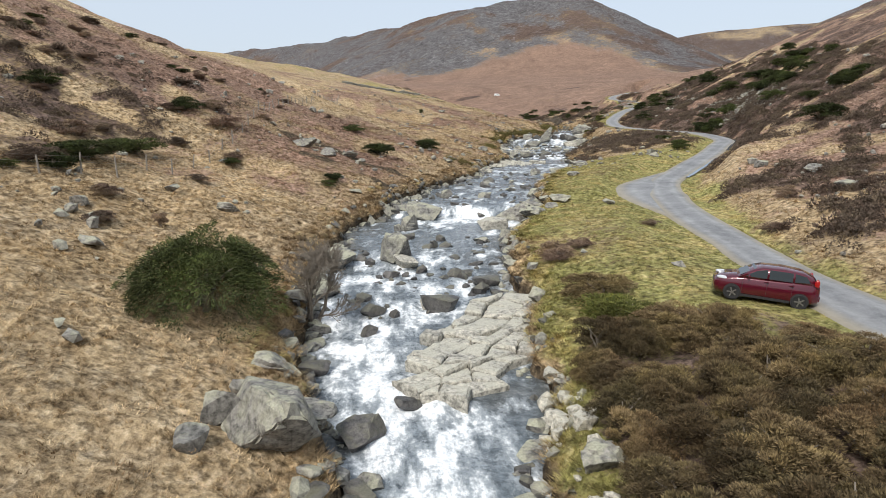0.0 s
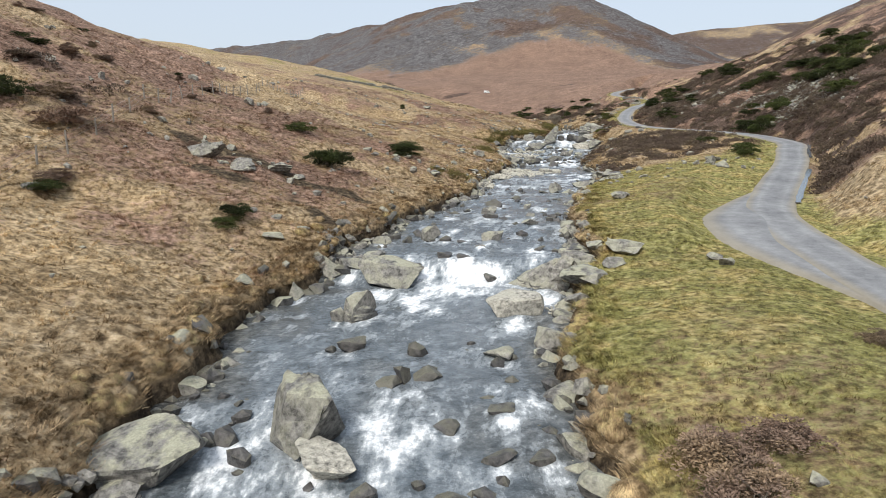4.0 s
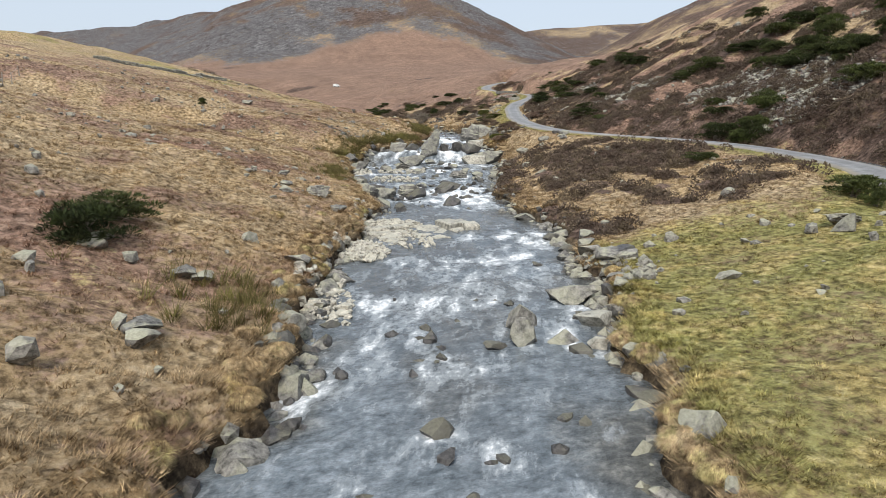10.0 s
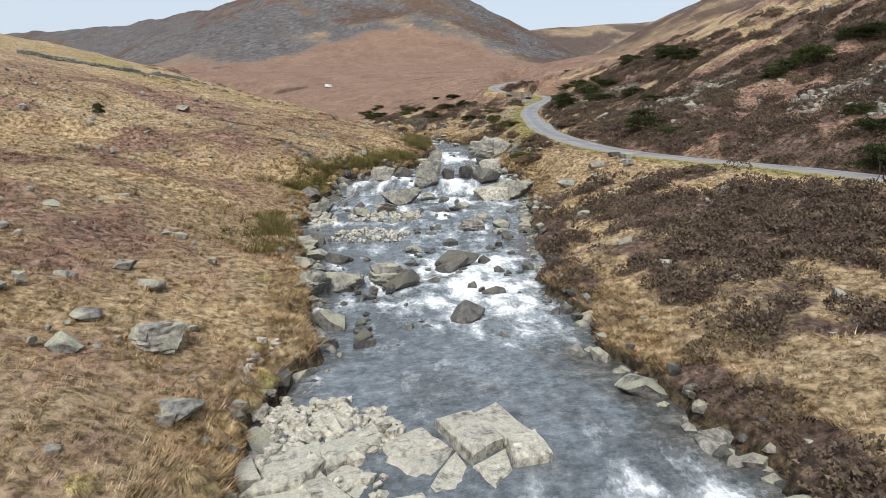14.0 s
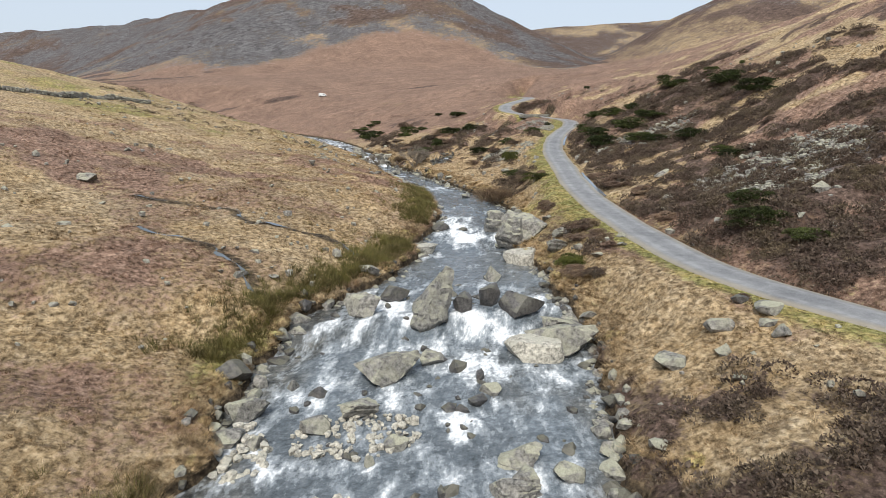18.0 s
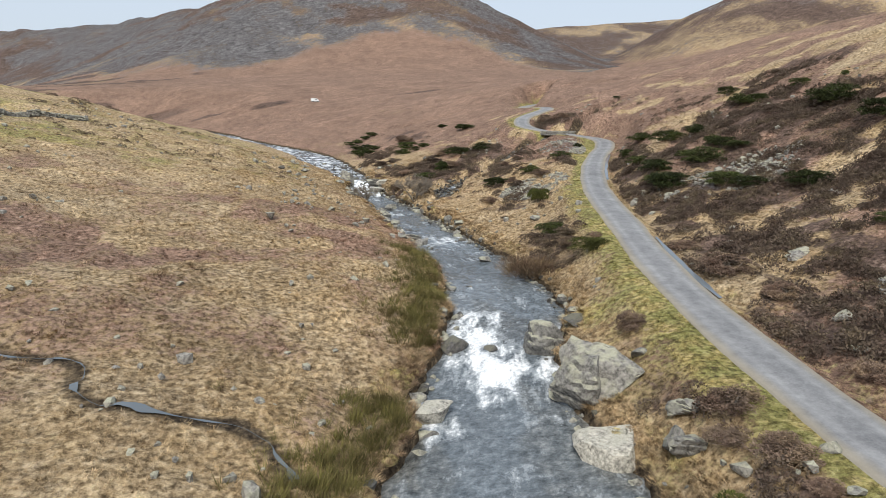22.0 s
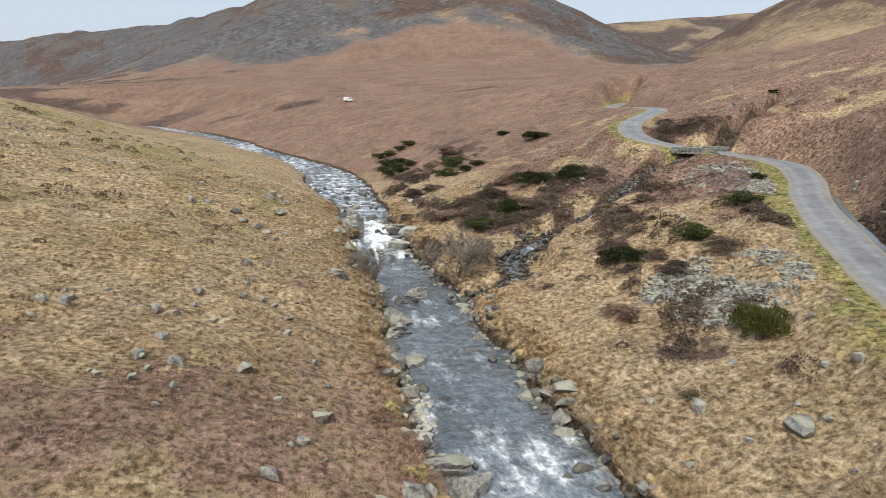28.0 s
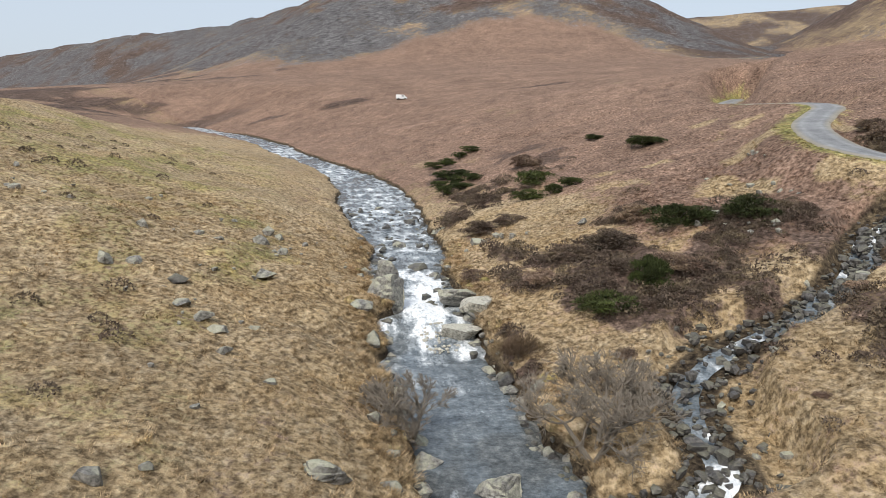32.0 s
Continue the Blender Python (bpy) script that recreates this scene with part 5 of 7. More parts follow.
dens = 0.3 + 0.75 * (np.exp(-((by_ - 24) / 9) ** 2) + np.exp(-((by_ - 53) / 6) ** 2) + np.exp(-((by_ - 80) / 7) ** 2) + 0.7 * np.exp(-((by_ - 194) / 9) ** 2) + .6 * np.exp(-((by_ - 126) / 8) ** 2))
keep = rng.random(5200) < dens * (0.35 + 1.3 * vnoise(by_ * 0.35, sd_ * 9.0, 95))
bx_ = np.where(sd_ == 0, l_ + off * -1 + 0.25, r_ + off - 0.25)
size = rng.gamma(2.2, 0.15, 5200) + 0.12
qq = land(bx_, by_)
zz = np.maximum(qq["z"], qq["level"] - 0.08)
rows = np.stack([bx_, by_, zz, size], 1)[keep & (qq["d"] < 1.0)]
large = rows[:, 3] > .79
for k, (x, y, z, s) in enumerate(rows[large]):
    ob = new("bank_stone", STONES["b" if k % 4 else "d"][k % 5])
    ob.matrix_world = Matrix.LocRotScale((x, y, z - .2 * s), Euler((.2 * math.sin(k), .2 * math.cos(2 * k), k * 1.3)), (s, s * (.7 + .3 * math.sin(3 * k) ** 2), s * (.5 + .2 * math.cos(k) ** 2)))
    tagged(ob, "grey angular stone at the foot of the river bank" if k % 4 else "dark wet stone at the foot of the river bank", "stone", "stones along the banks")
rows = rows[~large]
pick = np.arange(len(rows)) % 3 == 0
scatter_stones("bank_stones", rows[~pick], M_ROCK, "grey stones and cobbles along the river banks", 31)
scatter_stones("wet_stones", rows[pick], M_WET, "dark wet stones at the water line", 32)


def patch(cx, cy, rx, ry_, n, lo, hi, seed):
    g = np.random.default_rng(seed)
    a, r = g.uniform(0, 6.283, n), np.sqrt(g.random(n))
    x, y = cx + rx * r * np.cos(a), cy + ry_ * r * np.sin(a)
    k = fbm(x / 2.5, y / 2.5, 3, seed) > 0.38
    x, y = x[k], y[k]
    w = land(x, y)
    z = np.where(w["d"] < 0, np.maximum(w["z"], w["level"] + 0.02), w["z"])
    ok = w["road"] > 2.2
    return np.stack([x, y, z, g.uniform(lo, hi, len(x)) * g.uniform(.6, 1.3, len(x))], 1)[ok]


# bars of cobbles in the river and scree on the slopes: x, y, half widths, number, sizes
BARS = [(9.6, 94.6, 2.2, 1.6, 260, .15, .45), (10.2, 90.5, 1.6, 2.4, 120, .12, .35), (7.4, 88, 1.3, 2.2, 330, .12, .4), (9.4, 96.5, 1.6, 2.6, 420, .1, .35), (5.1, 80, 1.0, 3.5, 200, .12, .4), (5.6, 45.5, .8, 1.0, 140, .06, .16), (3.6, 16.5, .7, 4, 90, .2, .6), (15.8, 122.6, 2.6, 1.6, 170, .12, .38), (11.6, 122.2, 1.0, 2.2, 60, .2, .5), (14.2, 117.5, 2.4, 1.6, 70, .15, .45), (29.3, 186, .7, 5, 130, .2, .5), (30.6, 219, 1.2, 1.6, 120, .08, .25)]
scatter_stones("gravel_bar", np.vstack([patch(*b, 400 + i) for i, b in enumerate(BARS)]), M_SLAB, "pale cobbles and gravel bars beside the river", 41)
RUBBLE = [(-3.4, 52.6, 1.6, 1.4, 70, .2, .55), (16.6, 80.5, 1.2, 3.2, 120, .2, .55), (-2.0, 57, .8, 3, 60, .15, .4)]
scatter_stones("bank_rubble", np.vstack([patch(*b, 450 + i) for i, b in enumerate(RUBBLE)]), M_ROCK, "heaps of grey angular stones at the river bank", 46)
scatter_stones("scree", np.vstack([patch(*b, 500 + i) for i, b in enumerate(SCREE)]), M_ROCK, "loose grey scree of angular stones on the fellside", 42)
# small stones strewn over the rough grass
g = np.random.default_rng(77)
sx_, sy_ = g.uniform(-32, 80, 6000), g.uniform(5, 235, 6000)
w = land(sx_, sy_)
k = (w["d"] > 1.5) & (w["road"] > 2.4) & (w["d"] < 45) & (fbm(sx_ / 6, sy_ / 6, 3, 97) > 0.53)
k &= ~((w["dr"] > 0) & (w["dr"] < 14) & (sy_ < 72))
scatter_stones("moor_stones", np.stack([sx_, sy_, w["z"], g.gamma(2, .12, 6000) + .12], 1)[k], M_ROCK, "small grey stones showing through the moor grass", 43)
# stones that break the surface of the rapids
ey = np.concatenate([g.uniform(27, 42, 150), g.uniform(52, 80, 110), g.uniform(100, 136, 300), g.uniform(178, 204, 90), g.uniform(220, 262, 260)])
el_, er_, ez_ = edges(ey)
eu = g.uniform(.04, .96, len(ey))
ex = el_ + (er_ - el_) * eu
k = fbm(ex / 2.2, ey / 2.8, 3, 96) + .16 * np.abs(2 * eu - 1) > .50
scatter_stones("river_stones", np.stack([ex, ey, ez_ - .06, g.gamma(2.4, .11, len(ey)) + .14], 1)[k], M_WET, "dark wet stones breaking the surface of the rapids", 45)
# bed of the side stream
t_ = g.uniform(0, len(BECK_LINE) - 1, 2600).astype(int)
bb = BECK_LINE[t_]
sp_ = .55 + .9 * np.exp(-((bb[:, 0] - 42) / 3.5) ** 2)
jx, jy = g.normal(0, 1, 2600) * sp_, g.normal(0, 1, 2600) * sp_
scatter_stones("beck_stones", np.stack([bb[:, 0] + jx, bb[:, 1] + jy, bb[:, 2] - 0.12, g.gamma(2.2, .095, 2600) + .1], 1)[bb[:, 1] < 221], M_WET, "dark wet stones in the bed of a side stream", 44)


# ---------------------------------------------------------------- split rock platforms, each piece a part
def platform(name, label, cx, cy, top, ang, nx, ny, cell, seed, tilt=0.0, outline=1.0):
    g = np.random.default_rng(seed)
    base = tagged(new(name), label, "rock slab")
    base.location = (cx, cy, top)
    base.rotation_euler = (tilt, 0, ang)
    px = np.cumsum(g.uniform(.45, 1.6, nx + 1)) * cell
    py = np.cumsum(g.uniform(.45, 1.6, ny + 1)) * cell
    px, py = px - px.mean(), py - py.mean()
    P = np.stack(np.meshgrid(px, py, indexing="ij"), -1) + g.normal(0, cell * 0.22, (nx + 1, ny + 1, 2))
    P[..., 0] += P[..., 1] * 0.25
    for i in range(nx):
        for j in range(ny):
            q4 = np.array([P[i, j], P[i + 1, j], P[i + 1, j + 1], P[i, j + 1]])
            c = q4.mean(0)
            if (c[0] / (px[-1] * outline)) ** 2 + (c[1] / (py[-1] * outline)) ** 2 > 1 + g.uniform(-.1, .15):
                continue
            bm = bmesh.new()
            rim, n_side = [], 4
            for a, b in zip(q4, np.roll(q4, -1, 0)):
                for u in np.linspace(0, 1, n_side, endpoint=False):
                    rim.append(c + (a * (1 - u) + b * u - c) * 0.96 + g.normal(0, cell * 0.025, 2))
            h = g.uniform(-.13, .13)
            lean = g.normal(0, .05, 2)
            ring = lambda s, z: [bm.verts.new((c[0] + (p[0] - c[0]) * s, c[1] + (p[1] - c[1]) * s, z + h + (p - c) @ lean * (z > -.3) + g.normal(0, .012))) for p in rim]
            low, up, inner = ring(1.0, -.9), ring(1.0, -.05), ring(.86, .03)
            mid = bm.verts.new((c[0], c[1], h + .05))
            m = len(rim)
            for k in range(m):
                bm.faces.new((low[k], low[(k + 1) % m], up[(k + 1) % m], up[k]))
                bm.faces.new((up[k], up[(k + 1) % m], inner[(k + 1) % m], inner[k]))
                bm.faces.new((inner[k], inner[(k + 1) % m], mid))
            me = bpy.data.meshes.new("slab_piece")
            bm.to_mesh(me)
            bm.free()
            me.materials.append(M_SLAB)
            ob = new("slab_piece", me)
            ob.parent = base
    return base


platform("rock_platform", "pale cracked bedrock platform split into blocks beside the rapids", 1.6, 24.1, 1.75, -.35, 5, 11, .95, 3, .07)
platform("rock_platform", "pale flat bedrock shelf reaching into the river", 10.6, 91.8, 4.52, .55, 4, 5, 1.0, 8, .05)
platform("rock_platform", "broad pale split rock standing in shallow water", 13.8, 92.9, 4.72, .3, 2, 2, .95, 9, .1, 1.4)
platform("rock_platform", "pale bedrock shelf at the foot of the grassy bank", 8.7, 92.6, 4.62, .2, 2, 3, .9, 10, .03, 1.3)
platform("rock_platform", "pale flat ledge below the waterfall", 31.2, 220.2, 9.0, .3, 3, 3, 1.0, 12, .05)


# ---------------------------------------------------------------- grass
def blades(name, x, y, z, length, spread, per, mat, cov, seed, width=0.02, droop=None, upright=0.3):
    """Fine blades, one triangle each, in one mesh; neighbours are combed the same way, as wind and snow leave them."""
    g = np.random.default_rng(seed)
    n = len(x) * per
    i = np.repeat(np.arange(len(x)), per)
    a = g.uniform(0, 6.283, n)
    r = np.sqrt(g.random(n)) * spread[i]
    bx, by = x[i] + np.cos(a) * r, y[i] + np.sin(a) * r
    L = length[i] * g.uniform(.6, 1.25, n)
    comb = np.where(g.random(n) < .7, a + g.normal(0, .5, n), 9.0 * fbm(bx / 2.4, by / 2.4, 2, 98) + g.normal(0, .75, n))
    lean = g.uniform(.5, 1.35, n)
    dx, dy = np.cos(comb) * lean, np.sin(comb) * lean
    if droop is not None:
        dx, dy = dx * (1 - np.abs(droop[i, 0]) * .6) + droop[i, 0], dy + droop[i, 1]
    wv = width * g.uniform(.7, 1.4, n)
    px, py = -np.sin(a) * wv, np.cos(a) * wv
    pts = np.empty((n, 3, 3), np.float32)
    pts[:, 0] = np.stack([bx - px, by - py, z[i] - .05], 1)
    pts[:, 1] = np.stack([bx + px, by + py, z[i] - .05], 1)
    pts[:, 2] = np.stack([bx + dx * L * .7, by + dy * L * .7, z[i] + .03 + L * upright * g.uniform(.5, 1.3, n)], 1)
    me = mesh_from(name, pts.reshape(-1, 3), np.arange(n * 3).reshape(-1, 3), mat, False)
    if cov is not None:
        cov = cov.copy()
        cov[:, 3] = np.clip(.55 + g.normal(0, .3, len(x)) + 1.1 * (fbm(x / 1.1, y / 1.1, 2, 67) - .5), 0, 1)      # each tuft fades or bleaches its own way
        set_colour(me, "cover", np.repeat(cov[i], 3, 0))
    return me


def tuss_z(x, y, w, gr):
    t = (vnoise(x / 0.95, y / 0.95, 61) - 0.5) * 0.30 + (fbm(x / 2.6, y / 2.6, 2, 62) - 0.5) * 0.45
    return w["z"] + t * smoothstep(0.3, 1.6, w["d"]) * smoothstep(1.5, 2.6, w["road"]) * smoothstep(0.9, 2.2, w["beck"]) * (1 - .9 * gr)


def grass_field(name, n, dmin, dmax, length, per, seed, label, y0=2, y1=238, width=.02):
    g = np.random.default_rng(seed)
    y = g.uniform(y0, y1, n)
    side = g.integers(0, 2, n)
    d = dmin + (dmax - dmin) * g.random(n) ** 1.25
    l, r, _ = edges(y)
    x = np.where(side == 0, l - d, r + d)
    w = land(x, y)
    gr, br, he, sc, so = cover(x, y, w)
    k = (w["road"] > 1.28) & (w["beck"] > 1.3) & (so < .6) & (he < .55 + .4 * g.random(n))
    x, y, d, side = x[k], y[k], d[k], side[k]
    w = {kk: vv[k] for kk, vv in w.items()}
    c = np.stack([gr, br, he, sc * 0], 1)[k]
    short = 1 - .62 * c[:, 0] * (w["d"] > 1.2)
    hump = .6 + .8 * vnoise(x / .95, y / .95, 61)
    L = length * short * hump
    out = np.stack([np.where(side == 0, 1.0, -1.0) * smoothstep(1.3, .3, d) * .6, -.15 * np.ones(len(d))], 1)
    me = blades(name, x, y, tuss_z(x, y, w, c[:, 0]) + .22 * smoothstep(.35, .7, w["d"]) * smoothstep(2.2, 1, w["d"]) * (vnoise(x * 1.1, y * 1.1, 64) - .3), L, .16 + L * .45, per, M_GRASS, c, seed, width, out)
    return tagged(new(name, me), label, "grass", kind="stuff")


grass_field("bank_grass", 15000, .1, 1.6, .27, 34, 601, "long straw-coloured grass hanging over the river banks", width=.012)
grass_field("moor_grass", 62000, .9, 16, .21, 22, 602, "tussocks of pale straw-coloured moor grass", width=.012)
grass_field("slope_grass", 24000, 15, 42, .30, 14, 603, "tussocks of dry grass and bracken on the slopes", width=.022)


def tussock_mesh(seed, per=1500):
    """One old tussock in a unit box: a mop of blades bending over from a raised crown."""
    g = np.random.default_rng(seed)
    a, r = g.uniform(0, 6.283, per), np.sqrt(g.random(per)) * .3
    bx, by, bz = r * np.cos(a), r * np.sin(a), .42 * (1 - (r / .34) ** 2) + .06
    a2 = a + g.normal(0, .45, per) + .6
    reach, drop = g.uniform(.08, .26, per), g.uniform(-.26, .04, per)
    wv = .0048 * g.uniform(.7, 1.5, per)
    px, py = -np.sin(a2) * wv, np.cos(a2) * wv
    top = np.stack([bx + np.cos(a2) * reach * .5, by + np.sin(a2) * reach * .5, bz + .10 + .1 * g.random(per)], 1)
    tip = np.stack([bx + np.cos(a2) * reach, by + np.sin(a2) * reach, np.maximum(bz + drop, -.2)], 1)
    v = np.stack([np.stack([bx - px, by - py, bz - .12], 1), np.stack([bx + px, by + py, bz - .12], 1), top + np.stack([px, py, 0 * px], 1), top - np.stack([px, py, 0 * px], 1), tip], 1)
    k = np.arange(per)[:, None] * 5
    faces = np.vstack([k + [0, 1, 2], k + [0, 2, 3], k + [3, 2, 4]])
    core, cf = ICO[2]
    core = core * np.array([.33, .33, .40]) * (1 + .2 * (vnoise(core[:, 0] * 3, core[:, 1] * 3 + core[:, 2], seed) - .5))[:, None]
    me = mesh_from("grass_tussock", np.vstack([v.reshape(-1, 3), core]), np.vstack([faces, cf + per * 5]), M_GRASS, False)
    n = len(me.vertices)
    cov = np.tile([.40, .0, 0, .6], (n, 1))
    cov[:, 3] = np.concatenate([np.repeat(np.clip(.72 + g.normal(0, .26, per), 0, 1), 5), np.full(len(core), .45)])
    set_colour(me, "cover", cov)
    return me


TUSSOCKS = [tussock_mesh(950 + k) for k in range(5)]
g = np.random.default_rng(61)
ty = np.concatenate([g.uniform(16, 236, 300), g.uniform(28, 62, 80), g.uniform(66, 100, 80)])
ts = g.integers(0, 2, len(ty))
tl, tr, _ = edges(ty)
td = .25 + g.gamma(1.2, .38, len(ty))
tx = np.where(ts == 0, tl - td, tr + td)
tw = land(tx, ty)
tc = cover(tx, ty, tw)
for k in range(len(ty)):
    if vnoise(ty[k:k + 1] * .22, ts[k:k + 1] * 7.0, 99)[0] < .34 or tw["road"][k] < 2.4 or tw["beck"][k] < 1.5 or tc[2][k] > .6 or (ts[k] and ty[k] < 24) or (tc[0][k] > .3 and td[k] > .7):
        continue
    w_ = g.uniform(.6, 1.1)
    ob = new("grass_tussock", TUSSOCKS[k % 5])
    ob.matrix_world = Matrix.LocRotScale((tx[k], ty[k], tw["z"][k] - .05), Euler((g.normal(0, .12), g.normal(0, .12), g.uniform(0, 6.28))), (w_, w_, w_ * g.uniform(.4, .6)))
    tagged(ob, "pale straw-coloured grass tussock drooping over the river bank", "tussock", "tussocks along the banks")


# ---------------------------------------------------------------- shrubs
def shrub_mesh(name, seed, mat, n, spray, flat=.9, upright=.4, lobes=9, thin=.3):
    """Foliage in a unit box: sprays of leaves on the shells of several lobes, so the outline is uneven and has gaps."""
    g = np.random.default_rng(seed)
    cen = np.stack([g.uniform(-.3, .3, lobes), g.uniform(-.3, .3, lobes), g.uniform(.08, .5, lobes)], 1)
    rad = g.uniform(.18, .34, lobes)
    if lobes > 12:                               # a low dome of many small heads with hollows between them
        r, a = np.sqrt(g.random(lobes)) * .42, g.uniform(0, 6.283, lobes)
        cen = np.stack([r * np.cos(a), r * np.sin(a), (.55 * np.sqrt(1 - (r / .5) ** 2) + .02) * g.uniform(.12, 1.1, lobes)], 1)
        rad = g.uniform(.5, .95, lobes) / math.sqrt(lobes)
    i = g.integers(0, lobes, n)
    d = g.normal(size=(n, 3))
    d /= np.linalg.norm(d, axis=1)[:, None]
    d[:, 2] = np.where(d[:, 2] < -.3, -d[:, 2], d[:, 2])
    p = cen[i] + d * (rad[i] * g.uniform(.45, 1.05, n) ** .5)[:, None] * np.array([1.25, 1.25, flat])
    ax = d * .7 + g.normal(0, .45, (n, 3)) + np.array([0, 0, upright])
    ax /= np.linalg.norm(ax, axis=1)[:, None]
    sd = np.cross(ax, g.normal(size=(n, 3)))
    sd /= np.linalg.norm(sd, axis=1)[:, None]
    L = (spray * g.uniform(.6, 1.3, n))[:, None]
    q4 = np.stack([p - sd * L * .02, p + ax * L * .45 - sd * L * thin, p + ax * L, p + ax * L * .45 + sd * L * thin], 1)
    q4[..., 2] = np.clip(q4[..., 2], 0, None)
    me = mesh_from(name, q4.reshape(-1, 3), np.arange(n * 4).reshape(n, 4), mat, False)
    return me


def tube(bm, a, b, ra, rb, sides=5):
    a, b = Vector(a), Vector(b)
    d = (b - a).normalized()
    u = d.orthogonal().normalized()
    v = d.cross(u)
    ra_, rb_ = [], []
    for k in range(sides):
        c, s = math.cos(6.2832 * k / sides), math.sin(6.2832 * k / sides)
        ra_.append(bm.verts.new(a + (u * c + v * s) * ra))
        rb_.append(bm.verts.new(b + (u * c + v * s) * rb))
    for k in range(sides):
        bm.faces.new((ra_[k], ra_[(k + 1) % sides], rb_[(k + 1) % sides], rb_[k]))


def to_mesh(name, bm, mat, smooth=True):
    me = bpy.data.meshes.new(name)
    bm.to_mesh(me)
    bm.free()
    me.polygons.foreach_set("use_smooth", np.full(len(me.polygons), smooth))
    me.materials.append(mat)
    return me


def part(name, bm, mat, parent, label=""):
    ob = new(name, to_mesh(name, bm, mat, False))
    ob.parent = parent
    return tagged(ob, label)


def stems_mesh(seed):
    bm, g = bmesh.new(), random.Random(seed)
    for _ in range(6):
        x, y = g.uniform(-.08, .08), g.uniform(-.08, .08)
        p = (x, y, -.1)
        q_ = (x + g.uniform(-.15, .15), y + g.uniform(-.15, .15), .25)
        r_2 = (q_[0] + g.uniform(-.2, .2), q_[1] + g.uniform(-.2, .2), .5)
        tube(bm, p, q_, .025, .016)
        tube(bm, q_, r_2, .016, .006)
    return to_mesh("stem", bm, M_TWIG)


SHRUB_KIND = {"T": (15000, .05, 1.0, .55, 46, .12), "J": (5200, .085, .75, .5, 26, .10), "G": (5000, .07, .7, .6, 11, .16), "H": (6500, .055, .85, .35, 24, .22), "R": (3800, .22, 1.0, 1.1, 9, .022)}
FOLIAGE = {k: [shrub_mesh("foliage", 700 + 10 * j + ord(k), M_LEAF[k], *v) for j in range(4)] for k, v in SHRUB_KIND.items()}
STEMS = [stems_mesh(s) for s in range(3)]


def layered_juniper(seed, plates=64, per=800):
    """Flat sprays in tiers over a low dome, in a unit box."""
    g = np.random.default_rng(seed)
    a, r = g.uniform(0, 6.283, plates), np.sqrt(g.random(plates)) * .44
    cz = (.62 * (1 - (r / .5) ** 3.2) + .06) * g.uniform(.55, 1.08, plates)
    cen = np.stack([r * np.cos(a), r * np.sin(a), cz], 1)
    i = np.repeat(np.arange(plates), per)
    n = len(i)
    b, q_ = g.uniform(0, 6.283, n), np.sqrt(g.random(n))
    R = g.uniform(.08, .19, plates)[i] * q_
    off = np.stack([R * np.cos(b) * 1.5, R * np.sin(b), g.normal(0, .012, n)], 1)
    out = cen[i] * np.array([1, 1, 0])
    off[:, 2] -= 1.1 * (off * out).sum(1) / np.maximum(np.linalg.norm(out, axis=1), .05)
    p = cen[i] + off
    ax = off * 5 + out * 1.2 + g.normal(0, .35, (n, 3)) + [0, 0, .12]
    ax /= np.linalg.norm(ax, axis=1)[:, None]
    sd = np.cross(ax, g.normal(size=(n, 3)))
    sd /= np.linalg.norm(sd, axis=1)[:, None]
    L = (.024 * g.uniform(.6, 1.3, n))[:, None]
    q4 = np.stack([p - sd * L * .02, p + ax * L * .45 - sd * L * .14, p + ax * L, p + ax * L * .45 + sd * L * .14], 1)
    q4[..., 2] = np.clip(q4[..., 2], 0, None)
    return mesh_from("foliage", q4.reshape(-1, 3), np.arange(n * 4).reshape(n, 4), M_LEAF["J"], False)


BIG_JUNIPER = layered_juniper(990)
SHRUB_TEXT = {"J": ("dark green spreading juniper bush on the fellside", "juniper"), "G": ("olive green gorse bush among heather", "gorse"),
              "H": ("dark brown winter heather clump in rough grass", "heather"), "T": ("tall olive-brown heather bush beside the rapids", "heather"), "R": ("brown leafless scrub overhanging the river bank", "scrub")}
# shrubs: x, y, width, height; J juniper, G gorse, H heather, R leafless scrub
SHRUBS = [(6.5, 22.9, 2.3, 1.0, 'G'), (-8.9, 23, 5.7, 2.7, 'J'), (6.4, 25.6, 2.9, 1.15, 'T'), (-20.2, 29.8, 1.29, 0.52, 'J'), (5.9, 31.4, 1.6, 0.7, 'H'), (-21, 32.3, 2.21, 0.89, 'H'), (5.8, 32.8, 1.73, 0.69, 'H'), (7.2, 32.9, 1.32, 0.53, 'H'), (-19.8, 33, 1.98, 0.92, 'J'), (18.9, 36.2, 1.28, 0.51, 'H'), (-20.5, 37.1, 3.46, 1.38, 'J'), (12.2, 37.4, 0.99, 0.44, 'H'), (-24, 42.3, 2.87, 1.15, 'H'), (22.7, 42.3, 1.3, 0.85, 'H'), (-20.8, 43.4, 3.32, 1.33, 'J'), (-23.9, 45.6, 1.95, 0.78, 'H'), (-30.2, 49.8, 2.93, 1.17, 'J'), (-8.9, 50.3, 1.17, 0.63, 'J'), (-8.7, 51.2, 1.56, 0.71, 'J'), (-18.7, 56.2, 2.87, 1.15, 'H'), (-22, 56.2, 2.62, 1.21, 'J'), (-20.8, 58.9, 2.5, 1.03, 'H'), (-6.3, 64.6, 2.77, 1.47, 'J'), (38.4, 66.2, 4.2, 2.25, 'J')]
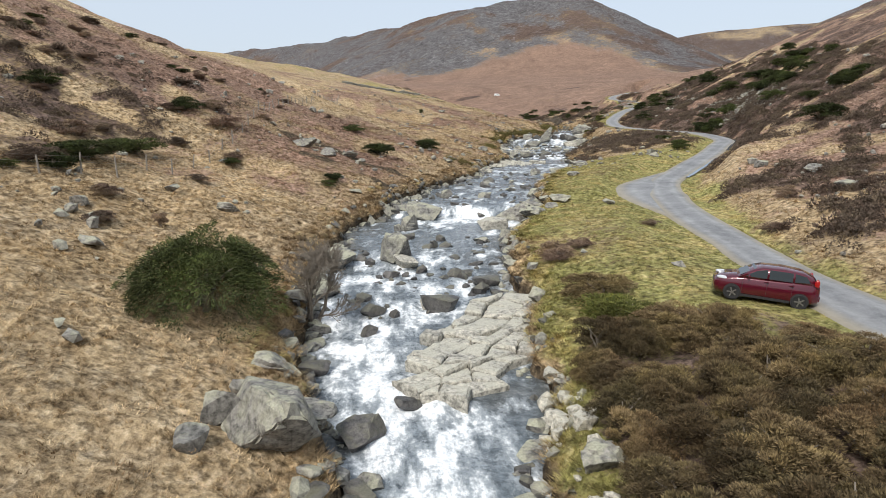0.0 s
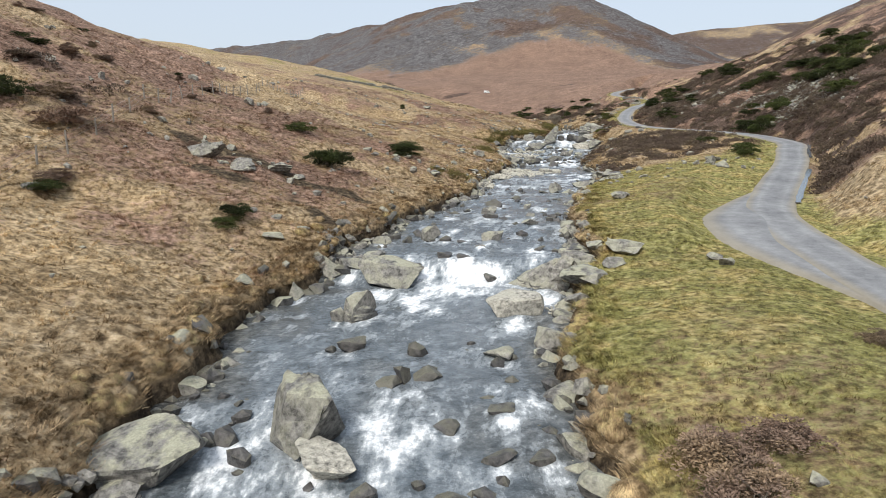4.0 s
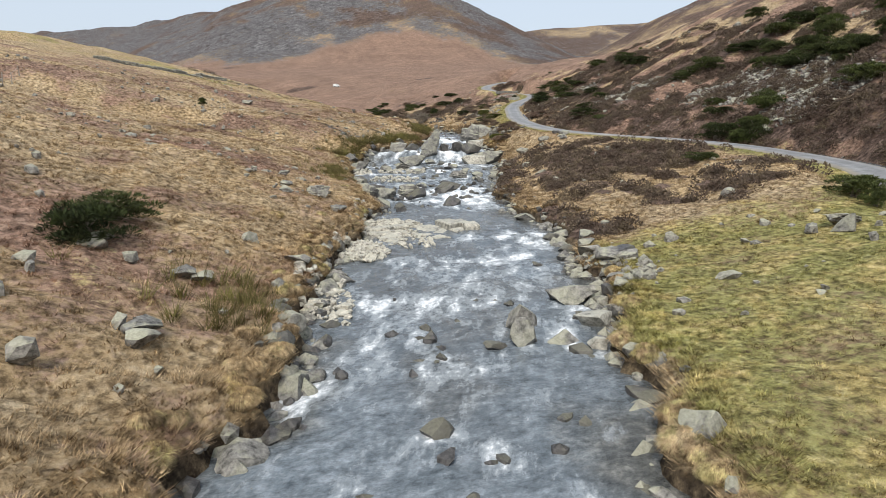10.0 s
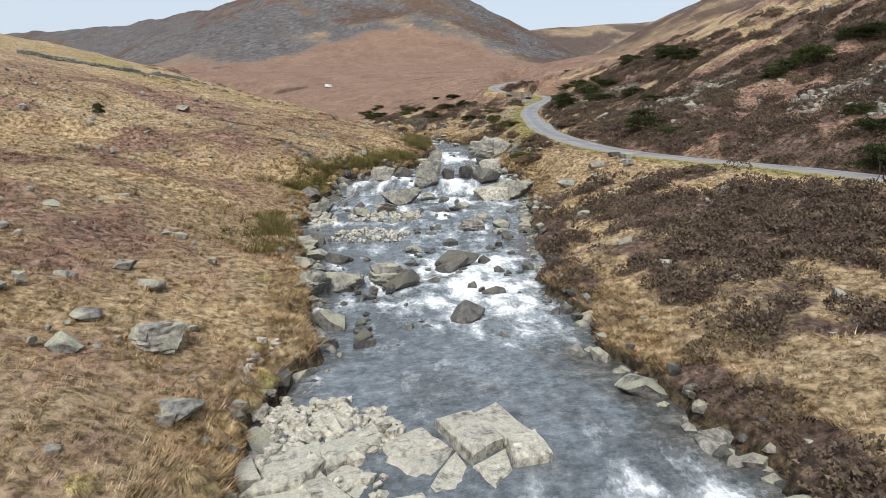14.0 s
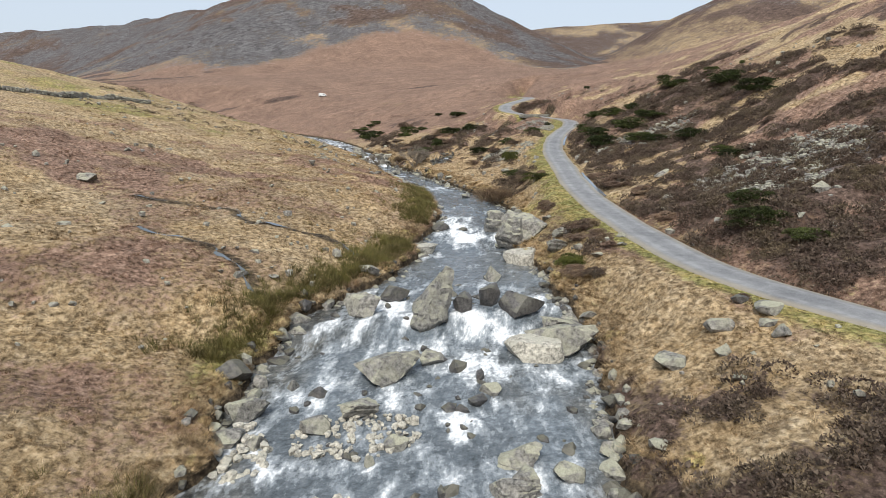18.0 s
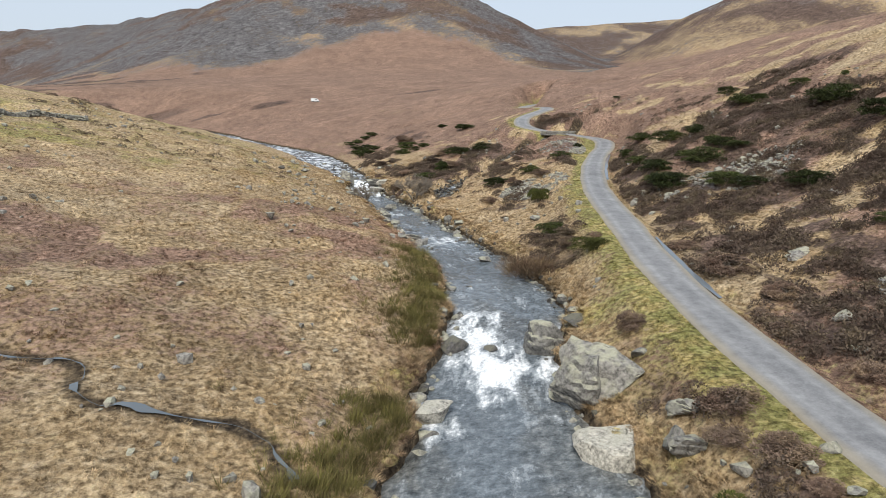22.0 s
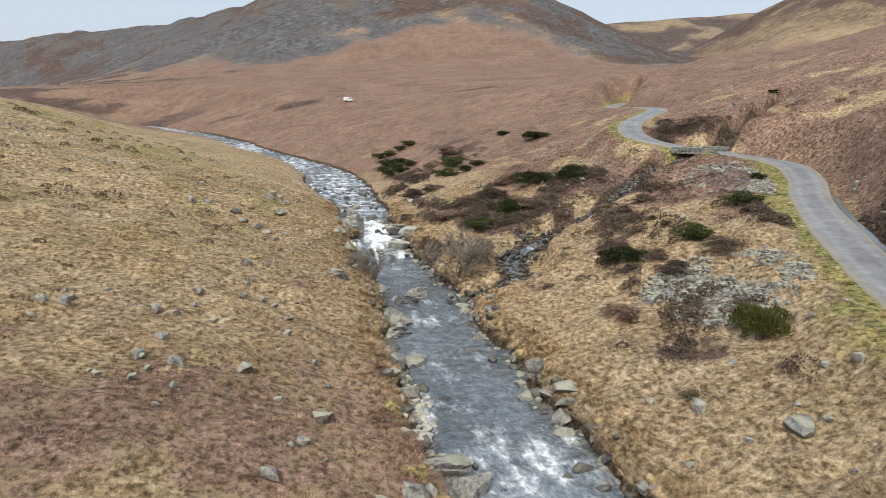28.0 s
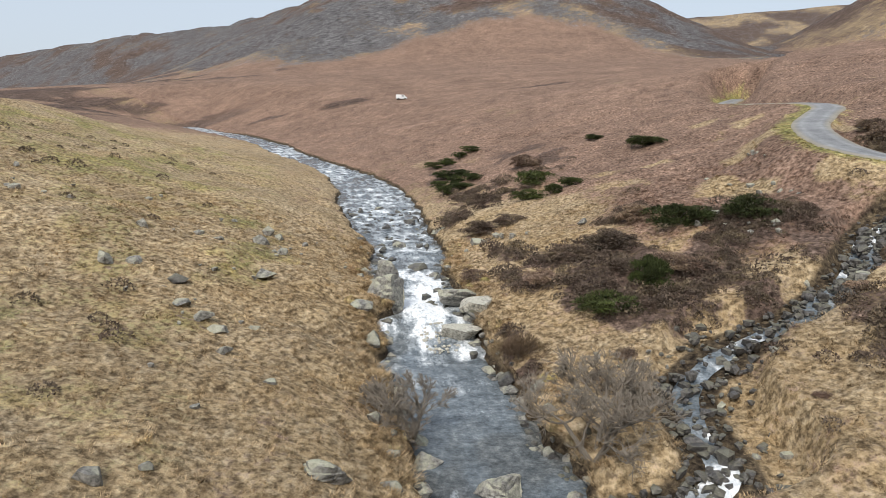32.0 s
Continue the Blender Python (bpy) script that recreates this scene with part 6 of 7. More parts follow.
SHRUBS += [(-10.2, 73.9, 2.22, 0.89, 'J'), (-2, 79.6, 2.4, 1.31, 'J'), (28.9, 80.1, 1.09, 0.9, 'J'), (29.6, 81.8, 2.81, 1.12, 'J'), (-2, 82.1, 2.67, 1.09, 'J'), (53.9, 88.2, 5.89, 2.79, 'J'), (33.3, 98.6, 2.41, 0.96, 'J'), (51.2, 102.7, 3.67, 2.43, 'J'), (46.1, 108.7, 5.02, 2.01, 'J'), (57.4, 112.1, 6.47, 3.58, 'J'), (45.7, 113.8, 2.74, 1.1, 'J'), (47.7, 117.1, 1.74, 0.95, 'J'), (33.4, 124, 0.64, 0.31, 'H'), (63.2, 124.7, 13.93, 5.87, 'J'), (41.3, 129.1, 2.13, 0.85, 'J'), (40.4, 131.9, 3.14, 1.25, 'J'), (30.4, 132.4, 1.11, 0.64, 'H'), (53.8, 132.9, 4.98, 3, 'J'), (30, 134, 1.73, 0.69, 'H'), (42.2, 134.6, 2.79, 1.12, 'J'), (32.7, 135.1, 0.84, 0.36, 'H'), (30.5, 135.6, 2.23, 0.89, 'G'), (33, 137, 1.81, 0.73, 'H'), (32.3, 138.8, 1.52, 0.61, 'H')]
SHRUBS += [(33.5, 140.1, 2.05, 0.82, 'H'), (39.9, 140.6, 1.72, 0.69, 'H'), (40.5, 145.7, 1.45, 0.58, 'H'), (76.2, 147.1, 3.45, 2.91, 'J'), (43.1, 148.7, 1.9, 0.76, 'H'), (51.7, 149.1, 2, 0.84, 'J'), (34.5, 149.1, 1.83, 0.92, 'H'), (52.1, 150.8, 1.85, 0.84, 'J'), (43.6, 154, 2.88, 1.15, 'H'), (44.4, 159.7, 1.85, 0.74, 'H'), (38.9, 162.6, 2.4, 1.0, 'G'), (57.2, 162.9, 2.86, 1.33, 'J'), (40.3, 164.5, 0.96, 0.39, 'H'), (67, 165, 4.34, 2.14, 'J'), (35.9, 165.7, 3.12, 1.81, 'R'), (55, 166.6, 2.4, 0.99, 'J'), (39.3, 166.8, 1.9, 0.76, 'H'), (54.4, 168.6, 2.99, 1.2, 'J'), (39.8, 168.7, 2.4, 1.0, 'H'), (40.5, 172.7, 2.7, 1.1, 'J'), (69.4, 173.6, 4.3, 2.16, 'J'), (52.5, 174.1, 3.92, 1.57, 'J'), (60.5, 175.5, 1.98, 0.79, 'J'), (52.6, 176.5, 2.46, 0.99, 'J')]
SHRUBS += [(57.6, 176.7, 4.09, 1.64, 'J'), (60.8, 178.2, 2.81, 1.12, 'J'), (74.8, 178.4, 0.61, 0.67, 'J'), (54.1, 179.4, 3.52, 1.41, 'J'), (60.8, 179.7, 1.81, 0.86, 'J'), (73.4, 182.7, 1.9, 1.2, 'J'), (39.6, 182.9, 0.83, 0.33, 'H'), (55.8, 185.1, 2.68, 1.07, 'J'), (62.7, 185.2, 2.34, 1.12, 'J'), (44.3, 185.6, 1.91, 1.98, 'G'), (69.5, 186, 3.96, 1.58, 'J'), (60.4, 187.1, 3.22, 1.5, 'J'), (40.7, 191.6, 2.14, 0.86, 'H'), (59.9, 193.3, 5.64, 2.26, 'J'), (45.2, 194.6, 1.9, .8, 'H'), (74.3, 195.9, 2.26, 1.25, 'J'), (48.6, 198.6, 2.4, 1.1, 'J'), (48.3, 195.0, 2.3, .9, 'H'), (45.5, 197.1, 1.45, 0.81, 'H'), (43.9, 198.5, 2.88, 1.15, 'J'), (54, 201.8, 2.33, 0.93, 'J'), (48.7, 202.5, 1.01, 0.41, 'H'), (48.8, 204.5, 0.89, 0.41, 'H'), (42.7, 205.5, 0.58, 0.23, 'H'), (59, 207.5, 1.17, 0.63, 'J')]
SHRUBS += [(48.5, 209, 1.58, 0.63, 'H'), (50.8, 209.9, 1.62, 0.65, 'H'), (48.4, 211.7, 1.22, 0.49, 'H'), (38.2, 211.9, 0.98, 0.39, 'H'), (34, 214.5, 1.85, 0.94, 'R'), (38.8, 216.3, 3.04, 1.22, 'J'), (41.7, 218, 2.08, 1.88, 'J'), (44.8, 218.7, 0.91, 0.43, 'H'), (43, 219, 2.81, 1.13, 'H'), (40.8, 220.1, 1.87, 0.75, 'H'), (36.6, 221.2, 1.92, 0.83, 'H'), (49.3, 222.5, 3.5, 1.4, 'J'), (38.9, 223.7, 2.53, 1.01, 'H'), (41.6, 224, 3.05, 1.22, 'H'), (45.8, 224.1, 3.77, 1.51, 'J'), (33.2, 225.6, 1.78, 0.71, 'H'), (41, 226.3, 1.46, 0.58, 'H'), (44.6, 228, 3, 1.2, 'H'), (64.3, 228.6, 6.11, 2.44, 'H'), (64.8, 233.1, 2.55, 1.02, 'H'), (80.6, 236.3, 1.62, 0.67, 'J'), (35.1, 237.6, 2.74, 1.1, 'H'), (37.6, 238.2, 2.32, 0.93, 'H'), (42.7, 244.9, 8.77, 3.51, 'J')]
SHRUBS += [(42.9, 252, 4.04, 1.62, 'J'), (55.7, 256, 3.69, 1.48, 'J'), (34.9, 261.2, 5.2, 2.08, 'J'), (44.5, 265.8, 4.17, 1.67, 'H'), (35.8, 266.3, 8.84, 3.53, 'J'), (54.6, 269.7, 1.84, 0.74, 'J'), (54.2, 270.8, 1.84, 0.88, 'J'), (35.7, 271.6, 7.16, 2.86, 'J'), (34.9, 281.2, 6.52, 2.61, 'J'), (38.9, 284.7, 6.06, 2.42, 'J')]
SHRUBS += [(-4.6, 137, .9, 1.0, 'J')]


def shrub(kind, x, y, w, h, j):
    name = {"J": "juniper_bush", "G": "gorse_bush", "H": "heather_clump", "T": "heather_bush", "R": "bare_scrub"}[kind]
    ob = tagged(new(name, FOLIAGE[kind][j % 4]), *SHRUB_TEXT[kind], {"J": "juniper bushes", "G": "gorse bushes", "H": "heather clumps", "T": "tall heather by the rapids", "R": "scrub on the bank"}[kind])
    ob.matrix_world = Matrix.LocRotScale((x, y, ground_z(x, y) - .06 * h), Euler((0, 0, j * 1.7)), (w * (1.2 if y < 24 else 1.12), w * (.9 + .1 * (j % 3)), h * 1.35))
    if kind == "J" and w > 3.4 and y < 30:
        ob.data = BIG_JUNIPER
    st = new("stem", STEMS[j % 3])
    st.parent = ob
    return ob


rnd = random.Random(33)
for j, (x, y, w_, h_, kind) in enumerate(SHRUBS):
    big = w_ > 4.6 and y > 40
    pieces = [(x, y, w_, h_)] if not big else [(x + (k - (int(w_ / 2.6) - 1) / 2) * 1.9, y + 1.1 * math.sin(3.1 * k + j), 2.5 + .5 * math.sin(5 * k + j), min(1.1, h_)) for k in range(max(2, int(w_ / 2.6)))]
    if big and x > 44 and y < 130:
        pieces = [(x + rnd.uniform(-.5, .5) * w_, y + rnd.uniform(-.6, .6) * w_, rnd.uniform(2.2, 3.6), rnd.uniform(1.3, 2.3)) for _ in range(int(w_ * 1.4))]
    for k, (a, b, c, d) in enumerate(pieces):
        shrub(kind, a, b, c, min(d, 1.9 if y > 40 else 3.2), j + 3 * k)

# the tall heather beside the first rapids, bush by bush
rnd = random.Random(14)
for i in range(9):
    for j in range(8):
        x, y = 5.2 + i * 1.35 + rnd.uniform(-.5, .5), 9.5 + j * 1.65 + rnd.uniform(-.6, .6)
        if y < 22.5 - .18 * abs(x - 9) and (x < 10.3 or y < 19.3):
            shrub("T", x, y, rnd.uniform(1.6, 2.3), rnd.choice((.9, 1.1, 1.2, 1.4)) * (.75 if x > 10 and y > 17 else 1), i * 6 + j)
# single clumps strewn over the steep fellside by the fence
for j in range(70):
    x, y = rnd.uniform(-42, -13), rnd.uniform(24, 84)
    shrub("H" if j % 5 else "J", x, y, rnd.uniform(.7, 1.9), rnd.uniform(.35, .7), j)
# heather over the heath: many clumps in one mesh
def heath_field(name, n, seed):
    g = np.random.default_rng(seed)
    y = g.uniform(14, 262, n)
    l, r, _ = edges(y)
    x = np.where(g.random(n) < .84, r + .4 + 46 * g.random(n) ** .85, l - 10 - 34 * g.random(n))
    w = land(x, y)
    gr, br, he, sc, so = cover(x, y, w)
    k = (he + .5 * (g.random(n) - .5) > .55) & (w["road"] > 2.2) & (fbm(x / 1.5, y / 1.5, 2, 66) > .40) & ((y > 24) | (x < 0)) & (sc < .5) & (w["beck"] > 1.6)
    x, y = x[k], y[k]
    z = tuss_z(x, y, {kk: vv[k] for kk, vv in w.items()}, gr[k])
    m = len(x)
    size = g.gamma(4, .085, m) + .15
    per = 150
    i = np.repeat(np.arange(m), per)
    d = g.normal(size=(m * per, 3))
    d /= np.linalg.norm(d, axis=1)[:, None]
    d[:, 2] = np.abs(d[:, 2])
    R = size[i, None] * np.array([1, 1, .8])
    p = np.stack([x, y, z - .08], 1)[i] + d * R * g.uniform(.85, 1.05, (m * per, 1))
    ax = d * .8 + g.normal(0, .6, d.shape) + [0, 0, .2]
    ax /= np.linalg.norm(ax, axis=1)[:, None]
    sd = np.cross(ax, g.normal(size=d.shape))
    sd /= np.linalg.norm(sd, axis=1)[:, None]
    L = (.12 * size + .045)[i, None] * g.uniform(.6, 1.2, (m * per, 1))
    t3 = np.stack([p - sd * L * .42, p + sd * L * .42, p + ax * L], 1)
    return tagged(new(name, mesh_from(name, t3.reshape(-1, 3), np.arange(m * per * 3).reshape(-1, 3), M_LEAF["H"], False)), "dark brown winter heather covering the slope", "heather", kind="stuff")


heath_field("heather", 60000, 801)


# ---------------------------------------------------------------- rushes on the left bank
g = np.random.default_rng(88)
ry2 = np.concatenate([g.uniform(128, 147, 650), g.uniform(152, 174, 700), g.uniform(74, 79, 60), g.uniform(110, 120, 120)])
l2, _, _ = edges(ry2)
rx2 = l2 - .4 - g.gamma(2, .6, len(ry2))
wr2 = land(rx2, ry2)
me = blades("rushes", rx2, ry2, wr2["z"], g.uniform(.4, .7, len(ry2)), .2 + 0 * rx2, 30, M_LEAF["reed"], None, 89, .012, None, .9)
tagged(new("rushes", me), "olive green rushes at the edge of the bank", "rushes", kind="stuff")


# ---------------------------------------------------------------- bare trees
def bare_tree(label, x, y, height, spread, seed, base=None):
    """A leafless thorn: several trunks, limbs and a cloud of fine twigs."""
    g = random.Random(seed)
    z0 = (ground_z(x, y) if base is None else base) - .1
    top = tagged(new("bare_tree"), label, "tree")
    top.location = (x, y, z0)
    twigs = bmesh.new()
    stems = [bmesh.new() for _ in range(3)]

    def grow(p, d, length, r, level):
        bm_ = stems[now[0]] if level < 3 else twigs
        for _ in range(3):
            q_ = p + d * length / 3
            tube(bm_, p, q_, max(r, .011), max(r * .82, .009), 6 if level < 2 else 4 if level < 3 else 3)
            p, r = q_, r * .82
            d = (d + Vector((g.gauss(0, .16), g.gauss(0, .16), g.gauss(.05, .1)))).normalized()
            if level < 4 and g.random() < .75:
                e = (d + Vector((g.gauss(0, .6), g.gauss(0, .6), g.gauss(.15, .35)))).normalized()
                grow(p, e, length * g.uniform(.5, .7), r * .6, level + 1)
        if level < 4:
            for _ in range(3 if level < 3 else 4):
                e = (d + Vector((g.gauss(0, .5) * spread, g.gauss(0, .5) * spread, g.gauss(.1, .3)))).normalized()
                grow(p, e, length * g.uniform(.5, .75), r * .7, level + 1)

    now = [0]
    for k in range(3):
        now[0] = k
        a = k * 2.1 + g.random()
        grow(Vector((.12 * math.cos(a), .12 * math.sin(a), 0)), Vector((math.cos(a) * .45 * spread, math.sin(a) * .45 * spread, 1)).normalized(), height * .42, .085 * height / 3, 0)
    for bm_ in stems:
        part("trunk", bm_, M_TWIG, top)
    tagged(part("twig", twigs, M_TWIG, top, "fine brown bare twigs"), kind="stuff")
    return top


bare_tree("leafless hawthorn leaning over the rapids beside a juniper", -5.6, 26.6, 3.9, .8, 1)
bare_tree("leafless spreading thorn at the mouth of the side stream", 34.9, 205.9, 4.0, 1.4, 2)
bare_tree("leafless sapling on the steep river bank", 28.5, 208.8, 3.2, 1.0, 3)
bare_tree("leafless thorn bush on the river bank", 36.0, 207.6, 2.6, 1.3, 4)


# ---------------------------------------------------------------- post and wire fence
FENCE = spline([(-21.5, 24, 0), (-19.4, 31, 0), (-17.9, 39, 0), (-17.3, 48, 0), (-17.2, 56, 0), (-18.3, 69, 0), (-18.8, 80, 0), (-19, 95, 0), (-20.7, 131, 0)], 2.3)
fence = tagged(new("fence"), "old grey wooden post and wire fence across the fellside", "fence")
bm = bmesh.new()
tube(bm, (0, 0, -.3), (0, 0, 1.0), .055, .045, 6)
post_mesh = to_mesh("post", bm, M_POST, False)
tops, rnd = [], random.Random(9)
fz_ = land(FENCE[:, 0], FENCE[:, 1])["z"]
for (x, y, _), z in zip(FENCE, fz_):
    ob = new("post", post_mesh)
    ob.matrix_world = Matrix.LocRotScale((x, y, z), Euler((rnd.gauss(0, .06), rnd.gauss(0, .06), rnd.random())), (1, 1, rnd.uniform(.9, 1.12)))
    ob.parent = fence
    tops.append(Vector((x, y, z)))
for h in (.3, .6, .9):
    bm = bmesh.new()
    for a, b in zip(tops[:-1], tops[1:]):
        tube(bm, a + Vector((0, 0, h)), b + Vector((0, 0, h)), .008, .008, 3)
    part("wire", bm, M_WIRE, fence)


# ---------------------------------------------------------------- tumbled wall on the spur, and the small bridge
def dry_wall(name, label, category, line, height, width, seed, mat):
    g = np.random.default_rng(seed)
    pts = spline(line, .28)
    z = land(pts[:, 0], pts[:, 1])["z"]
    tang = np.gradient(pts[:, :2], axis=0)
    tang /= np.linalg.norm(tang, axis=1)[:, None]
    rows = []
    for (x, y, _), zz, t in zip(pts, z, tang):
        h = height * (.45 + .8 * float(vnoise(np.array([x / 3.0]), np.array([y / 3.0]), seed)[0]))
        for c in np.arange(0, h, .2):
            for s in (-1, 0, 1):
                rows.append((x - t[1] * s * width * (1 - c) + g.normal(0, .06), y + t[0] * s * width * (1 - c) + g.normal(0, .06), zz + c, g.uniform(.26, .48)))
    ob = scatter_stones(name, rows, mat, label, seed)
    del ob["kind"]
    return tagged(ob, category=category)


dry_wall("stone_wall", "tumbled grey dry-stone wall on the grassy spur", "wall", [(-30, 198, 0), (-17.3, 203, 0), (-15.6, 215, 0), (-8, 220.5, 0)], .8, .32, 11, M_ROCK)
bridge = tagged(new("stone_bridge"), "small rough stone road bridge over a side stream", "bridge")
bz = 17.4
bm = bmesh.new()
bmesh.ops.create_cube(bm, size=1.0, matrix=Matrix.Diagonal((.47, .38, .21, 1)))
bmesh.ops.bevel(bm, geom=bm.edges[:], offset=.03, segments=1, affect="EDGES")
block = to_mesh("stone_block", bm, M_ROCK, False)
gg = random.Random(4)
for sgn in (-1, 1):
    for i in range(9):
        for c in range(3):
            ob = new("stone_block", block)
            ob.parent = bridge
            ob.matrix_basis = Matrix.LocRotScale((-2 + i * .5 + .2 * (c % 2), sgn * 1.75 + gg.uniform(-.03, .03), c * .22), Euler((gg.gauss(0, .04), gg.gauss(0, .04), gg.gauss(0, .06))), (gg.uniform(.9, 1.1), 1, gg.uniform(.9, 1.1)))
bm = bmesh.new()
for i in range(7):
    a = math.pi * i / 6
    bmesh.ops.create_cube(bm, size=1.0, matrix=Matrix.Translation((.7 * math.cos(a), -1.78, -1.0 + .7 * math.sin(a))) @ Matrix.Rotation(-a, 4, "Y") @ Matrix.Diagonal((.35, .3, .3, 1)))
part("arch_ring", bm, M_ROCK, bridge)
# solid dark block in the arch, in place of a shaded opening
bm = bmesh.new()
bmesh.ops.create_cube(bm, size=1.0, matrix=Matrix.Translation((0, -1.45, -1.0)) @ Matrix.Diagonal((1.2, .5, 1.0, 1)))
part("culvert", bm, M_ARCH_SHADE, bridge, "dark shaded culvert under the road")
bridge.matrix_world = pose(61.7, 220.4, bz - .15, 0, 0, 132)
# water of the side stream
beck_w = .26 + .34 * vnoise(BECK_LINE[:, 0] * .6, BECK_LINE[:, 1] * .6, 5)
cut = BECK_LINE[:, 1] < 219.5
me = ribbon("beck_water", BECK_LINE[cut], beck_w[cut], M_WATER, -.05, 0, 5)
n_ = len(me.vertices)
bl = np.repeat(BECK_LINE[cut], 5, 0)
falls = sum(k * np.exp(-((bl[:, 0] - a) ** 2 + (bl[:, 1] - b) ** 2) / s ** 2) for a, b, s, k in ((53.4, 218, 1.3, 1.2), (48.5, 213.7, .6, .5), (44, 212, .7, .5), (39, 206.5, .5, .5), (38.7, 204.2, .8, 1.1), (36, 203.1, .8, .9)))
set_float(me, "foam", np.clip((fbm(np.arange(n_) * .021, np.zeros(n_), 3, 4) - .5) * 2, 0, .55) + falls)
fl = me.attributes.new("flow", "FLOAT_VECTOR", "POINT")
co = np.empty(n_ * 3, np.float32)
me.vertices.foreach_get("co", co)
fl.data.foreach_set("vector", co)
tagged(new("water", me), "narrow stony side stream with small white falls", "stream", kind="structure")

# ---------------------------------------------------------------- the parked car
def loft(bm, rings, close=True):
    """Skin a row of equal rings of points."""
    vs = [[bm.verts.new(p) for p in r] for r in rings]
    n = len(vs[0])
    for a, b in zip(vs[:-1], vs[1:]):
        for k in range(n if close else n - 1):
            bm.faces.new((a[k], a[(k + 1) % n], b[(k + 1) % n], b[k]))
    bm.faces.new(vs[0][::-1])
    bm.faces.new(vs[-1])
    return vs


def slab_quad(bm, pts, thick):
    """A thin plate from four corners."""
    p = [Vector(v) for v in pts]
    nrm = (p[1] - p[0]).cross(p[2] - p[0]).normalized() * thick
    a, b = [bm.verts.new(v) for v in p], [bm.verts.new(v + nrm) for v in p]
    bm.faces.new(a[::-1])
    bm.faces.new(b)
    n = len(p)
    for k in range(n):
        bm.faces.new((a[k], a[(k + 1) % n], b[(k + 1) % n], b[k]))


def parked_car(label, x, y, z, heading, pitch, roll):
    """A small tall hatchback, nose along +x, 4.08 m long."""
    car = tagged(new("car"), label, "car")
    # lower body: stations along x with half width, sill and shoulder height
    st = [(2.02, .52, .38, .62), (1.96, .70, .28, .74), (1.75, .80, .22, .86), (1.3, .84, .2, .97), (.85, .85, .2, 1.02), (0, .85, .2, 1.04), (-1.0, .85, .2, 1.08), (-1.7, .83, .22, 1.10), (-1.98, .78, .3, 1.02), (-2.04, .66, .4, .80)]
    bm = bmesh.new()
    rings = []
    for sx, w, lo, hi in st:
        mid = (lo + hi) / 2
        rings.append([(sx, -w * .9, lo), (sx, -w, lo + .12), (sx, -w * 1.01, mid), (sx, -w * .98, hi - .1), (sx, -w * .9, hi), (sx, w * .9, hi), (sx, w * .98, hi - .1), (sx, w * 1.01, mid), (sx, w, lo + .12), (sx, w * .9, lo)])
    loft(bm, rings)
    body = part("body", bm, M_PAINT, car)
    body.data.polygons.foreach_set("use_smooth", np.full(len(body.data.polygons), True))
    # glasshouse frame in body colour, panes set proud of it
    bm = bmesh.new()
    gh = [(1.12, .70, .99, 1.0), (.55, .66, 1.0, 1.36), (.2, .63, 1.0, 1.49), (-.6, .62, 1.0, 1.53), (-1.35, .62, 1.0, 1.48), (-1.72, .62, 1.0, 1.36), (-1.95, .68, .98, 1.0)]
    rings = [[(sx, -.80, lo), (sx, -w - .02, hi - .06), (sx, -w * .85, hi), (sx, w * .85, hi), (sx, w + .02, hi - .06), (sx, .80, lo)] for sx, w, lo, hi in gh]
    loft(bm, rings)
    roof = part("roof", bm, M_PAINT, car)
    roof.data.polygons.foreach_set("use_smooth", np.full(len(roof.data.polygons), True))
    for s in (-1, 1):
        for q_ in ([(.86, 1.07), (.42, 1.34), (.02, 1.43), (.02, 1.07)], [(-.06, 1.07), (-.06, 1.44), (-.95, 1.44), (-.95, 1.08)], [(-1.03, 1.09), (-1.03, 1.43), (-1.45, 1.37), (-1.62, 1.14)]):
            bm = bmesh.new()
            side = lambda h: s * (.835 - .20 * (h - 1.0) / .5 + .012)
            pts = [(px, side(pz), pz) for px, pz in q_]
            slab_quad(bm, pts if s > 0 else pts[::-1], .012)
            part("side_window", bm, M_GLASS, car)
        for nm, mat, at, size in (("headlight", M_LAMP, (1.70, s * .64, .835), (.50, .26, .17)), ("tail_light", M_TAIL, (-1.86, s * .715, 1.12), (.20, .16, .42))):
            bm = bmesh.new()
            bmesh.ops.create_uvsphere(bm, u_segments=14, v_segments=8, radius=.5, matrix=Matrix.Translation(at) @ Matrix.Rotation(s * -.35 if nm == "headlight" else 0, 4, "Z") @ Matrix.Diagonal((*size, 1)))
            part(nm, bm, mat, car)
        bm = bmesh.new()
        bmesh.ops.create_uvsphere(bm, u_segments=10, v_segments=6, radius=.5, matrix=Matrix.Translation((.72, s * .95, 1.1)) @ Matrix.Diagonal((.12, .2, .16, 1)))
        part("mirror", bm, M_PAINT, car)
        for hx in (.1, -.85):
            bm = bmesh.new()
            bmesh.ops.create_cube(bm, size=1, matrix=Matrix.Translation((hx - .08, s * .868, .93)) @ Matrix.Diagonal((.18, .03, .035, 1)))
            part("door_handle", bm, M_PAINT, car)
        for dx in (.92, -.02, -.98):
            bm = bmesh.new()
            bmesh.ops.create_cube(bm, size=1, matrix=Matrix.Translation((dx, s * .858, .66)) @ Matrix.Diagonal((.012, .012, .72, 1)))
            part("door_gap", bm, M_TRIM, car)
        bm = bmesh.new()
        bmesh.ops.create_cube(bm, size=1, matrix=Matrix.Translation((0, s * .845, .24)) @ Matrix.Diagonal((1.9, .04, .1, 1)))
        part("sill", bm, M_TRIM, car)
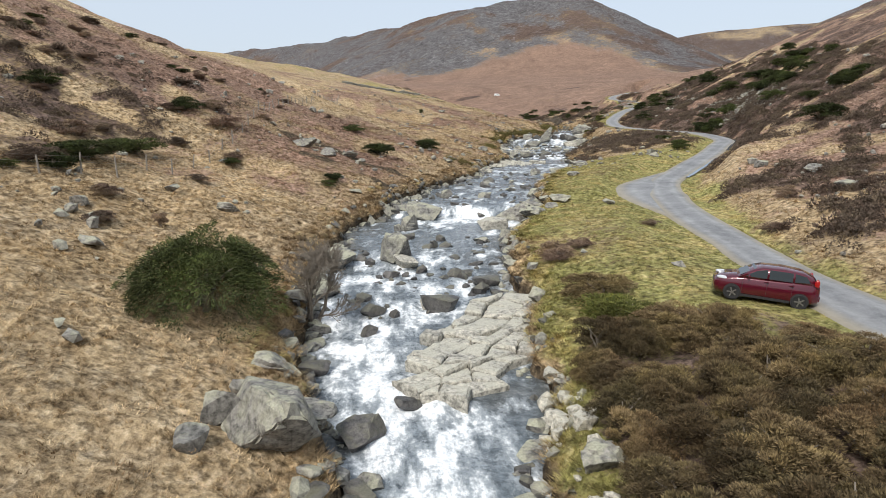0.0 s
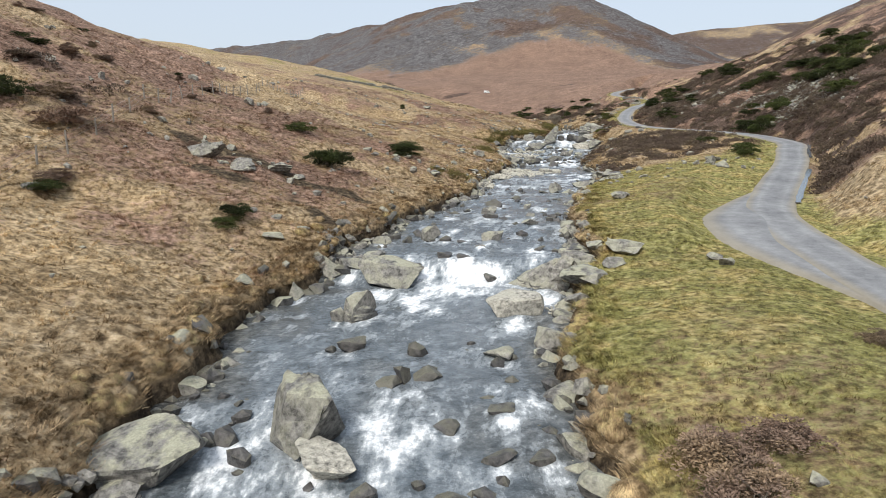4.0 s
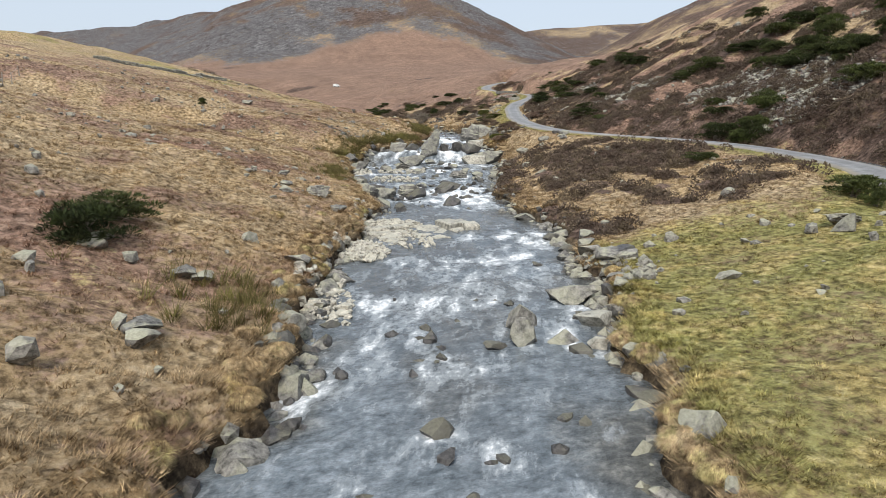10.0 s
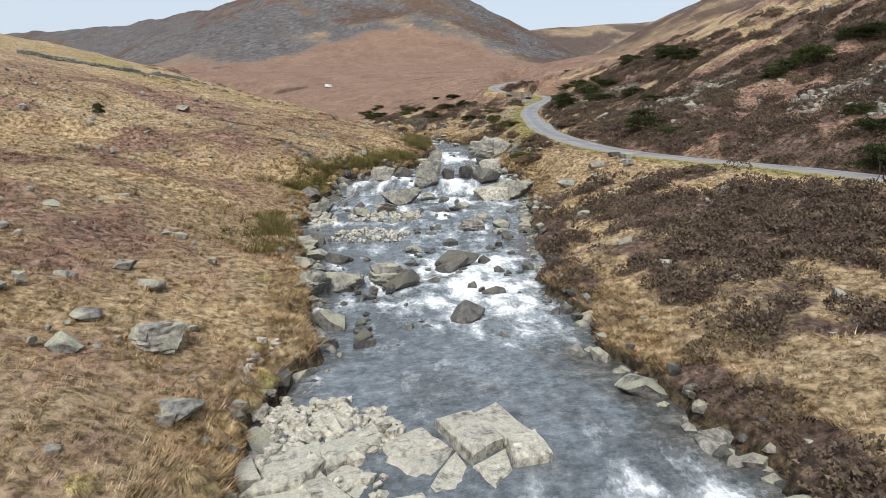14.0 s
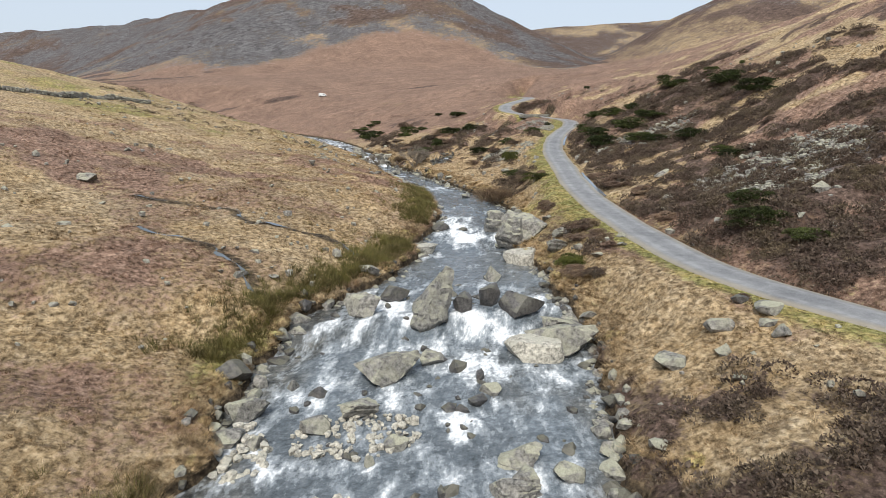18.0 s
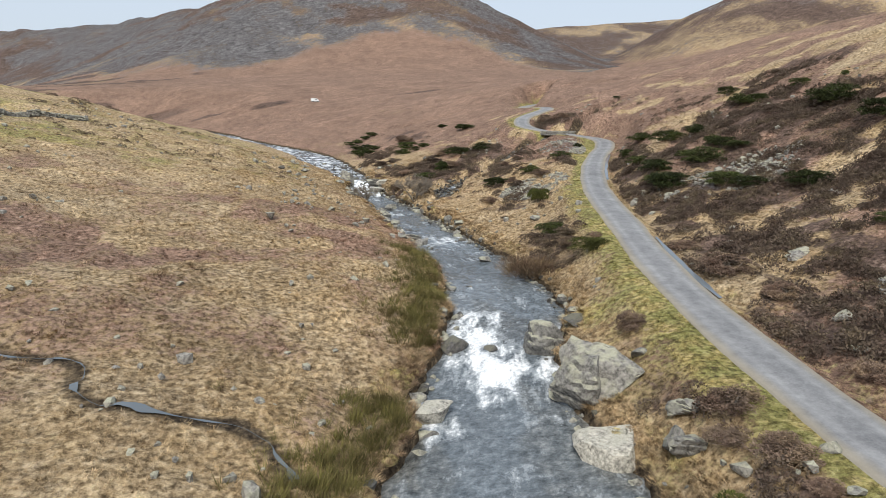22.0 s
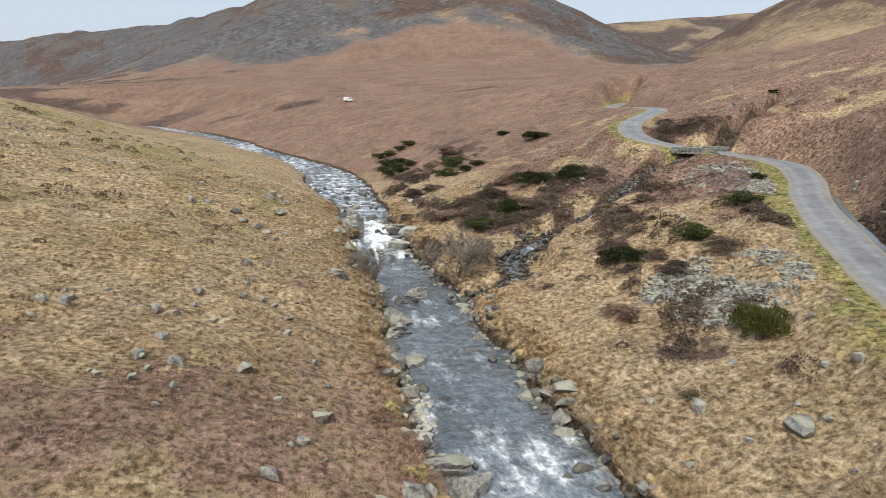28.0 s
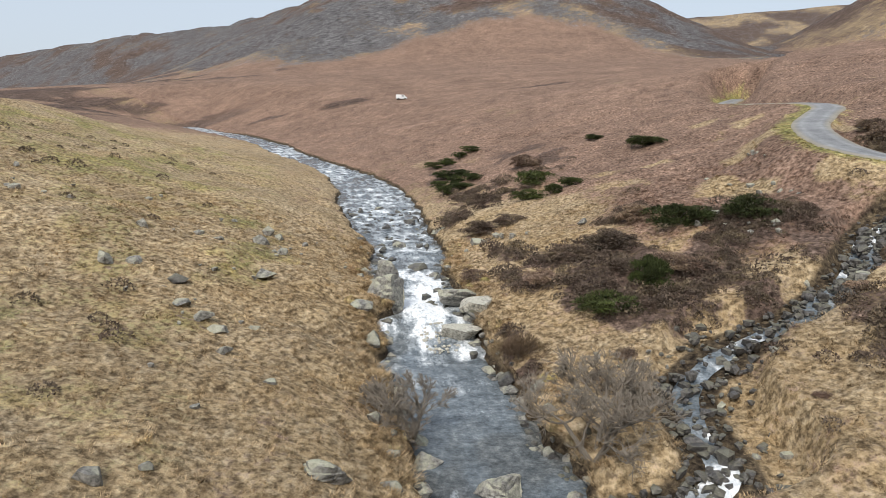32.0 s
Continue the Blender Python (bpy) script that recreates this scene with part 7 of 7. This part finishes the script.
        for wx in (1.28, -1.32):
            bm = bmesh.new()
            bmesh.ops.create_cone(bm, cap_ends=True, segments=28, radius1=.35, radius2=.35, depth=.05, matrix=Matrix.Translation((wx, s * .838, .32)) @ Matrix.Rotation(math.pi / 2, 4, "X"))
            part("wheel_arch", bm, M_TRIM, car)
            wheel = new("wheel")
            wheel.parent = car
            wheel.location = (wx, s * .80, .31)
            bm = bmesh.new()
            prof = [(.20, -.09), (.29, -.10), (.31, -.07), (.312, .07), (.29, .10), (.20, .09)]
            rings = [[(r * math.cos(6.2832 * k / 28), o, r * math.sin(6.2832 * k / 28)) for r, o in prof] for k in range(28)]
            vs = [[bm.verts.new(p) for p in r] for r in rings]
            for k in range(28):
                for m in range(6):
                    bm.faces.new((vs[k][m], vs[k][(m + 1) % 6], vs[(k + 1) % 28][(m + 1) % 6], vs[(k + 1) % 28][m]))
            part("tyre", bm, M_TYRE, wheel)
            bm = bmesh.new()
            bmesh.ops.create_cone(bm, cap_ends=True, segments=20, radius1=.06, radius2=.05, depth=.05, matrix=Matrix.Translation((0, s * .09, 0)) @ Matrix.Rotation(math.pi / 2, 4, "X"))
            for k in range(5):
                bmesh.ops.create_cube(bm, size=1, matrix=Matrix.Translation((0, s * .082, 0)) @ Matrix.Rotation(k * 1.2566, 4, "Y") @ Matrix.Translation((.12, 0, 0)) @ Matrix.Diagonal((.17, .03, .05, 1)))
            part("rim", bm, M_ALLOY, wheel)
    for nm, mat, q_ in (("windscreen", M_GLASS, [(1.03, .62, 1.07), (1.03, -.62, 1.07), (.44, -.52, 1.42), (.44, .52, 1.42)]), ("rear_window", M_GLASS, [(-1.93, -.54, 1.1), (-1.93, .54, 1.1), (-1.78, .5, 1.36), (-1.78, -.5, 1.36)])):
        bm = bmesh.new()
        slab_quad(bm, q_, .02)
        part(nm, bm, mat, car)
    for nm, mat, cx, w, zc, h in (("grille", M_TRIM, 2.005, .7, .62, .1), ("front_bumper", M_TRIM, 1.99, .9, .36, .14), ("rear_bumper", M_PAINT, -2.05, 1.3, .5, .22), ("number_plate", M_PLATE, -2.085, .5, .74, .11)):
        bm = bmesh.new()
        bmesh.ops.create_cube(bm, size=1, matrix=Matrix.Translation((cx, 0, zc)) @ Matrix.Diagonal((.05, w, h, 1)))
        bmesh.ops.bevel(bm, geom=bm.edges[:], offset=.012, segments=1, affect="EDGES")
        part(nm, bm, mat, car)
    car.matrix_world = pose(x, y, z, roll, pitch, heading) @ Matrix.Scale(1 / SCALE, 4)
    return car


parked_car("dark red five-door hatchback parked on the verge beside the road", 12.2, 23.85, 3.42, 160, -5, 0)

# a far white van on the bracken slope
van = tagged(new("van"), "small white van parked far off on the bracken slope", "van")
bm = bmesh.new()
loft(bm, [[(sx, -w, .35), (sx, -w, hi * .6), (sx, -w * .85, hi), (sx, w * .85, hi), (sx, w, hi * .6), (sx, w, .35)] for sx, w, hi in ((1.9, .7, .9), (1.4, .85, 1.15), (.8, .85, 1.75), (-1.8, .85, 1.85), (-1.95, .8, 1.6))])
part("body", bm, M_WHITE, van)
for s in (-1, 1):
    bm = bmesh.new()
    slab_quad(bm, [(.9, s * .86, 1.1), (.6, s * .80, 1.5), (-.1, s * .80, 1.5), (-.1, s * .86, 1.1)][::s], .02)
    part("side_window", bm, M_GLASS, van)
    for wx in (1.2, -1.2):
        bm = bmesh.new()
        bmesh.ops.create_cone(bm, cap_ends=True, segments=16, radius1=.32, radius2=.32, depth=.2, matrix=Matrix.Translation((wx, s * .78, .32)) @ Matrix.Rotation(math.pi / 2, 4, "X"))
        part("wheel", bm, M_TYRE, van)
van.matrix_world = pose(30.3, 369.5, ground_z(30.3, 369.5) - .05, 0, 0, 12) @ Matrix.Scale(.85 / SCALE, 4)


# ---------------------------------------------------------------- the plan is drawn in units of 1.1316 m: bring all to metres
for ob in list(scene.objects):
    if ob.parent is None and ob.type in {"MESH", "EMPTY"}:
        ob.matrix_world = Matrix.Scale(SCALE, 4) @ ob.matrix_basis
